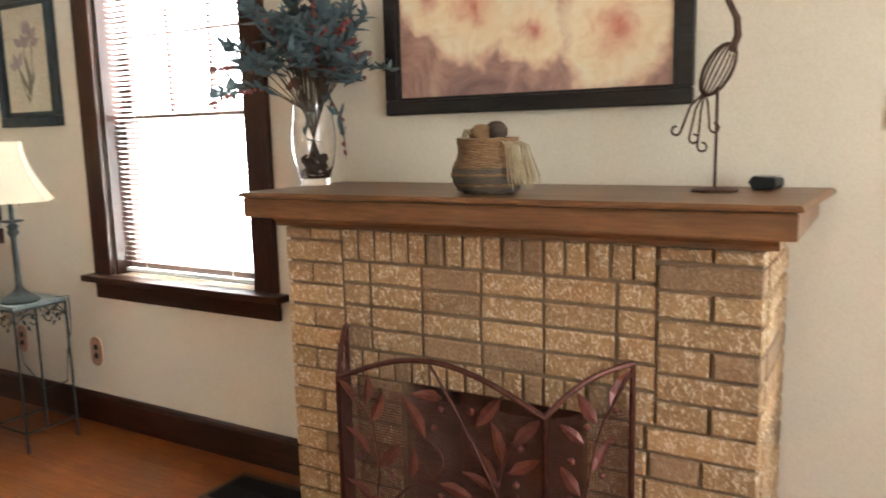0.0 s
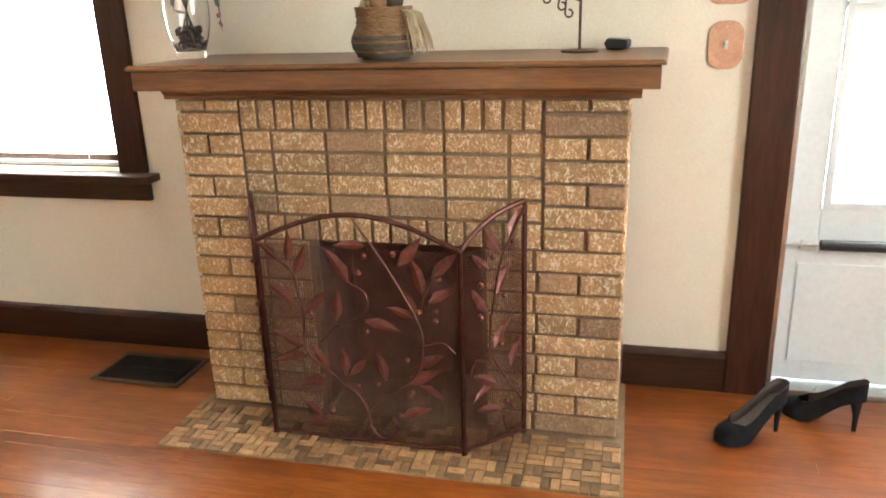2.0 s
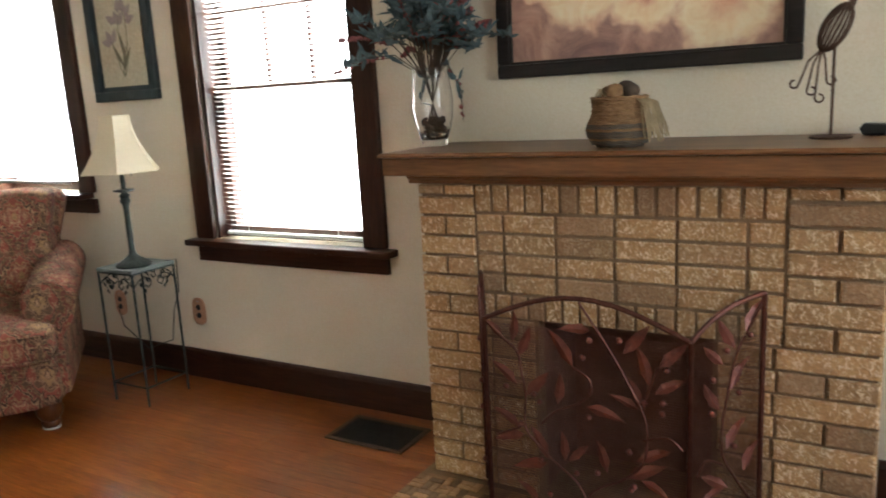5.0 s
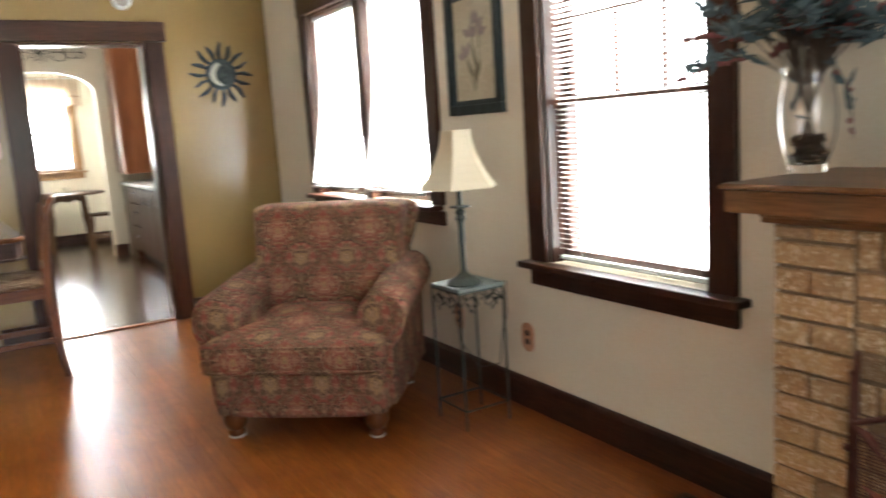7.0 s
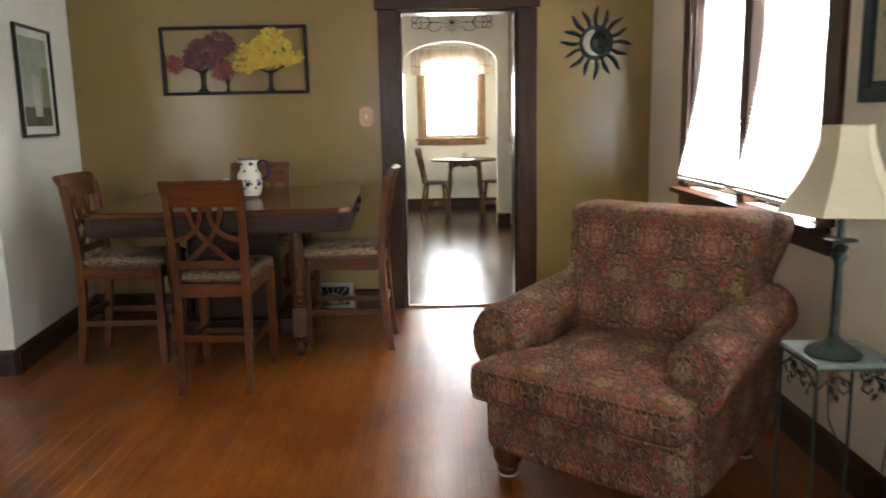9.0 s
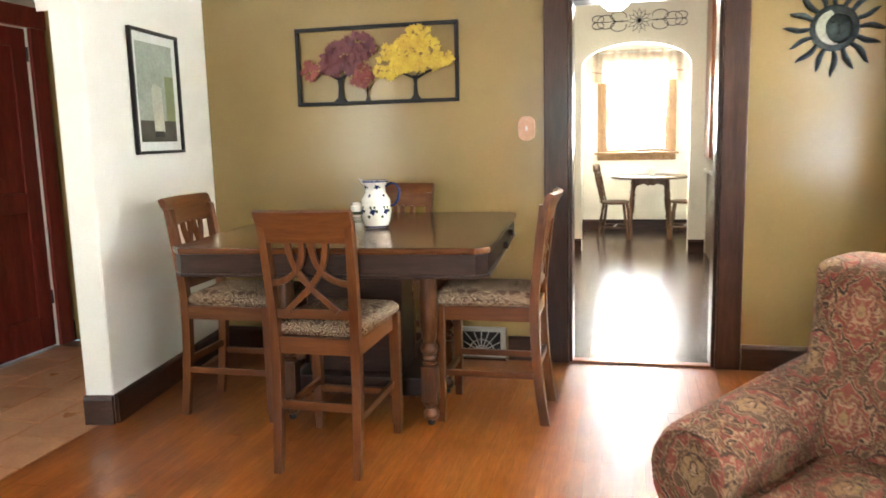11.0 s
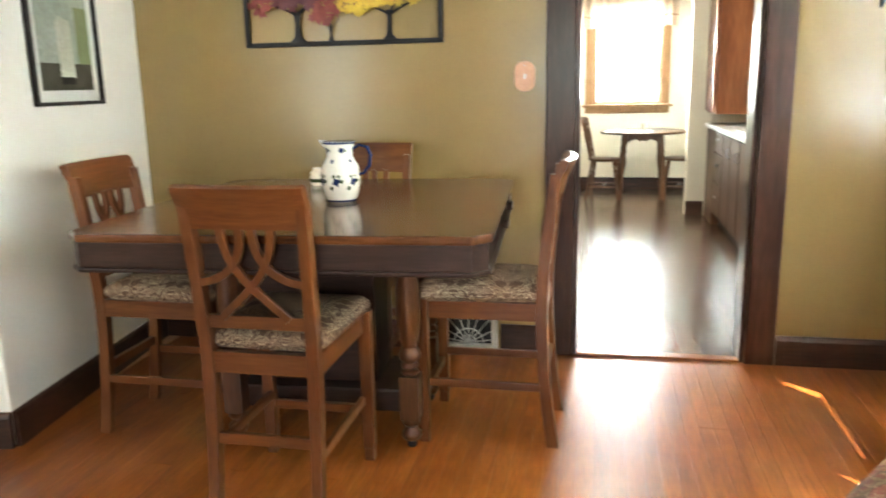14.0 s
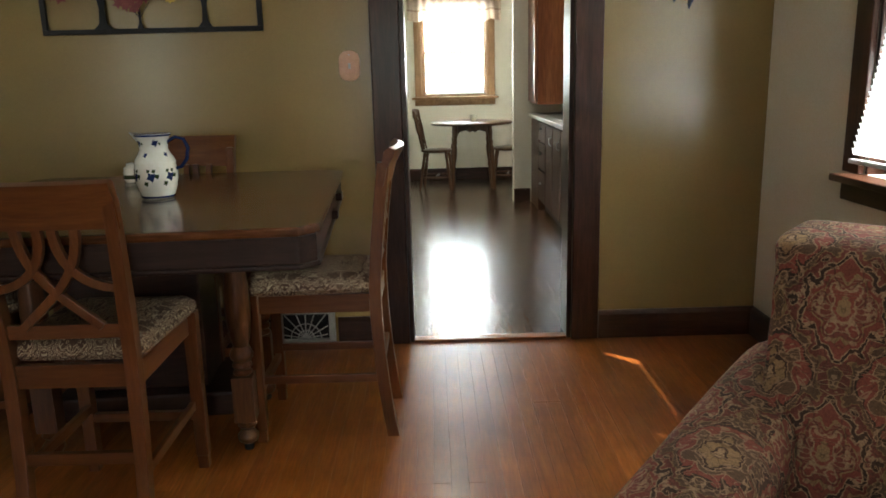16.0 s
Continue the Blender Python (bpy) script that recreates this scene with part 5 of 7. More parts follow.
def tree_art():
    t = thing("tree_wall_art", "metal wall art of plum, red and yellow trees in a frame", "wall art", WX + 0.002, 0.02, 1.725)
    hw, hh = 0.49, 0.224
    fr = Shape().box(0.012, 0.030, -hw, hw, hh - 0.022, hh).box(0.012, 0.030, -hw, hw, -hh, -hh + 0.022).box(0.012, 0.030, -hw, -hw + 0.022, -hh + 0.022, hh - 0.022).box(0.012, 0.030, hw - 0.022, hw, -hh + 0.022, hh - 0.022)
    part("frame", fr, BLACKIRON, t, bevel=0.002)
    part("standoff", Shape().box(0, 0.012, -hw + 0.004, -hw + 0.018, -0.02, 0.02).box(0, 0.012, hw - 0.018, hw - 0.004, -0.02, 0.02), BLACKIRON, t)
    rnd = random.Random(11)

    def trunk(y, wide, z1, arms):
        z0 = -hh + 0.015
        pts = [(y - wide * 2.3, z0), (y - wide * 0.8, z0 + 0.03), (y - wide * 0.55, z0 + 0.09), (y - wide * 0.9, z1), (y + wide * 0.9, z1), (y + wide * 0.55, z0 + 0.09), (y + wide * 0.8, z0 + 0.03), (y + wide * 2.3, z0)]
        part("tree_trunk", Shape().prism(pts, 0.017, 0.022, "x"), BLACKIRON, t)
        for a, b in arms:
            part("tree_limb", Shape().tube([(0.02, y, z1 - 0.02), (0.02, y + a * 0.5, z1 + b * 0.35), (0.02, y + a, z1 + b)], [wide * 0.5, wide * 0.35, wide * 0.15], 6, flat=0.3), BLACKIRON, t)

    def crown(blobs, mat, depth, count, seedling, size):
        rr = random.Random(seedling)
        for cy, cz, ry, rz in blobs:
            for _ in range(int(count * ry * rz * 260)):
                a, q = rr.uniform(0, 6.283), math.sqrt(rr.random())
                y, z = cy + ry * q * math.cos(a), cz + rz * q * math.sin(a)
                k = 2 * rr.randint(4, 6)
                o = rr.uniform(0, 6.28)
                s = size * rr.uniform(0.6, 1.25)
                dx = depth + rr.uniform(0, 0.006)
                tilt = rr.uniform(-0.12, 0.12)
                pts = [(dx + tilt * s * math.cos(o + 6.283 * i / k), y + s * (rr.uniform(0.85, 1.3) if i % 2 else rr.uniform(0.4, 0.7)) * math.cos(o + 6.283 * i / k), z + s * (rr.uniform(0.85, 1.3) if i % 2 else rr.uniform(0.4, 0.7)) * math.sin(o + 6.283 * i / k)) for i in range(k)]
                bunch.add(pts, [tuple(range(k))])
    trunk(-0.22, 0.022, -0.06, ((-0.12, 0.03), (0.10, 0.06)))
    trunk(-0.055, 0.007, -0.14, ((-0.05, 0.05), (0.05, 0.05)))
    trunk(0.235, 0.017, -0.07, ((-0.12, 0.03), (0.12, 0.035), (0.04, 0.05)))
    for blobs, mat, depth, count, seedling, size, lab in (
            (((-0.20, 0.045, 0.13, 0.095), (-0.10, 0.10, 0.10, 0.085), (-0.28, 0.02, 0.07, 0.06)), LEAFPLUM, 0.024, 30, 1, 0.026, "plum enamelled foliage"),
            (((-0.41, -0.02, 0.055, 0.06), (-0.075, -0.055, 0.06, 0.065), (-0.10, -0.10, 0.05, 0.04)), LEAFRED, 0.028, 34, 2, 0.020, "red enamelled foliage"),
            (((0.24, 0.055, 0.17, 0.095), (0.26, 0.145, 0.09, 0.055), (0.12, 0.04, 0.11, 0.07), (0.36, 0.02, 0.10, 0.05), (0.08, -0.045, 0.10, 0.04), (0.24, -0.01, 0.18, 0.04)), LEAFYELLOW, 0.034, 30, 3, 0.019, "yellow enamelled foliage")):
        bunch = Shape()
        crown(blobs, mat, depth, count, seedling, size)
        tagged(part("tree_crown", bunch, mat, t, lab), kind="stuff")


tree_art()


def sun_face():
    s = thing("sun_wall_plaque", "dark verdigris metal sun and moon face plaque", "wall art", WX + 0.002, 2.44, 1.795)
    part("disc", Shape().lathe([(0.115, 0), (0.115, 0.010), (0.10, 0.016), (0.02, 0.022)], 32), GREENIRON, s, smooth=True).matrix_local = pose(0, 0, 0, 0, 90, 0)
    part("face", Shape().ball((0.018, 0.012, -0.005), 0.075, 20, 10, (0.35, 1, 1)), GREENIRON, s, smooth=True)
    moon = arc(-0.01, 0, 0.085, 100, 280, 16) + arc(0.028, -0.004, 0.078, 258, 122, 14)
    part("crescent", Shape().prism(moon, 0.036, 0.046, "x"), plain("pale_patina", (0.30, 0.29, 0.22), (0.20, 0.20, 0.16), 0.6, 30, 120, 0.2), s, "pale crescent moon face", bevel=0.003)
    part("nose", Shape().ball((0.044, 0.012, -0.01), 0.014, 8, 6, (0.8, 0.6, 2.0)), GREENIRON, s, smooth=True)
    for z in (0.025,):
        part("eye", Shape().ball((0.042, -0.014, z), 0.009, 8, 5, (0.6, 1.5, 0.7)), GREENIRON, s, smooth=True)
        part("eye", Shape().ball((0.042, 0.042, z), 0.009, 8, 5, (0.6, 1.5, 0.7)), GREENIRON, s, smooth=True)
    part("mouth", Shape().ball((0.040, 0.014, -0.042), 0.009, 8, 5, (0.6, 2.0, 0.7)), GREENIRON, s, smooth=True)
    n = 16
    for i in range(n):
        a = 2 * math.pi * i / n
        long = 0.243 if i % 2 == 0 else 0.228
        pts = []
        for k in range(7):
            q = k / 6
            r = 0.112 + (long - 0.112) * q
            b = a + (0.045 * math.sin(q * 5) if i % 2 == 0 else -0.035 * math.sin(q * 5))
            pts.append((0.008 + 0.004 * math.sin(q * 6), r * math.cos(b), r * math.sin(b)))
        part("ray", Shape().tube(pts, [0.012, 0.014, 0.017, 0.018, 0.016, 0.011, 0.002], 6, flat=0.5), GREENIRON, s, smooth=True)


sun_face()


def wall_plate(name, label, cat, m, high=0.135, wide=0.095, kind="switch", gangs=1):
    """An oval-cornered copper plate that faces -y in its own axes."""
    p = thing(name, label, cat)
    p.matrix_world = m
    r = 0.040
    w, h = wide / 2, high / 2
    r = min(r, w - 0.004)
    poly = arc(w - r, h - r, r, 0, 90, 5) + arc(-w + r, h - r, r, 90, 180, 5) + arc(-w + r, -h + r, r, 180, 270, 5) + arc(w - r, -h + r, r, 270, 360, 5)
    part("plate", Shape().prism(poly, -0.006, 0, "y"), COPPER, p, bevel=0.002)
    for g in range(gangs):
        x = (g - (gangs - 1) / 2) * 0.046
        if kind == "switch":
            part("slot", Shape().box(x - 0.005, x + 0.005, -0.0085, -0.0062, -0.012, 0.012), MAT_WHITE, p)
            part("toggle", Shape().box(x - 0.003, x + 0.003, -0.017, -0.0086, 0.001, 0.009), MAT_WHITE, p, bevel=0.001)
        else:
            for z in (-0.020, 0.020):
                part("socket", Shape().prism(arc(x, z, 0.0145, 0, 330, 11), -0.0085, -0.0062, "y"), MAT_WHITE if kind == "pale" else BLACKPLASTIC, p)
    part("screw", Shape().prism(arc(0, h - 0.018, 0.0035, 0, 315, 7), -0.0075, -0.0061, "y"), STEEL, p)
    return p


wall_plate("light_switch", "copper-coloured oval switch plate on the gold wall", "switch", pose(WX + 0.001, 0.886, 1.338, 0, 0, 90))
wall_plate("light_switch", "double copper switch plate beside the storm door", "switch", pose(-0.677, NY - 0.001, 1.302, 0, 0, 0), 0.135, 0.135, "switch", 2)
wall_plate("light_switch", "single copper switch plate below the double one", "switch", pose(-0.678, NY - 0.001, 1.120, 0, 0, 0), 0.138, 0.098)
wall_plate("wall_outlet", "copper-coloured outlet plate low on the cream wall", "outlet", pose(-3.785, NY - 0.001, 0.333, 0, 0, 0), 0.135, 0.085, "outlet")
wall_plate("wall_outlet", "copper-coloured outlet plate behind the iron side table", "outlet", pose(-4.362, NY - 0.001, 0.325, 0, 0, 0), 0.135, 0.085, "outlet")


def wall_register():
    r = thing("wall_register", "painted cast iron wall register with a fan grille", "register", WX + 0.001, 0.61, 0.0)
    part("frame", Shape().box(0, 0.030, -0.145, -0.115, 0.012, 0.19).box(0, 0.030, 0.115, 0.145, 0.012, 0.19).box(0, 0.030, -0.115, 0.115, 0.165, 0.19).box(0, 0.030, -0.115, 0.115, 0.012, 0.036), PAINTEDIRON, r, bevel=0.003)
    part("backing", Shape().box(0, 0.006, -0.115, 0.115, 0.036, 0.165), BLACKIRON, r)
    for i in range(9):
        a = radians(10 + 160 * i / 8)
        e = min(0.108 / max(abs(math.cos(a)), 1e-3), 0.12 / max(math.sin(a), 1e-3))
        part("spoke", Shape().tube([(0.018, 0, 0.040), (0.018, e * math.cos(a), 0.040 + e * math.sin(a))], 0.0032, 5), PAINTEDIRON, r)
    for q in (0.04, 0.075):
        part("ring", Shape().tube([(0.018, q * math.cos(radians(a)), 0.040 + q * math.sin(radians(a))) for a in range(0, 181, 15)], 0.003, 5), PAINTEDIRON, r)
    part("base_lip", Shape().box(0.0, 0.05, -0.15, 0.15, 0.0, 0.0115), TRIM_Y, r)


wall_register()


def landscape_print():
    """A framed print that hangs on the stub wall."""
    ang = math.degrees(math.atan2(0.16, 1.312))
    f = thing("framed_print", "framed misty landscape print with wide white mat", "picture", -6.262, -0.989, 1.57, ang)
    w, h = 0.256, 0.315
    part("frame", Shape().box(-w, w, 0.004, 0.026, h - 0.016, h).box(-w, w, 0.004, 0.026, -h, -h + 0.016).box(-w, -w + 0.016, 0.004, 0.026, -h + 0.016, h - 0.016).box(w - 0.016, w, 0.004, 0.026, -h + 0.016, h - 0.016), FRAMEBLACK, f, bevel=0.002)
    part("mat", Shape().box(-w + 0.016, w - 0.016, 0.006, 0.010, -h + 0.016, h - 0.016), MAT_WHITE, f)
    iw, ih = w - 0.062, h - 0.062
    part("print", Shape().box(-iw, iw, 0.010, 0.0112, -ih, ih), plain("print_sky", (0.33, 0.36, 0.31), (0.24, 0.27, 0.22), 0.6, 5, 60, 0), f)
    green, mist, dark = plain("print_green", (0.20, 0.23, 0.10), None, 0.6, 9), plain("print_mist", (0.46, 0.46, 0.38), None, 0.6, 9), plain("print_dark", (0.06, 0.055, 0.035), None, 0.6, 9)
    part("print_field", Shape().box(-iw, iw, 0.0113, 0.0117, -ih, -ih + 0.11), dark, f)
    part("print_field", Shape().box(-iw, -iw + 0.10, 0.0113, 0.0118, -ih + 0.11, ih - 0.16), green, f)
    part("print_field", Shape().prism([(-0.06, -ih + 0.05), (0.05, -ih + 0.05), (0.06, 0.02), (0.03, 0.05), (-0.05, 0.03)], 0.0119, 0.0123, "y"), mist, f)
    part("print_bench", Shape().box(-0.05, 0.05, 0.0124, 0.0127, -ih + 0.025, -ih + 0.055), FRAMEBLACK, f)


landscape_print()

# ---- armchair corner ----


def pillow(outline, z0, z1, r, puff, crown=0.0):
    """A soft block over any outline: rounded edges all round, domed on top."""
    m = len(outline)
    way = []
    for i in range(m):
        (ax, ay), (bx, by) = outline[i - 1], outline[(i + 1) % m]
        k = math.hypot(bx - ax, by - ay)
        way.append(((by - ay) / k, (ax - bx) / k))
    rows = []
    for k in range(9):
        a = math.pi * k / 8
        o = r * (1 - math.sin(a))
        z = z0 + r - r * math.cos(a) if k < 4.5 else z1 - r - r * math.cos(a)
        rows.append([(u - nx * o + 0.004 * math.sin(v * 23 + 1), v - ny * o + 0.004 * math.sin(u * 19), z + crown * math.cos(u * 3.4)) for (u, v), (nx, ny) in zip(outline, way)])
    for q in (0.9, 0.7, 0.45, 0.15):
        rows.append([(u * q, v * q, z + puff * (1 - q * q) + 0.003 * math.sin(u * 30 + v * 22)) for u, v, z in rows[8]])
    return Shape().grid(rows, True).add(rows[-1], [tuple(range(m))]).add(rows[0], [tuple(range(m))])


def armchair():
    """Faces -y in its own axes; its feet lie round the origin."""
    c = thing("armchair", "red and olive brocade armchair with rolled arms and bun feet", "armchair", -4.448, 2.098, 0, 50.5)
    front = arc(0.335, -0.365, 0.055, 270, 360, 5) + [(0.40, -0.2), (0.40, 0.1), (0.39, 0.30)] + arc(0.33, 0.34, 0.05, 0, 90, 4) + [(0.1, 0.40), (-0.1, 0.40)] + arc(-0.33, 0.34, 0.05, 90, 180, 4) + [(-0.39, 0.30), (-0.40, 0.1), (-0.40, -0.2)] + arc(-0.335, -0.365, 0.055, 180, 270, 5) + [(-0.2, -0.432), (0.0, -0.438), (0.2, -0.432)]
    part("base", pillow(front, 0.095, 0.325, 0.045, 0.0), ARMFAB, c, smooth=True)
    # loose cushion with ears that wrap round the fronts of the arms
    tee = arc(0.345, -0.36, 0.05, 270, 360, 5) + arc(0.36, -0.285, 0.035, 0, 90, 4) + [(0.30, -0.245), (0.285, -0.20), (0.285, 0.0), (0.285, 0.16)] + arc(0.24, 0.20, 0.04, 0, 90, 4) + [(0.0, 0.245)] + arc(-0.24, 0.20, 0.04, 90, 180, 4) + [(-0.285, 0.16), (-0.285, 0.0), (-0.285, -0.20), (-0.30, -0.245)] + arc(-0.36, -0.285, 0.035, 90, 180, 4) + arc(-0.345, -0.36, 0.05, 180, 270, 5) + [(-0.2, -0.418), (0.0, -0.425), (0.2, -0.418)]
    seat = part("seat_cushion", pillow(tee, 0.0, 0.158, 0.060, 0.035, 0.012), ARMFAB, c, smooth=True)
    seat.matrix_local = pose(0, -0.103, 0.322, 2.5, 0, 0)
    for z, o in ((0.026, 0.0), (0.130, 0.0)):
        part("piping", Shape().tube([(u * 0.992, v * 0.992, z + 0.012 * math.cos(u * 3.4)) for u, v in tee], 0.0055, 6, True), ARMFAB, seat, smooth=True)
    # arms: a rolled section swept from front to back
    for sx in (-1, 1):
        sec = [(-0.075, 0.14), (0.065, 0.14), (0.075, 0.42)] + arc(0.028, 0.530, 0.106, -35, 215, 14) + [(-0.060, 0.43)]
        rows = []
        ys = [-0.365, -0.357, -0.33, -0.20, 0.0, 0.20, 0.36, 0.40]
        for k, y in enumerate(ys):
            s = (0.90, 0.97, 1.0, 1.0, 1.0, 0.99, 0.97, 0.92)[k]
            rise = 0.075 * ((y + 0.365) / 0.765) ** 1.2
            rows.append([(sx * (0.350 + u * s), y + 0.003 * math.sin(9 * v), 0.14 + (v - 0.14) * s + (rise if v > 0.3 else 0)) for u, v in sec])
        n = len(sec)
        part("arm", Shape().grid(rows, True).add(rows[0], [tuple(range(n))]).add(rows[-1], [tuple(range(n))]), ARMFAB, c, smooth=True)
        # pleated front of the roll
        front = [(sx * (0.350 + u * 0.82 + 0.004), -0.377 - 0.006 * math.cos(3 * a), v * 0.92 + 0.0424) for a, (u, v) in enumerate(arc(0.028, 0.530, 0.106, 0, 330, 11))]
        part("arm_front", Shape().add(front + [(sx * 0.378, -0.390, 0.530)], [(i, (i + 1) % 12, 12) for i in range(12)]), ARMFAB, c, smooth=True)
    # back: a tall pillow rolled over at the top
    rows = []
    for k in range(18):
        q = min(k / 14, 1.0)
        z = 0.33 + 0.60 * q + (0, 0.017, 0.027, 0.031)[max(0, k - 14)]
        lean = 0.16 + 0.13 * q
        half = 0.350 + 0.02 * math.sin(math.pi * q) + (0.03 * max(0, q - 0.75) / 0.25)
        th = 0.105 + 0.028 * math.sin(math.pi * min(q * 1.1, 1)) + (0.018 if q > 0.8 else 0)
        if k > 14:
            th, half = (0.125, 0.105, 0.075)[k - 15], half - (0.008, 0.022, 0.05)[k - 15]
            lean += 0.012
        ring = []
        for cx, cy, a0 in ((half - 0.05, th - 0.05, 0), (-half + 0.05, th - 0.05, 90), (-half + 0.05, -th + 0.05, 180), (half - 0.05, -th + 0.05, 270)):
            for u, v in arc(cx, cy, 0.05, a0, a0 + 90, 3):
                puff = -0.030 * math.cos(u / half * 1.5) if v < 0 else 0.0
                ring.append((u + 0.004 * math.sin(z * 30), lean + v + puff, z + 0.006 * math.sin(u * 12)))
        rows.append(ring)
    n = len(rows[0])
    part("back_cushion", Shape().grid(rows, True).add(rows[0], [tuple(range(n))]).add(rows[-1], [tuple(range(n))]), ARMFAB, c, smooth=True)
    rows = []
    for k, (z, y0, half) in enumerate(((0.14, 0.33, 0.37), (0.45, 0.34, 0.37), (0.70, 0.38, 0.372), (0.82, 0.42, 0.405), (0.885, 0.44, 0.418), (0.922, 0.44, 0.412), (0.942, 0.43, 0.38))):
        th = (0.06, 0.06, 0.065, 0.08, 0.085, 0.07, 0.04)[k]
        ring = []
        for cx, cy, a0 in ((half - 0.03, th - 0.03, 0), (-half + 0.03, th - 0.03, 90), (-half + 0.03, -th + 0.03, 180), (half - 0.03, -th + 0.03, 270)):
            for u, v in arc(cx, cy, 0.03, a0, a0 + 90, 3):
                ring.append((u, y0 + v, z))
        rows.append(ring)
    n = len(rows[0])
    part("outer_back", Shape().grid(rows, True).add(rows[0], [tuple(range(n))]).add(rows[-1], [tuple(range(n))]), ARMFAB, c, smooth=True)
    foot = [(0.030, 0.004), (0.036, 0.010), (0.040, 0.028), (0.036, 0.036), (0.046, 0.048), (0.056, 0.072), (0.054, 0.10), (0.048, 0.128)]
    for x, y in ((-0.322, -0.36), (0.322, -0.36), (-0.32, 0.32), (0.32, 0.32)):
        f = part("foot", Shape().lathe(foot, 16, (x, y, 0)), CHERRY_Z, c, "turned reddish bun foot", smooth=True)
        part("glide", Shape().lathe([(0.036, 0.0), (0.036, 0.004), (0.030, 0.006)], 14, (x, y, 0)), MAT_WHITE, f, "white felt glide")


armchair()

STX, STY, STZ = -3.853, 2.548, 0.622


def side_table():
    t = thing("side_table", "dark iron side table with a stone top and leaf scrolls", "side table", STX, STY, 0)
    h = 0.118
    part("tabletop", Shape().box(-h, h, -h, h, STZ - 0.016, STZ), plain("grey_stone", (0.20, 0.24, 0.24), (0.13, 0.16, 0.16), 0.45, 30, 140, 0.3), t, bevel=0.004)
    for x in (-1, 1):
        for y in (-1, 1):
            part("leg", Shape().tube([(x * (h - 0.006), y * (h - 0.006), STZ - 0.016), (x * (h - 0.006), y * (h - 0.006), 0.0)], 0.0055, 8), GREENIRON, t, smooth=True)
    for a in range(4):
        u = [(-h + 0.006, -h + 0.006), (h - 0.006, -h + 0.006), (h - 0.006, h - 0.006), (-h + 0.006, h - 0.006)]
        p, q = u[a], u[(a + 1) % 4]
        part("stretcher", Shape().tube([(*p, 0.085), (*q, 0.085)], 0.0045, 6), GREENIRON, t)
        part("top_rail", Shape().tube([(*p, STZ - 0.02), (*q, STZ - 0.02)], 0.005, 6), GREENIRON, t)
        P, Q = Vector((*p, 0)), Vector((*q, 0))
        for k in (0, 1):
            A, B = (P, Q) if k == 0 else (Q, P)
            pts = [A + (B - A) * f + Vector((0, 0, STZ - 0.02 + z)) for f, z in ((0.0, -0.06), (0.12, -0.035), (0.28, -0.02), (0.40, -0.035), (0.42, -0.06), (0.34, -0.072), (0.28, -0.055))]
            part("scroll", Shape().tube(pts, 0.0032, 6), GREENIRON, t)
            for f, z, l in ((0.14, -0.04, 0.035), (0.30, -0.025, 0.03), (0.22, -0.07, 0.03)):
                part("scroll_leaf", Shape().leaf(A + (B - A) * f + Vector((0, 0, STZ - 0.02 + z)), (B - A).normalized() * 0.5 + Vector((0, 0, -0.8)), (B - A).normalized() * 0.8 + Vector((0, 0, 0.5)), l, 0.016, 0.003, 0.001), GREENIRON, t)


side_table()


def table_lamp():
    l = thing("table_lamp", "verdigris metal table lamp with a pleated cream bell shade", "lamp", STX + 0.03, STY - 0.03, STZ + 0.001)
    prof = [(0.074, 0), (0.076, 0.006), (0.070, 0.014), (0.052, 0.026), (0.030, 0.040), (0.018, 0.052), (0.013, 0.07), (0.0125, 0.26), (0.016, 0.275), (0.024, 0.288), (0.018, 0.302), (0.024, 0.314), (0.012, 0.326), (0.045, 0.334), (0.045, 0.338), (0.010, 0.342), (0.009, 0.63), (0.005, 0.645)]
    part("base", Shape().lathe(prof, 24), GREENIRON, l, smooth=True)
    # six-sided bell shade
    rows = []
    for k in range(9):
        q = k / 8
        z = 0.418 + 0.237 * q
        r = 0.066 + (0.172 - 0.066) * (1 - q) ** 1.75
        ring = []
        for i in range(24):
            a = 2 * math.pi * i / 24 + 0.3
            side = (i % 4) / 4
            rr = r * (math.cos(math.pi / 6) / math.cos((side - 0.5) * math.pi / 3))
            ring.append((rr * math.cos(a), rr * math.sin(a), z))
        rows.append(ring)
    part("shade", Shape().grid(rows, True), LINEN, l, "cream linen bell shade", smooth=False)
    part("shade_trim", Shape().tube(rows[0], 0.003, 5, True), LINEN, l)
    for i in range(0, 24, 4):
        part("shade_seam", Shape().tube([r[i] for r in rows], 0.0022, 5), LINEN, l)
    part("shade_trim", Shape().tube(rows[-1], 0.003, 5, True), LINEN, l)
    part("harp", Shape().tube([(0.06 * math.cos(a), 0, 0.40 + 0.235 * math.sin(a)) for a in [math.pi * i / 12 for i in range(13)]], 0.002, 5), GREENIRON, l)


table_lamp()
cord = [(STX + 0.10, STY + 0.08, STZ + 0.003), (STX + 0.12, STY + 0.125, STZ + 0.004), (STX + 0.10, STY + 0.135, STZ - 0.15), (STX + 0.02, STY + 0.16, 0.36), (STX - 0.05, STY + 0.19, 0.20), (STX - 0.25, STY + 0.2, 0.13), (STX - 0.45, STY + 0.225, 0.22), (-4.362, NY - 0.022, 0.31)]
solid("power_cord", Shape().tube(cord, 0.0028, 6), BLACKPLASTIC, "dark lamp cord hanging down to the outlet", "cord", smooth=True)


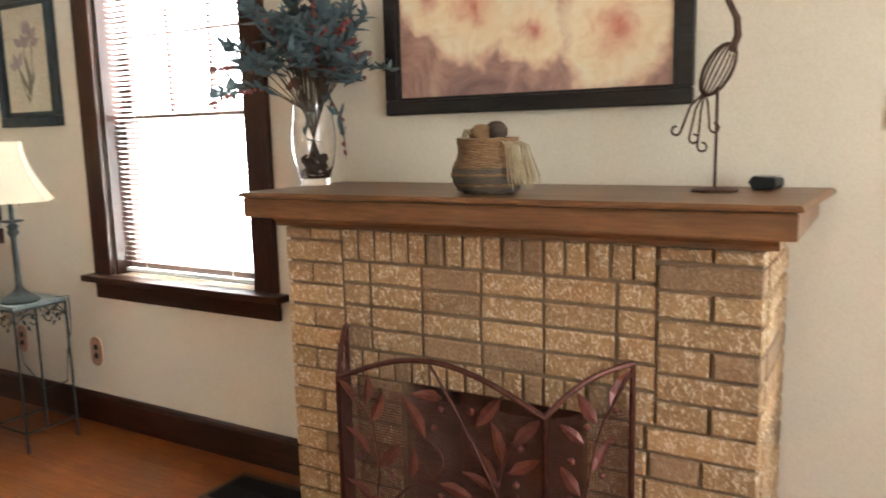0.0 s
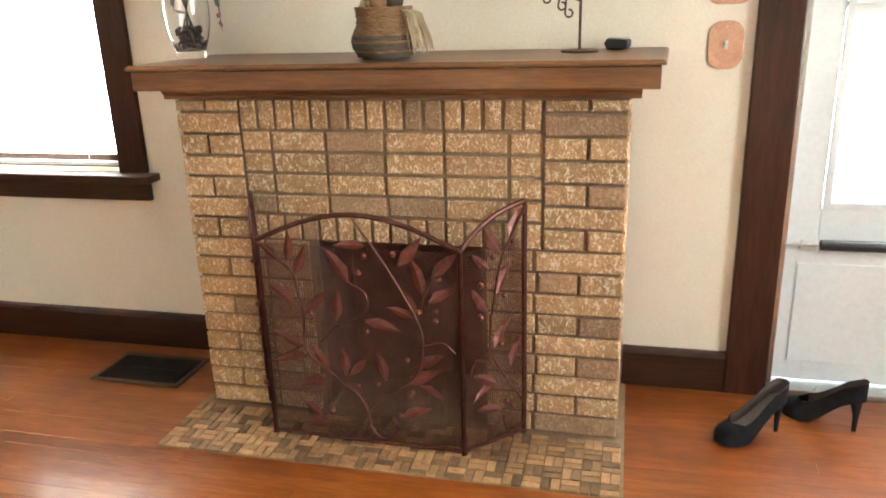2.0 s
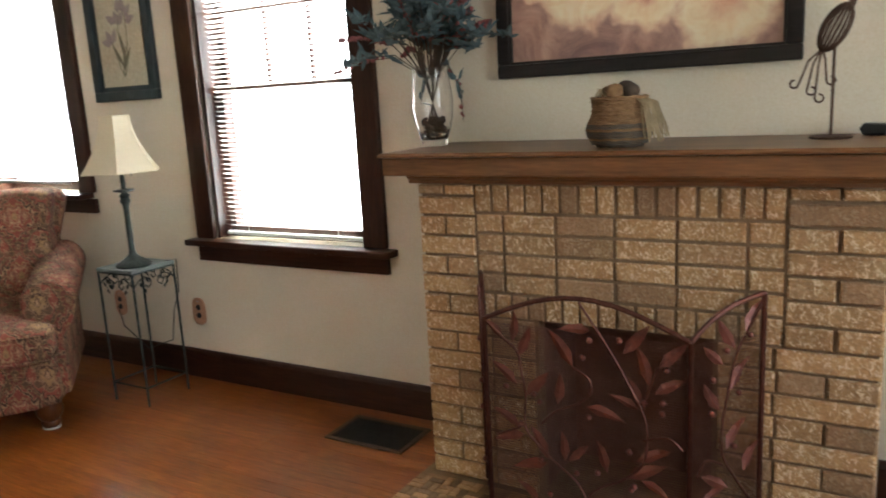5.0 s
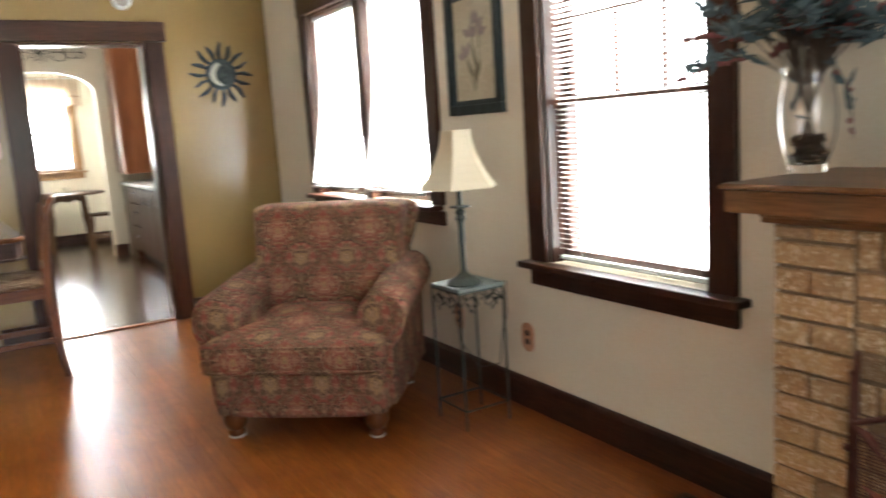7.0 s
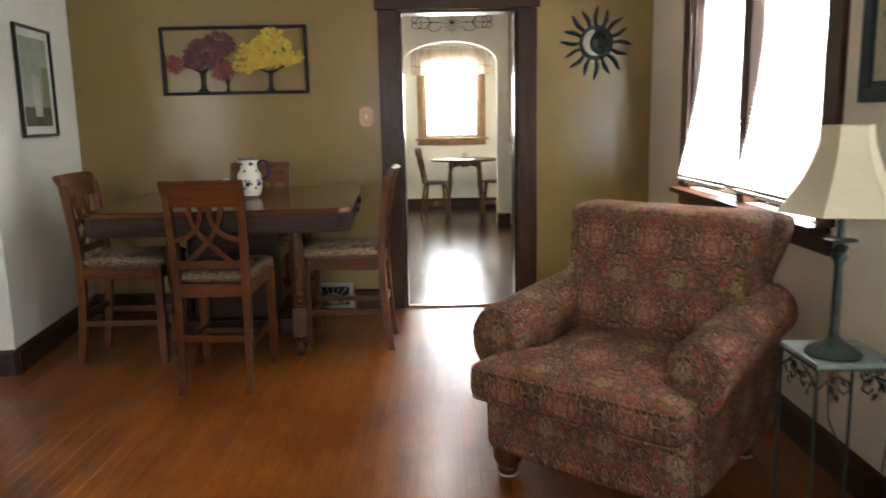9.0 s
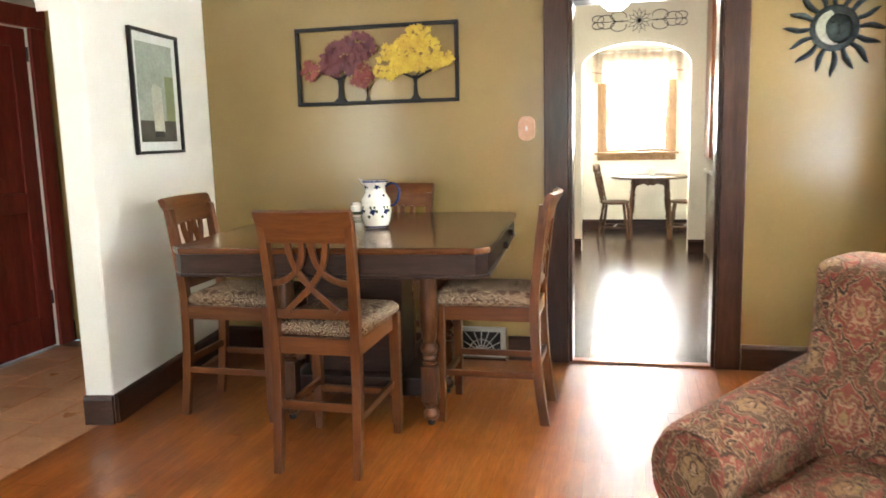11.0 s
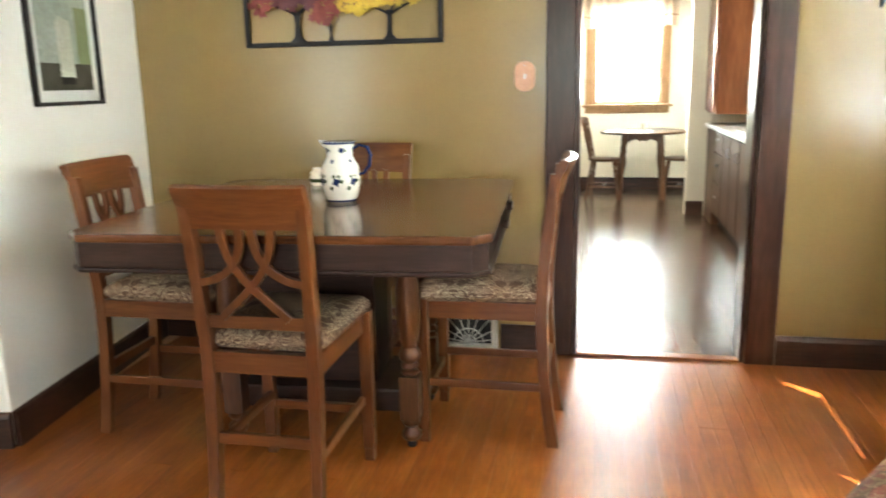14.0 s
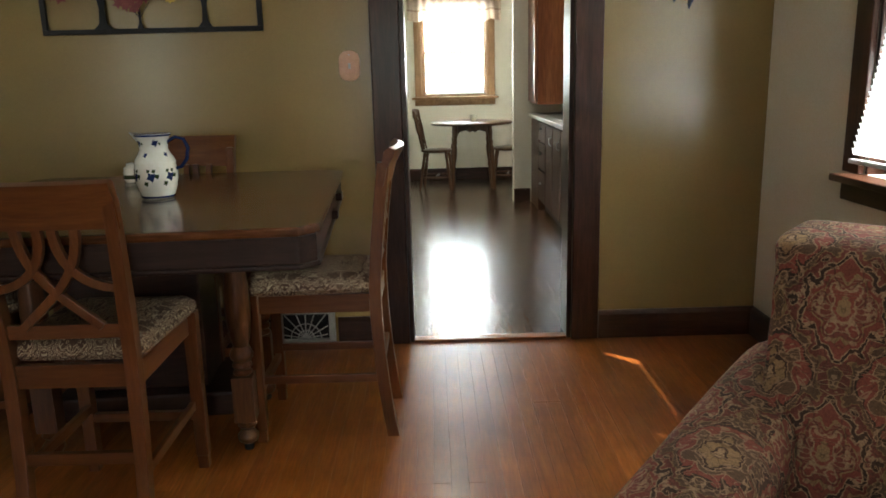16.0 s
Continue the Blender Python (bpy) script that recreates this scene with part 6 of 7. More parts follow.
def flower_print():
    f = thing("framed_print", "framed botanical flower print in a dark teal frame", "picture", -4.082, NY - 0.001, 1.64)
    w, h = 0.222, 0.295
    b = 0.045
    part("frame", Shape().box(-w, w, -0.026, 0, h - b, h).box(-w, w, -0.026, 0, -h, -h + b).box(-w, -w + b, -0.026, 0, -h + b, h - b).box(w - b, w, -0.026, 0, -h + b, h - b), FRAMETEAL, f, bevel=0.005)
    part("mat", Shape().box(-w + b, w - b, -0.010, -0.004, -h + b, h - b), FRAMETEAL, f)
    part("print", Shape().box(-w + b + 0.022, w - b - 0.022, -0.0125, -0.0105, -h + b + 0.022, h - b - 0.022), PAPER, f)
    for pts in (((0.0, -0.19), (0.01, -0.08), (-0.01, 0.02), (0.005, 0.10)), ((0.01, -0.18), (0.04, -0.08), (0.05, 0.03), (0.045, 0.12)), ((0.0, -0.18), (-0.035, -0.10), (-0.06, -0.02))):
        part("stem", Shape().tube([(x, -0.0128, z) for x, z in pts], 0.003, 5, flat=0.3), INK, f)
    for x, z, a in ((0.0, 0.05, 60), (0.0, 0.05, 110), (0.005, 0.10, 85), (0.045, 0.08, 50), (0.045, 0.10, 100), (0.045, 0.06, 20), (-0.02, 0.06, 150), (-0.06, -0.03, 120), (-0.06, -0.03, 170), (-0.055, -0.03, 70)):
        part("petal", Shape().leaf((x, -0.0132, z), (math.cos(radians(a)), 0, math.sin(radians(a))), (-math.sin(radians(a)), 0, math.cos(radians(a))), 0.075, 0.040, 0.0), INKLILAC, f)
    for x, z, a in ((0.0, -0.16, 60), (0.005, -0.14, 120), (0.02, -0.10, 100), (0.0, -0.17, 75)):
        part("leaf", Shape().leaf((x, -0.0136, z), (math.cos(radians(a)), 0, math.sin(radians(a))), (-math.sin(radians(a)), 0, math.cos(radians(a))), 0.13, 0.022, 0.0), INK, f)


flower_print()


def rose_painting():
    f = thing("framed_painting", "large dark-framed painting of blurred pale pink roses", "picture", -1.655, NY - 0.001, 1.66)
    w, h, b = 0.478, 0.33, 0.045
    part("frame", Shape().box(-w, w, -0.03, 0, h - b, h).box(-w, w, -0.03, 0, -h, -h + b).box(-w, -w + b, -0.03, 0, -h + b, h - b).box(w - b, w, -0.03, 0, -h + b, h - b), FRAMEBLACK, f, bevel=0.006)
    part("inner_bead", Shape().box(-w + b, w - b, -0.022, -0.004, h - b - 0.008, h - b).box(-w + b, w - b, -0.022, -0.004, -h + b, -h + b + 0.008).box(-w + b, -w + b + 0.008, -0.022, -0.004, -h + b + 0.008, h - b - 0.008).box(w - b - 0.008, w - b, -0.022, -0.004, -h + b + 0.008, h - b - 0.008), FRAMEBLACK, f)
    part("canvas", Shape().box(-w + b, w - b, -0.012, -0.002, -h + b, h - b), ROSES, f)


rose_painting()

# ---- on the mantel ----
MZ = FTOP + 0.106


def vase():
    v = thing("vase_of_dried_flowers", "clear glass vase holding tall dried blue-grey and rust foliage", "vase", -2.315, 2.645, MZ)
    outer = [(0.046, 0.0), (0.048, 0.006), (0.046, 0.012), (0.050, 0.03), (0.060, 0.06), (0.068, 0.10), (0.071, 0.14), (0.069, 0.18), (0.063, 0.22), (0.060, 0.25), (0.064, 0.268)]
    inner = [(r - 0.0035, z) for r, z in reversed(outer[4:])] + [(0.043, 0.032), (0.030, 0.022), (0.002, 0.020)]
    part("glass_body", Shape().lathe(outer + inner, 32), GLASS, v, "clear footed glass", smooth=True)
    rnd = random.Random(5)
    peb = Shape()
    for _ in range(110):
        a, q, z = rnd.uniform(0, 6.283), math.sqrt(rnd.random()) * 0.040, rnd.uniform(0.034, 0.095)
        peb.ball((q * math.cos(a), q * math.sin(a), z), rnd.uniform(0.006, 0.011), 6, 4, (1, rnd.uniform(0.6, 1), rnd.uniform(0.6, 1)))
    tagged(part("potpourri", peb, PEBBLE, v, "dark dried pods in the bottom of the vase"), kind="stuff")
    for i in range(84):
        a = rnd.uniform(0, 6.283)
        out = rnd.uniform(0.05, 0.33) if i < 78 else rnd.uniform(0.10, 0.2)
        high = rnd.uniform(0.36, 0.62) if i < 78 else rnd.uniform(0.22, 0.30)
        if math.sin(a) > 0:
            out *= 0.55
        end = Vector((out * math.cos(a) * 1.15, out * math.sin(a), high - out * 0.35))
        neck = Vector((0.03 * math.cos(a), 0.03 * math.sin(a), 0.25))
        foot = Vector((-0.02 * math.cos(a), -0.02 * math.sin(a), 0.08)) if i % 7 == 0 else neck - Vector((0, 0, 0.02))
        pts = [foot, neck * 0.95, neck + (end - neck) * 0.35 + Vector((0, 0, 0.05)), neck + (end - neck) * 0.7 + Vector((0, 0, 0.04)), end]
        if i >= 78:
            pts = [foot, neck, neck + Vector((0.03 * math.cos(a), 0.03 * math.sin(a), 0.02)), Vector((0.10 * math.cos(a), 0.08 * math.sin(a), 0.20)), Vector((0.11 * math.cos(a), 0.08 * math.sin(a), rnd.uniform(0.08, 0.14)))]
            if i > 80:
                continue
        st = part("stem", Shape().tube(pts, [0.002, 0.002, 0.0018, 0.0015, 0.001], 5), TWIG, v)
        bl = Shape()
        flower = i % 3 == 0
        for k in range(8 if i >= 78 else 30):
            q = rnd.uniform(0.55, 1.02)
            if i >= 78:
                q = rnd.uniform(0.5, 1.0)
            j = min(int(q * 4), 3)
            base = pts[j].lerp(pts[j + 1], min(q * 4 - j, 1.0))
            w = Vector((rnd.uniform(-1, 1), rnd.uniform(-1, 1), rnd.uniform(-0.2, 1.0))).normalized()
            if flower:
                bl.ball(base + w * 0.006, rnd.uniform(0.005, 0.009), 5, 4)
            else:
                bl.leaf(base, w, w.orthogonal(), rnd.uniform(0.032, 0.068), rnd.uniform(0.010, 0.020), 0.004)
        tagged(part("blossom" if flower else "foliage", bl, BLOOM if flower else LEAF, st), kind="stuff")


vase()


def basket():
    b = thing("woven_basket", "small woven basket of dried gourds with a raffia tassel", "basket", -1.615, 2.49, MZ)
    b.scale = (1.2, 1.2, 1.04)
    prof = [(0.045, 0.0), (0.062, 0.010), (0.073, 0.030), (0.076, 0.048), (0.070, 0.068), (0.062, 0.085), (0.060, 0.105), (0.063, 0.132)]

    def rad(z):
        for (r0, z0), (r1, z1) in zip(prof, prof[1:]):
            if z0 <= z <= z1:
                return r0 + (r1 - r0) * (z - z0) / (z1 - z0)
        return prof[-1][0]
    for k in range(22):
        z = 0.004 + k * 0.006
        ring = [((rad(z) + 0.0016 * math.sin(i * 9 + k * 2)) * math.cos(2 * math.pi * i / 40), (rad(z) + 0.0016 * math.sin(i * 9 + k * 2)) * math.sin(2 * math.pi * i / 40), z + 0.0012 * math.sin(i * 4.5 + k)) for i in range(40)]
        part("coil", Shape().tube(ring, 0.0040, 6, True), WICKERDARK if (k < 10 and k % 4 != 3) else WICKER, b, smooth=True)
    part("lining", Shape().lathe([(r - 0.003, z) for r, z in prof] + [(0.02, 0.12)], 24), WICKER, b)
    rnd = random.Random(3)
    for x, y, z, r in ((-0.005, -0.02, 0.145, 0.024), (0.030, -0.012, 0.146, 0.022), (0.010, 0.02, 0.150, 0.026), (-0.03, 0.015, 0.142, 0.022)):
        part("gourd", Shape().ball((x, y, z), r, 10, 7, (1, 0.9, 0.95)), TWIG if x > 0 else WICKER, b, smooth=True)
    tuft = Shape()
    for i in range(60):
        a = rnd.uniform(-0.5, 0.5) - 0.15
        o = rnd.uniform(0.0, 0.03)
        tuft.tube([(0.058 * math.cos(a), 0.058 * math.sin(a), 0.128), ((0.075 + o * 0.4) * math.cos(a), (0.075 + o * 0.4) * math.sin(a), 0.115), ((0.085 + o) * math.cos(a), (0.085 + o) * math.sin(a), rnd.uniform(0.01, 0.04))], 0.0011, 3)
    for i in range(30):
        a = rnd.uniform(2.2, 4.2)
        tuft.tube([(0.03 * math.cos(a), 0.03 * math.sin(a), 0.13), (0.05 * math.cos(a), 0.05 * math.sin(a), 0.155), (0.056 * math.cos(a), 0.056 * math.sin(a), 0.135)], 0.0011, 3)
    tagged(part("raffia_tassel", tuft, RAFFIA, b, "pale raffia tassel"), kind="stuff")


basket()


def heron():
    h = thing("heron_figure", "tall rusty wire heron figure on a round base", "figurine", -1.09, 2.655, MZ)
    rust = plain("rusty_iron", (0.12, 0.06, 0.035), (0.06, 0.03, 0.02), 0.6, 40, 160, 0.4, metal=0.4)
    sh = Shape().lathe([(0.052, 0), (0.054, 0.003), (0.048, 0.006), (0.006, 0.007)], 28).tube([(0, 0, 0.006), (0, 0, 0.245)], 0.004, 8)
    # body cage
    for k in range(9):
        a = math.pi * k / 9
        ring = []
        for i in range(24):
            w = 2 * math.pi * i / 24
            u, v = 0.062 * math.cos(w), 0.034 * math.sin(w)
            ring.append((u * 0.45 + v * math.cos(a) * 0.9, v * math.sin(a) * 0.9, 0.285 + u * 0.95 - v * math.cos(a) * 0.35))
        sh.tube(ring, 0.0022, 5, True)
    # neck and head
    sh.tube([(0.028, 0, 0.325), (0.042, 0, 0.36), (0.038, 0, 0.40), (0.018, 0, 0.44), (0.010, 0, 0.48), (0.022, 0, 0.51), (0.05, 0, 0.515)], [0.010, 0.009, 0.008, 0.007, 0.007, 0.009, 0.006], 8)
    sh.tube([(0.05, 0, 0.515), (0.12, 0, 0.50)], [0.006, 0.001], 6)
    # tail plumes with curled ends
    for dx, dz, c in ((-0.035, -0.11, 1), (-0.015, -0.13, 1), (-0.055, -0.09, -1), (0.012, -0.085, 1)):
        s0 = Vector((-0.028, 0, 0.235))
        e = s0 + Vector((dx, 0.0, dz))
        pts = [s0, s0 + Vector((dx * 0.6, 0, dz * 0.35)), e]
        pts += [e + Vector((c * (0.011 - 0.011 * math.cos(t)) , 0, -0.011 * math.sin(t))) for t in (0.8, 1.6, 2.4, 3.2, 4.0, 4.8)]
        sh.tube(pts, 0.0030, 6)
    part("figure", sh, rust, h, smooth=True)


heron()
ph = thing("folded_phone", "small black folded device lying on the mantel", "device", -0.985, 2.735, MZ, -15)
part("body", Shape().prism([(-0.026, 0.0), (0.024, 0.0), (0.034, 0.010), (0.032, 0.028), (-0.026, 0.032), (-0.036, 0.018)], -0.025, 0.025, "y"), BLACKPLASTIC, ph, bevel=0.004)
part("screen", Shape().box(-0.022, 0.028, -0.018, 0.018, 0.0325, 0.0335), GLASS, ph)

# ---- by the storm door ----


def shoe(x, y, rz, roll=0.0):
    """A high-heeled pump; the toe points along -x."""
    s = thing("high_heeled_shoe", "black suede high-heeled pump standing on the floorboards", "shoe", x, y, 0.0, rz, group="pair of black pumps")
    # along the shoe: place, half width, underside, footbed, rim
    st = [(-0.115, 0.008, 0.008, 0.026, 0.034), (-0.108, 0.024, 0.004, 0.027, 0.046), (-0.092, 0.035, 0.001, 0.028, 0.056), (-0.070, 0.041, 0.0, 0.029, 0.062), (-0.048, 0.043, 0.0, 0.031, 0.066),
          (-0.025, 0.041, 0.004, 0.036, 0.074), (0.0, 0.035, 0.024, 0.052, 0.092), (0.028, 0.030, 0.054, 0.076, 0.116), (0.056, 0.030, 0.082, 0.098, 0.142), (0.082, 0.030, 0.098, 0.111, 0.156), (0.100, 0.025, 0.104, 0.115, 0.166), (0.111, 0.015, 0.106, 0.117, 0.168), (0.116, 0.002, 0.107, 0.117, 0.168)]
    sole = [[(px, -w * 0.93, u), (px, w * 0.93, u), (px, w, (u + f) * 0.5), (px, w * 0.97, f), (px, -w * 0.97, f), (px, -w, (u + f) * 0.5)] for px, w, u, f, r in st]
    part("sole", Shape().grid(sole, True).add(sole[0], [tuple(range(6))]).add(sole[-1], [tuple(range(6))]), BLACKSUEDE, s, smooth=True)
    vamp = [[(px, -w * math.cos(math.pi * i / 12), f - 0.003 + (r - f + 0.003) * math.sin(math.pi * i / 12) ** 0.75) for i in range(13)] for px, w, u, f, r in st[:4]]
    part("upper", Shape().grid(vamp), BLACKSUEDE, s, smooth=True)
    for sy in (-1, 1):
        wall, lining = [], []
        px, w, u, f, r = st[3]
        for i in range(7):
            k = math.pi * i / 12
            wall.append((px, sy * w * math.cos(k), f - 0.003 + (r - f + 0.003) * math.sin(k) ** 0.75))
        walls = [wall]
        for px, w, u, f, r in st[4:]:
            rim = 0.84 if px < 0.0 else 0.93
            walls.append([(px, sy * w * (1 - (1 - rim) * (i / 6) ** 2), f - 0.003 + (r - f + 0.003) * i / 6) for i in range(7)])
            lining.append([(px - 0.001, sy * max(w * (1 - (1 - rim) * (i / 3) ** 2) - 0.0025, 0.0), f + 0.002 + (r - f - 0.003) * i / 3) for i in range(4)])
        part("side_wall", Shape().grid(walls), BLACKSUEDE, s, smooth=True)
        part("lining", Shape().grid(lining), SHOELINING, s, "grey-tan lining", smooth=True)
    part("insole", Shape().grid([[(px, -w * 0.9, f + 0.002), (px, w * 0.9, f + 0.002)] for px, w, u, f, r in st[2:-1]]), SHOELINING, s, "grey-tan insole", smooth=True)
    part("heel", Shape().tube([(0.086, 0, 0.108), (0.091, 0, 0.085), (0.094, 0, 0.05), (0.094, 0, 0.0)], [0.022, 0.015, 0.0085, 0.0062], 10), BLACKSUEDE, s, smooth=True)
    return s


shoe(-0.553, 2.530, 30)
shoe(-0.330, 2.662, -27)


def floor_vent():
    v = thing("floor_vent", "dark metal floor register set in the boards", "vent", -2.622, 2.602, 0.002)
    hx, hy = 0.178, 0.112
    part("frame", Shape().box(-hx, hx, -hy, -hy + 0.02, 0, 0.008).box(-hx, hx, hy - 0.02, hy, 0, 0.008).box(-hx, -hx + 0.02, -hy + 0.02, hy - 0.02, 0, 0.008).box(hx - 0.02, hx, -hy + 0.02, hy - 0.02, 0, 0.008), plain("vent_bronze", (0.09, 0.055, 0.035), None, 0.5, 20, 120, 0.2, metal=0.4), v, bevel=0.003)
    part("well", Shape().box(-hx + 0.02, hx - 0.02, -hy + 0.02, hy - 0.02, 0.0, 0.001), BLACKIRON, v)
    for i in range(22):
        x = -hx + 0.03 + i * (2 * hx - 0.06) / 21
        part("slat", Shape().box(x - 0.003, x + 0.003, -hy + 0.02, hy - 0.02, 0.001, 0.006), BLACKIRON, v)
    part("cross_bar", Shape().box(-hx + 0.02, hx - 0.02, -0.004, 0.004, 0.006, 0.0075), BLACKIRON, v)


floor_vent()

# ---- kitchen and nook ----
CF = 2.25


def base_cabinet(x0, x1, doors, drawers):
    c = thing("base_cabinet", "brown wooden kitchen base cabinet with flat fronts", "cabinet", group="kitchen base cabinets")
    part("body", Shape().box(x0, x1, CF + 0.022, KY1, 0.10, 0.862), CABINET, c)
    part("toe_kick", Shape().box(x0, x1, CF + 0.07, CF + 0.09, 0.002, 0.0995), BLACKIRON, c)
    if drawers:
        for z0, z1 in ((0.12, 0.40), (0.415, 0.66), (0.675, 0.845)):
            dr = part("drawer_front", Shape().box(x0 + 0.012, x1 - 0.012, CF, CF + 0.021, z0, z1), CABINET, c, bevel=0.004)
            part("pull", Shape().ball(((x0 + x1) / 2, CF - 0.012, (z0 + z1) / 2 + 0.03), 0.013, 8, 6), STEEL, dr, smooth=True)
    else:
        n = doors
        for i in range(n):
            a, b = x0 + (x1 - x0) * i / n + 0.008, x0 + (x1 - x0) * (i + 1) / n - 0.008
            do = part("door", Shape().box(a, b, CF, CF + 0.021, 0.12, 0.845), CABINET, c, bevel=0.004)
            part("handle", Shape().tube([(b - 0.04, CF - 0.001, 0.76), (b - 0.04, CF - 0.022, 0.745), (b - 0.04, CF - 0.022, 0.70), (b - 0.04, CF - 0.001, 0.685)], 0.005, 6), STEEL, do, smooth=True)


base_cabinet(-10.55, -10.10, 0, True)
base_cabinet(-10.098, -9.30, 2, False)
base_cabinet(-9.298, -8.50, 2, False)
base_cabinet(-8.498, -7.60, 2, False)
solid("cabinet_filler", Shape().box(ARCH + 0.024, -10.552, CF + 0.001, KY1, 0.002, 0.862), CABINET, "plain brown cabinet end panel beside the arch", "cabinet panel", 0.003)
ct = thing("worktop", "white laminate kitchen worktop with a splashback", "worktop", 0, 0, 0.863)
part("slab", Shape().box(ARCH + 0.003, -7.58, CF - 0.025, KY1, 0, 0.036), COUNTER, ct, bevel=0.006)
part("splashback", Shape().box(ARCH + 0.003, -7.58, KY1 - 0.018, KY1, 0.0365, 0.14), COUNTER, ct, bevel=0.004)
sk = thing("sink", "stainless steel kitchen sink set in the worktop", "sink", -9.4, 2.53, 0.8995)
part("rim", Shape().box(-0.36, 0.36, -0.22, -0.18, 0, 0.006).box(-0.36, 0.36, 0.18, 0.22, 0, 0.006).box(-0.36, -0.32, -0.18, 0.18, 0, 0.006).box(0.32, 0.36, -0.18, 0.18, 0, 0.006), STEEL, sk, bevel=0.002)
part("basin", Shape().box(-0.32, 0.32, -0.18, 0.18, 0.0, 0.002), STEEL, sk)
part("tap", Shape().tube([(0, 0.20, 0.006), (0, 0.20, 0.16), (0, 0.16, 0.20), (0, 0.06, 0.20), (0, 0.04, 0.17)], 0.011, 8), STEEL, sk, smooth=True)
up = thing("wall_cabinet", "tall reddish birch cabinet standing over the worktop", "cabinet", 0, 0, 0)
part("carcass", Shape().box(ARCH + 0.003, -10.55, CF - 0.01, KY1, 1.0, CEIL - 0.002), PANELWOOD, up, bevel=0.003)
part("door", Shape().box(ARCH + 0.02, -10.57, CF - 0.032, CF - 0.0105, 1.02, CEIL - 0.03), PANELWOOD, up, bevel=0.004)
part("side_panel", Shape().box(-10.549, -10.535, CF - 0.01, KY1, 1.0, CEIL - 0.002), PANELWOOD, up)
uc = thing("wall_cabinet", "reddish birch wall cabinet by the kitchen doorway", "cabinet", 0, 0, 0)
part("carcass", Shape().box(-9.0, -7.6, 2.52, KY1, 1.42, 2.25), PANELWOOD, uc, bevel=0.003)
for i in range(3):
    part("door", Shape().box(-9.0 + 0.466 * i + 0.006, -9.0 + 0.466 * (i + 1) - 0.006, 2.50, 2.519, 1.43, 2.24), PANELWOOD, uc, bevel=0.004)


def turned_leg(sh, p, q, r=0.018):
    p, q = Vector(p), Vector(q)
    prof = ((0, 0.7), (0.1, 0.75), (0.2, 1.05), (0.28, 0.7), (0.32, 1.1), (0.38, 0.75), (0.5, 1.15), (0.62, 1.25), (0.7, 0.8), (0.74, 1.15), (0.78, 0.8), (0.88, 1.1), (1, 1.0))
    return sh.tube([p.lerp(q, t) for t, _ in prof], [r * k for _, k in prof], 10)


def nook_table():
    t = thing("nook_table", "round dark pine table with turned legs under the nook window", "table", -12.22, 1.71, 0)
    n = 36
    part("tabletop", Shape().lathe([(0.455, 0.735), (0.47, 0.742), (0.47, 0.755), (0.46, 0.762)], n), NOOKWOOD, t, smooth=True)
    for i in range(4):
        a = radians(45 + 90 * i)
        part("leg", turned_leg(Shape(), (0.34 * math.cos(a), 0.34 * math.sin(a), 0.0), (0.27 * math.cos(a), 0.27 * math.sin(a), 0.734), 0.026), NOOKWOOD, t, smooth=True)
    for i in range(4):
        a, b = radians(45 + 90 * i), radians(135 + 90 * i)
        p, q = Vector((0.26 * math.cos(a), 0.26 * math.sin(a), 0)), Vector((0.26 * math.cos(b), 0.26 * math.sin(b), 0))
        d = (q - p).normalized()
        nn = Vector((-d.y, d.x, 0)) * 0.009
        prof = [(0, 0.60), (0.1, 0.655), (0.3, 0.675), (0.42, 0.65), (0.5, 0.665), (0.58, 0.65), (0.7, 0.675), (0.9, 0.655), (1, 0.60)]
        rows = [[p.lerp(q, f) + nn + Vector((0, 0, z)), p.lerp(q, f) - nn + Vector((0, 0, z)), p.lerp(q, f) - nn + Vector((0, 0, 0.735)), p.lerp(q, f) + nn + Vector((0, 0, 0.735))] for f, z in prof]
        part("apron", Shape().grid(rows, True), NOOKWOOD, t)
    part("leaf_edge", Shape().lathe([(0.462, 0.7345), (0.466, 0.738), (0.462, 0.7415)], n), NOOKWOOD, t)


nook_table()


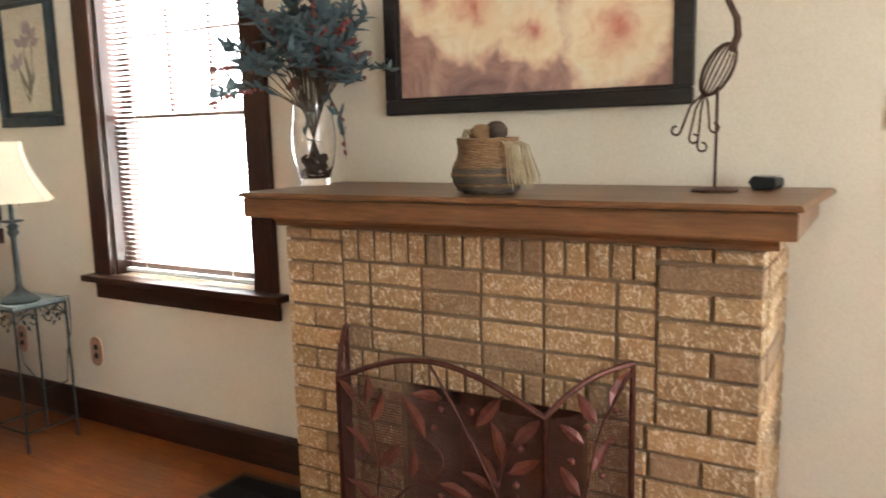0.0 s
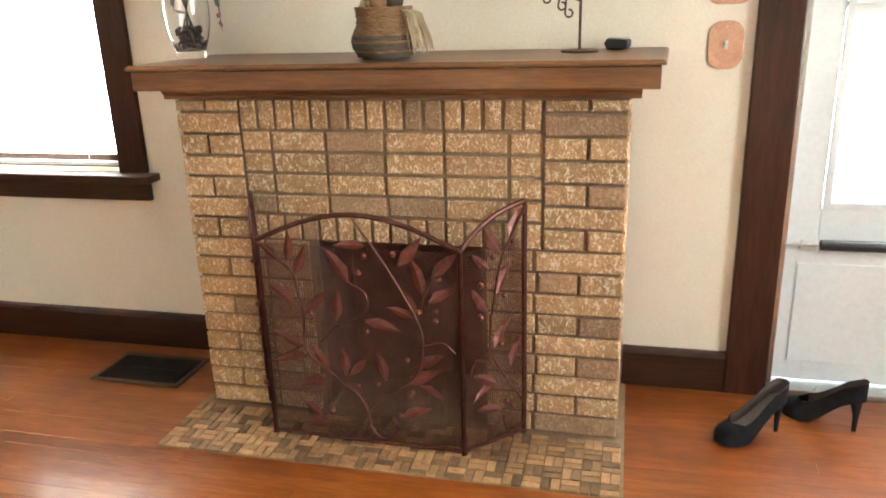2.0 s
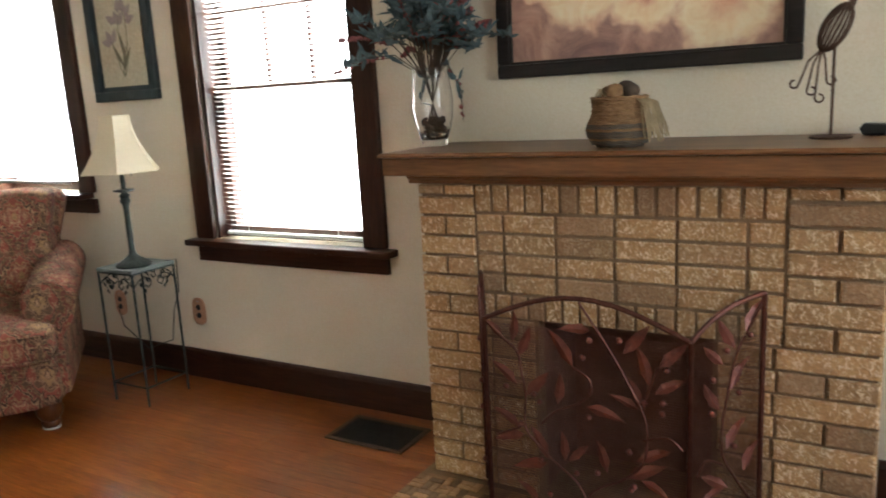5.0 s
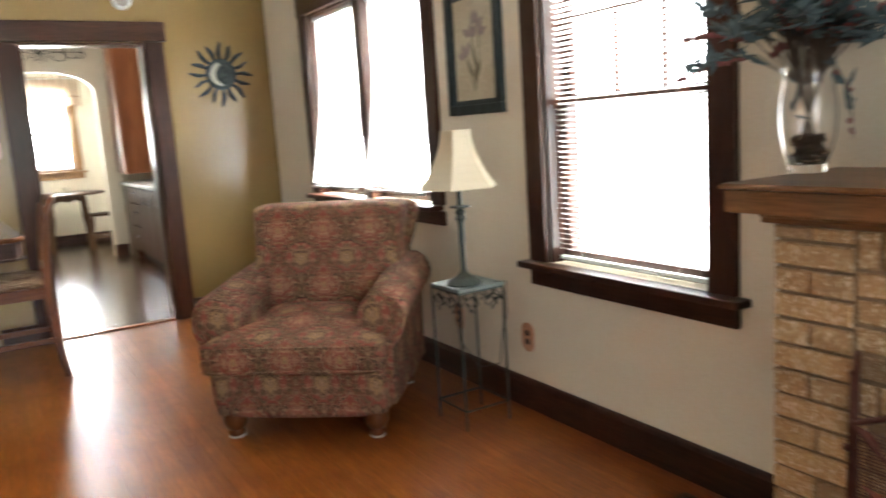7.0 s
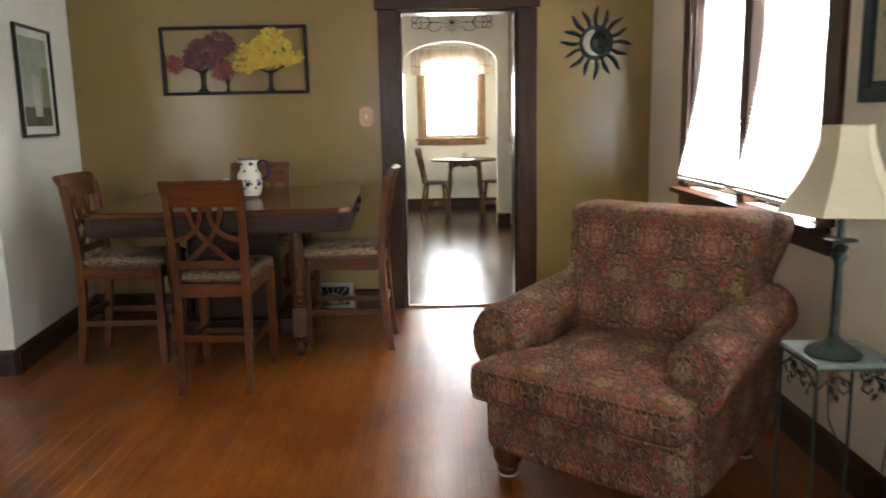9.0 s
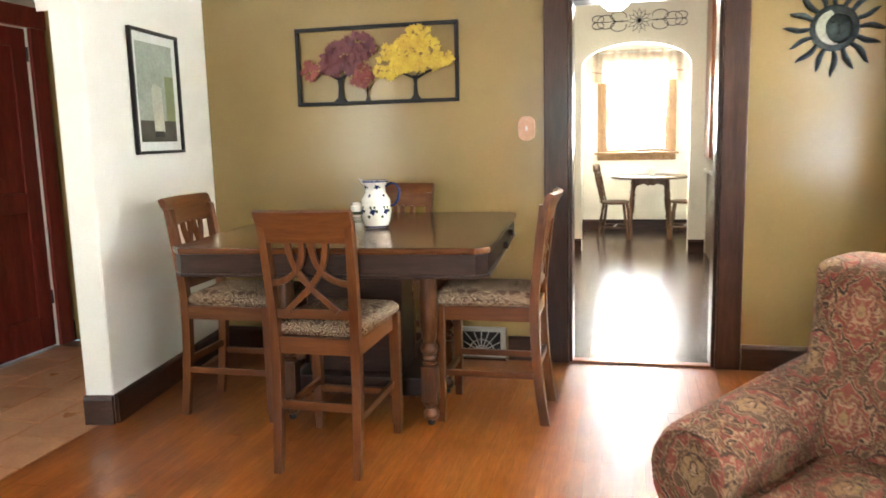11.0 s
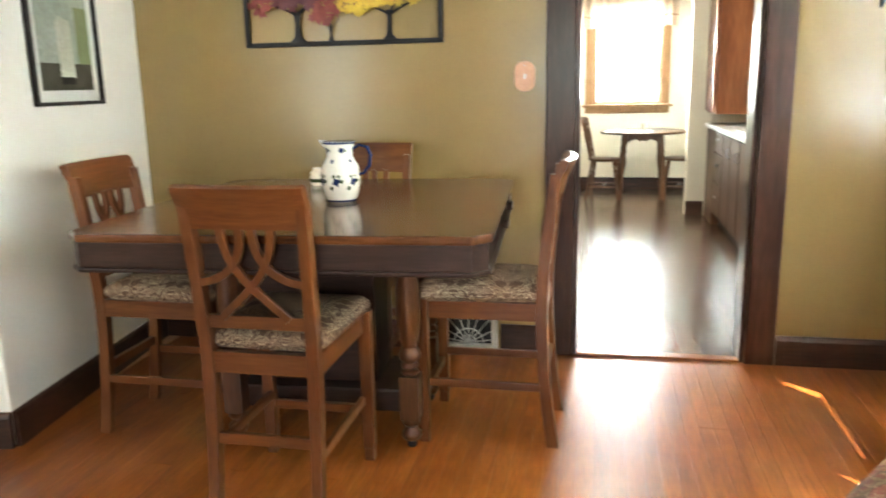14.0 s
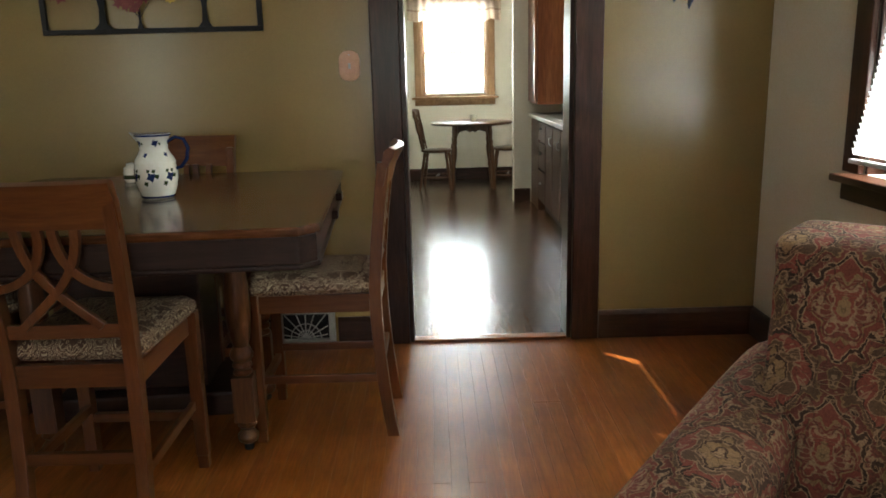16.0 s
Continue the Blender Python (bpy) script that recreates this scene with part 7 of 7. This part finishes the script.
def nook_chair():
    """Faces +y."""
    c = thing("nook_chair", "dark pine Windsor chair with turned legs", "chair", group="chairs round the nook table")
    part("seat", Shape().lathe([(0.15, 0.425), (0.185, 0.435), (0.19, 0.45), (0.17, 0.46)], 24, (0, 0, 0), (1.0, 0.98)), NOOKWOOD, c, smooth=True)
    ft = []
    for x in (-1, 1):
        for y in (-1, 1):
            a, b = (x * 0.19, y * 0.18, 0), (x * 0.12, y * 0.12, 0.43)
            ft.append(a)
            part("leg", turned_leg(Shape(), a, b, 0.017), NOOKWOOD, c, smooth=True)
        part("side_stretcher", Shape().tube([(x * 0.168, -0.16, 0.15), (x * 0.168, 0, 0.15), (x * 0.168, 0.16, 0.15)], [0.008, 0.013, 0.008], 8), NOOKWOOD, c, smooth=True)
    part("cross_stretcher", Shape().tube([(-0.168, 0, 0.15), (0, 0, 0.15), (0.168, 0, 0.15)], [0.008, 0.013, 0.008], 8), NOOKWOOD, c, smooth=True)
    for x in (-1, 1):
        part("back_post", turned_leg(Shape(), (x * 0.15, -0.14, 0.45), (x * 0.165, -0.235, 0.90), 0.015), NOOKWOOD, c, smooth=True)
    for k in (-1, 0, 1):
        part("spindle", Shape().tube([(k * 0.07, -0.15, 0.455), (k * 0.075, -0.20, 0.70), (k * 0.08, -0.235, 0.85)], [0.006, 0.009, 0.006], 8), NOOKWOOD, c, smooth=True)
    rows = []
    for i in range(9):
        u = -1 + i / 4
        y = -0.225 - 0.03 * (1 - u * u)
        rows.append([(u * 0.19, y + 0.009, 0.82), (u * 0.19, y + 0.003, 0.90 + 0.02 * (1 - u * u)), (u * 0.19, y - 0.012, 0.90 + 0.02 * (1 - u * u)), (u * 0.19, y - 0.009, 0.82)])
    part("crest_rail", Shape().grid(rows, True).add(rows[0], [(0, 1, 2, 3)]).add(rows[-1], [(0, 1, 2, 3)]), NOOKWOOD, c, smooth=True)
    return c


kc = nook_chair()
kc.matrix_world = pose(-12.17, 1.30, 0, 0, 0, -8)
tagged(copy_thing(kc, pose(-12.25, 2.13, 0, 0, 0, 172)), "dark pine Windsor chair half hidden behind the arch pier")
cup = thing("white_cup", "small white cup standing on the nook table", "cup", -12.25, 1.73, 0.763)
part("bowl", Shape().lathe([(0.028, 0), (0.034, 0.01), (0.038, 0.075), (0.034, 0.075), (0.030, 0.012)], 18), PORCELAIN, cup, smooth=True)
part("handle", Shape().tube([(0, 0.036, 0.06), (0, 0.058, 0.055), (0, 0.058, 0.025), (0, 0.034, 0.02)], 0.004, 6), PORCELAIN, cup, smooth=True)


def valance():
    v = thing("valance_curtain", "gathered beige valance hanging over the nook window", "curtain", NOOK + 0.065, 1.55, 1.93)
    rows = []
    for k in range(10):
        z = 0.40 * (1 - k / 9)
        row = []
        for i in range(121):
            y = -0.57 + 1.14 * i / 120
            deep = 0.010 + 0.022 * (k / 9)
            x = deep * math.sin(y * 62 + 0.6 * math.sin(y * 9)) + 0.006 * math.sin(y * 23 + k * 0.5)
            row.append((x, y, z + 0.012 * math.sin(y * 31) * (k / 9)))
        rows.append(row)
    part("cloth", Shape().grid(rows), VALANCE, v, smooth=True)
    part("curtain_rod", Shape().tube([(0, -0.60, 0.37), (0, 0.60, 0.37)], 0.008, 8), WHITEPAINT, v)
    for y in (-0.59, 0.59):
        part("bracket", Shape().box(-0.06, 0.006, y - 0.008, y + 0.008, 0.355, 0.385), WHITEPAINT, v)
    # woven bands
    part("trim_band", Shape().grid([[(p[0] + 0.0015, p[1], p[2]) for p in rows[6]], [(p[0] + 0.0015, p[1], p[2] - 0.02) for p in rows[6]]]), cloth("band_cloth", (0.50, 0.36, 0.28), (0.5, 0.36, 0.26), 0.4), v, smooth=True)


valance()


def scroll_art():
    s = thing("scroll_wall_art", "wide wrought iron scroll ornament above the kitchen arch", "wall art", ARCH + 0.012, 1.545, 2.44)
    def ring(cy, cz, ry, rz, a0=0, a1=360, n=20):
        return [(0, cy + ry * math.cos(radians(a0 + (a1 - a0) * i / n)), cz + rz * math.sin(radians(a0 + (a1 - a0) * i / n))) for i in range(n + 1)]
    for a in range(0, 360, 30):
        c, q = math.cos(radians(a)), math.sin(radians(a))
        part("petal", Shape().tube([(0, 0.02 * c, 0.02 * q), (0, 0.07 * c - 0.02 * q, 0.07 * q + 0.02 * c), (0, 0.125 * c, 0.125 * q), (0, 0.07 * c + 0.02 * q, 0.07 * q - 0.02 * c)], 0.0035, 5, True), BLACKIRON, s)
    part("boss", Shape().ball((0, 0, 0), 0.022, 10, 6), BLACKIRON, s, smooth=True)
    for sy in (-1, 1):
        for cy, cz, ry, rz, a0, a1 in ((0.21, 0.05, 0.08, 0.05, -120, 200), (0.21, -0.05, 0.08, 0.05, 120, -200), (0.34, 0.0, 0.09, 0.07, 0, 360), (0.42, 0.035, 0.06, 0.035, -90, 230), (0.42, -0.035, 0.06, 0.035, 90, -230)):
            part("scroll", Shape().tube([(x, sy * y, z) for x, y, z in ring(cy, cz, ry, rz, a0, a1)], 0.0040, 5), BLACKIRON, s)
        part("bar", Shape().tube([(0, sy * 0.12, 0), (0, sy * 0.47, 0)], 0.004, 5), BLACKIRON, s)


scroll_art()
dl = thing("ceiling_light", "white glass dome ceiling light in the kitchen", "ceiling light", -9.26, 1.33, CEIL)
part("canopy", Shape().lathe([(0.03, -0.20), (0.012, -0.18), (0.012, -0.03), (0.07, -0.02), (0.07, -0.001)], 20), WHITEPAINT, dl, smooth=True)
gm, gt, gp, gn, gl = nodes_of("lit_dome_glass")
gp.inputs["Base Color"].default_value = (0.85, 0.84, 0.80, 1)
gp.inputs["Roughness"].default_value = 0.3
gp.inputs["Emission Color"].default_value = (1.0, 0.93, 0.82, 1)
gp.inputs["Emission Strength"].default_value = 14.0
part("dome", Shape().lathe([(0.01, -0.335), (0.06, -0.325), (0.10, -0.295), (0.125, -0.25), (0.13, -0.205), (0.03, -0.20)], 24), gm, dl, "glowing white glass dome", smooth=True)
sd = thing("smoke_detector", "round white smoke detector on the gold wall", "smoke detector", WX + 0.002, 1.80, 2.315)
part("base", Shape().lathe([(0.066, 0), (0.066, 0.012), (0.055, 0.03), (0.02, 0.034)], 28), WHITEPAINT, sd, smooth=True).matrix_local = pose(0, 0, 0, 0, 90, 0)
part("vent_ring", Shape().lathe([(0.045, 0.033), (0.046, 0.0355), (0.04, 0.036)], 28), PAINTEDIRON, sd).matrix_local = pose(0, 0, 0, 0, 90, 0)

# ---- bricks, boards and tiles ----
MESHES = {}


def block(key, sx, sy, sz, material, ch=0.003, face="z"):
    """A small block centred on its base with chamfered rim on one side."""
    k = (key, round(sx, 3), round(sy, 3), round(sz, 3))
    if k not in MESHES:
        a, b, c = sx / 2, sy / 2, sz
        if face == "z":
            vs = [(-a, -b, 0), (a, -b, 0), (a, b, 0), (-a, b, 0), (-a, -b, c - ch), (a, -b, c - ch), (a, b, c - ch), (-a, b, c - ch), (-a + ch, -b + ch, c), (a - ch, -b + ch, c), (a - ch, b - ch, c), (-a + ch, b - ch, c)]
        else:
            # thickness along y, worn face towards -y
            vs = [(-a, b, 0), (a, b, 0), (a, b, c), (-a, b, c), (-a, -b + ch, 0), (a, -b + ch, 0), (a, -b + ch, c), (-a, -b + ch, c), (-a + ch, -b, ch), (a - ch, -b, ch), (a - ch, -b, c - ch), (-a + ch, -b, c - ch)]
        fs = [(3, 2, 1, 0), (0, 1, 5, 4), (1, 2, 6, 5), (2, 3, 7, 6), (3, 0, 4, 7), (4, 5, 9, 8), (5, 6, 10, 9), (6, 7, 11, 10), (7, 4, 8, 11), (8, 9, 10, 11)]
        MESHES[k] = Shape().add(vs, fs).mesh(key, material)
    return MESHES[k]


def piece(name, mesh, parent, m):
    o = new(name, mesh)
    o.parent = parent
    o.matrix_local = m
    return o


# fireplace face
COURSE = FTOP / 15.6
J = 0.010
LP, RP = (FX0, -2.065), (-1.168, FX1)
rnd = random.Random(21)


def brick(x0, x1, z0, z1, proud=0.0):
    w, h = x1 - x0 - J, z1 - z0 - J
    me = block("brick", round(w, 3), 0.05, round(h, 3), BRICK, 0.004, "y")
    piece("brick", me, fp, pose((x0 + x1) / 2 + rnd.uniform(-0.001, 0.001), FY + 0.026 - proud + rnd.uniform(-0.002, 0.002), z0 + J / 2, 0, rnd.uniform(-0.25, 0.25), 0))


def row(x0, x1, z0, z1, cuts, proud=0.0):
    xs = [x0] + [x0 + (x1 - x0) * c for c in cuts] + [x1]
    for a, b in zip(xs, xs[1:]):
        brick(a, b, z0, z1, proud)


for k in range(16):
    z1 = FTOP - (k - 0.4) * COURSE if k else FTOP
    z0 = FTOP - (k + 0.6) * COURSE
    z0 = max(z0, 0.0)
    if z1 - z0 < 0.03:
        continue
    single = k % 2 == 1
    if z1 > OTOP + 0.02:
        row(*LP, z0, z1, () if single else (0.48,), 0.006)
        row(*RP, z0, z1, () if single else (0.52,), 0.006)
    else:
        row(FX0, OX0, z0, z1, (0.62,) if single else (0.30, 0.62), 0.004)
        row(OX1, FX1, z0, z1, (0.38, 0.68) if not single else (0.36,), 0.004)
mid0, mid1 = LP[1], RP[0]
for i in range(16):
    brick(mid0 + (mid1 - mid0) * i / 16, mid0 + (mid1 - mid0) * (i + 1) / 16, FTOP - 1.42 * COURSE, FTOP)
for k in range(4):
    zt = FTOP - (1.42 + k * 0.985) * COURSE
    row(mid0, mid1, zt - 0.985 * COURSE, zt, (0.105, 0.295, 0.495, 0.69, 0.895))
zt = FTOP - 5.36 * COURSE
for i in range(16):
    brick(mid0 + (mid1 - mid0) * i / 16, mid0 + (mid1 - mid0) * (i + 1) / 16, OTOP - 0.003, zt)
# returns to the wall
for side, x in ((1, FX1), (-1, FX0)):
    for k in range(16):
        z1 = FTOP - (k - 0.4) * COURSE if k else FTOP
        z0 = max(FTOP - (k + 0.6) * COURSE, 0.0)
        if z1 - z0 < 0.03:
            continue
        for a, b in (((FY + 0.05, FY + 0.20), (FY + 0.20, NY - 0.002)) if k % 2 else ((FY + 0.05, FY + 0.27), (FY + 0.27, NY - 0.002))):
            me = block("brick", round(b - a - J, 3), 0.05, round(z1 - z0 - J, 3), BRICK, 0.004, "y")
            piece("brick", me, fp, pose(x - side * 0.026, (a + b) / 2, z0 + J / 2, 0, 0, 90 * side))

# hearth of small tiles laid flush with the boards
HY0 = 2.148
hearth = thing("hearth", "flush hearth of small tan and brown mosaic tiles", "hearth", 0, 0, 0)
part("bed", Shape().box(FX0 - 0.03, FX1 + 0.02, HY0, FY + 0.37, -0.011, 0.003), MORTAR, hearth)
U = 0.0265
nx = int((FX1 - FX0 + 0.05) / (2 * U))
ny = int((FY - HY0) / (2 * U))
for i in range(nx):
    for j in range(ny):
        cx, cy = FX0 - 0.03 + (2 * i + 1) * U, HY0 + (2 * j + 1) * U
        for s in (-0.5, 0.5):
            if (i + j) % 2:
                piece("tile", block("tile", 2 * U - 0.003, U - 0.003, 0.005, TILE, 0.001), hearth, pose(cx, cy + s * U, 0.0025 + rnd.uniform(0, 0.0012)))
            else:
                piece("tile", block("tile", 2 * U - 0.003, U - 0.003, 0.005, TILE, 0.001), hearth, pose(cx + s * U, cy, 0.0025 + rnd.uniform(0, 0.0012), 0, 0, 90))


def boards(name, label, x0, x1, y0, y1, material, wide, seedling, lo, hi):
    r = random.Random(seedling)
    fl = structure(name, Shape().box(x0, x1, y0, y1, -0.10, -0.010), GAP, label)
    n = round((y1 - y0) / wide)
    wide = (y1 - y0) / n
    for j in range(n):
        x = x0
        first = True
        while x < x1 - 0.01:
            ln = r.choice((2.0, 2.6, 3.2)) if not first else r.choice((0.8, 1.4, 2.0, 2.6))
            first = False
            if x1 - (x + ln) < 0.4:
                ln = x1 - x
            piece("board", block("board" + name, round(ln, 3) - 0.0006, wide - r.choice((0.0003, 0.0003, 0.0012)), 0.0095, material, 0.0004), fl, pose(x + ln / 2, y0 + (j + 0.5) * wide, -0.0097 + r.uniform(0, 0.0005)))
            x += ln
    return fl


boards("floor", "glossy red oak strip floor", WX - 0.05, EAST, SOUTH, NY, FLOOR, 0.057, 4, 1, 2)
boards("floor_kitchen", "dark worn stained board floor", NOOK, WX - 0.052, KY0, KY1, DARKFLOOR, 0.070, 9, 1, 2)
ent = structure("floor_entry", Shape().box(WX, -2.0, -2.30, SOUTH - 0.003, -0.10, -0.006), GROUT, "terracotta tiled entry floor")
S = 0.305
for i in range(17):
    for j in range(4):
        x, y = WX + (i + 0.5) * S - (S / 2 if j % 2 else 0), SOUTH - 0.006 - (j + 0.5) * S
        if WX + S / 2 <= x < -2.0 - S / 2:
            piece("tile", block("floor_tile", S - 0.006, S - 0.006, 0.007, FOYERTILE, 0.002), ent, pose(x, y, -0.0065))
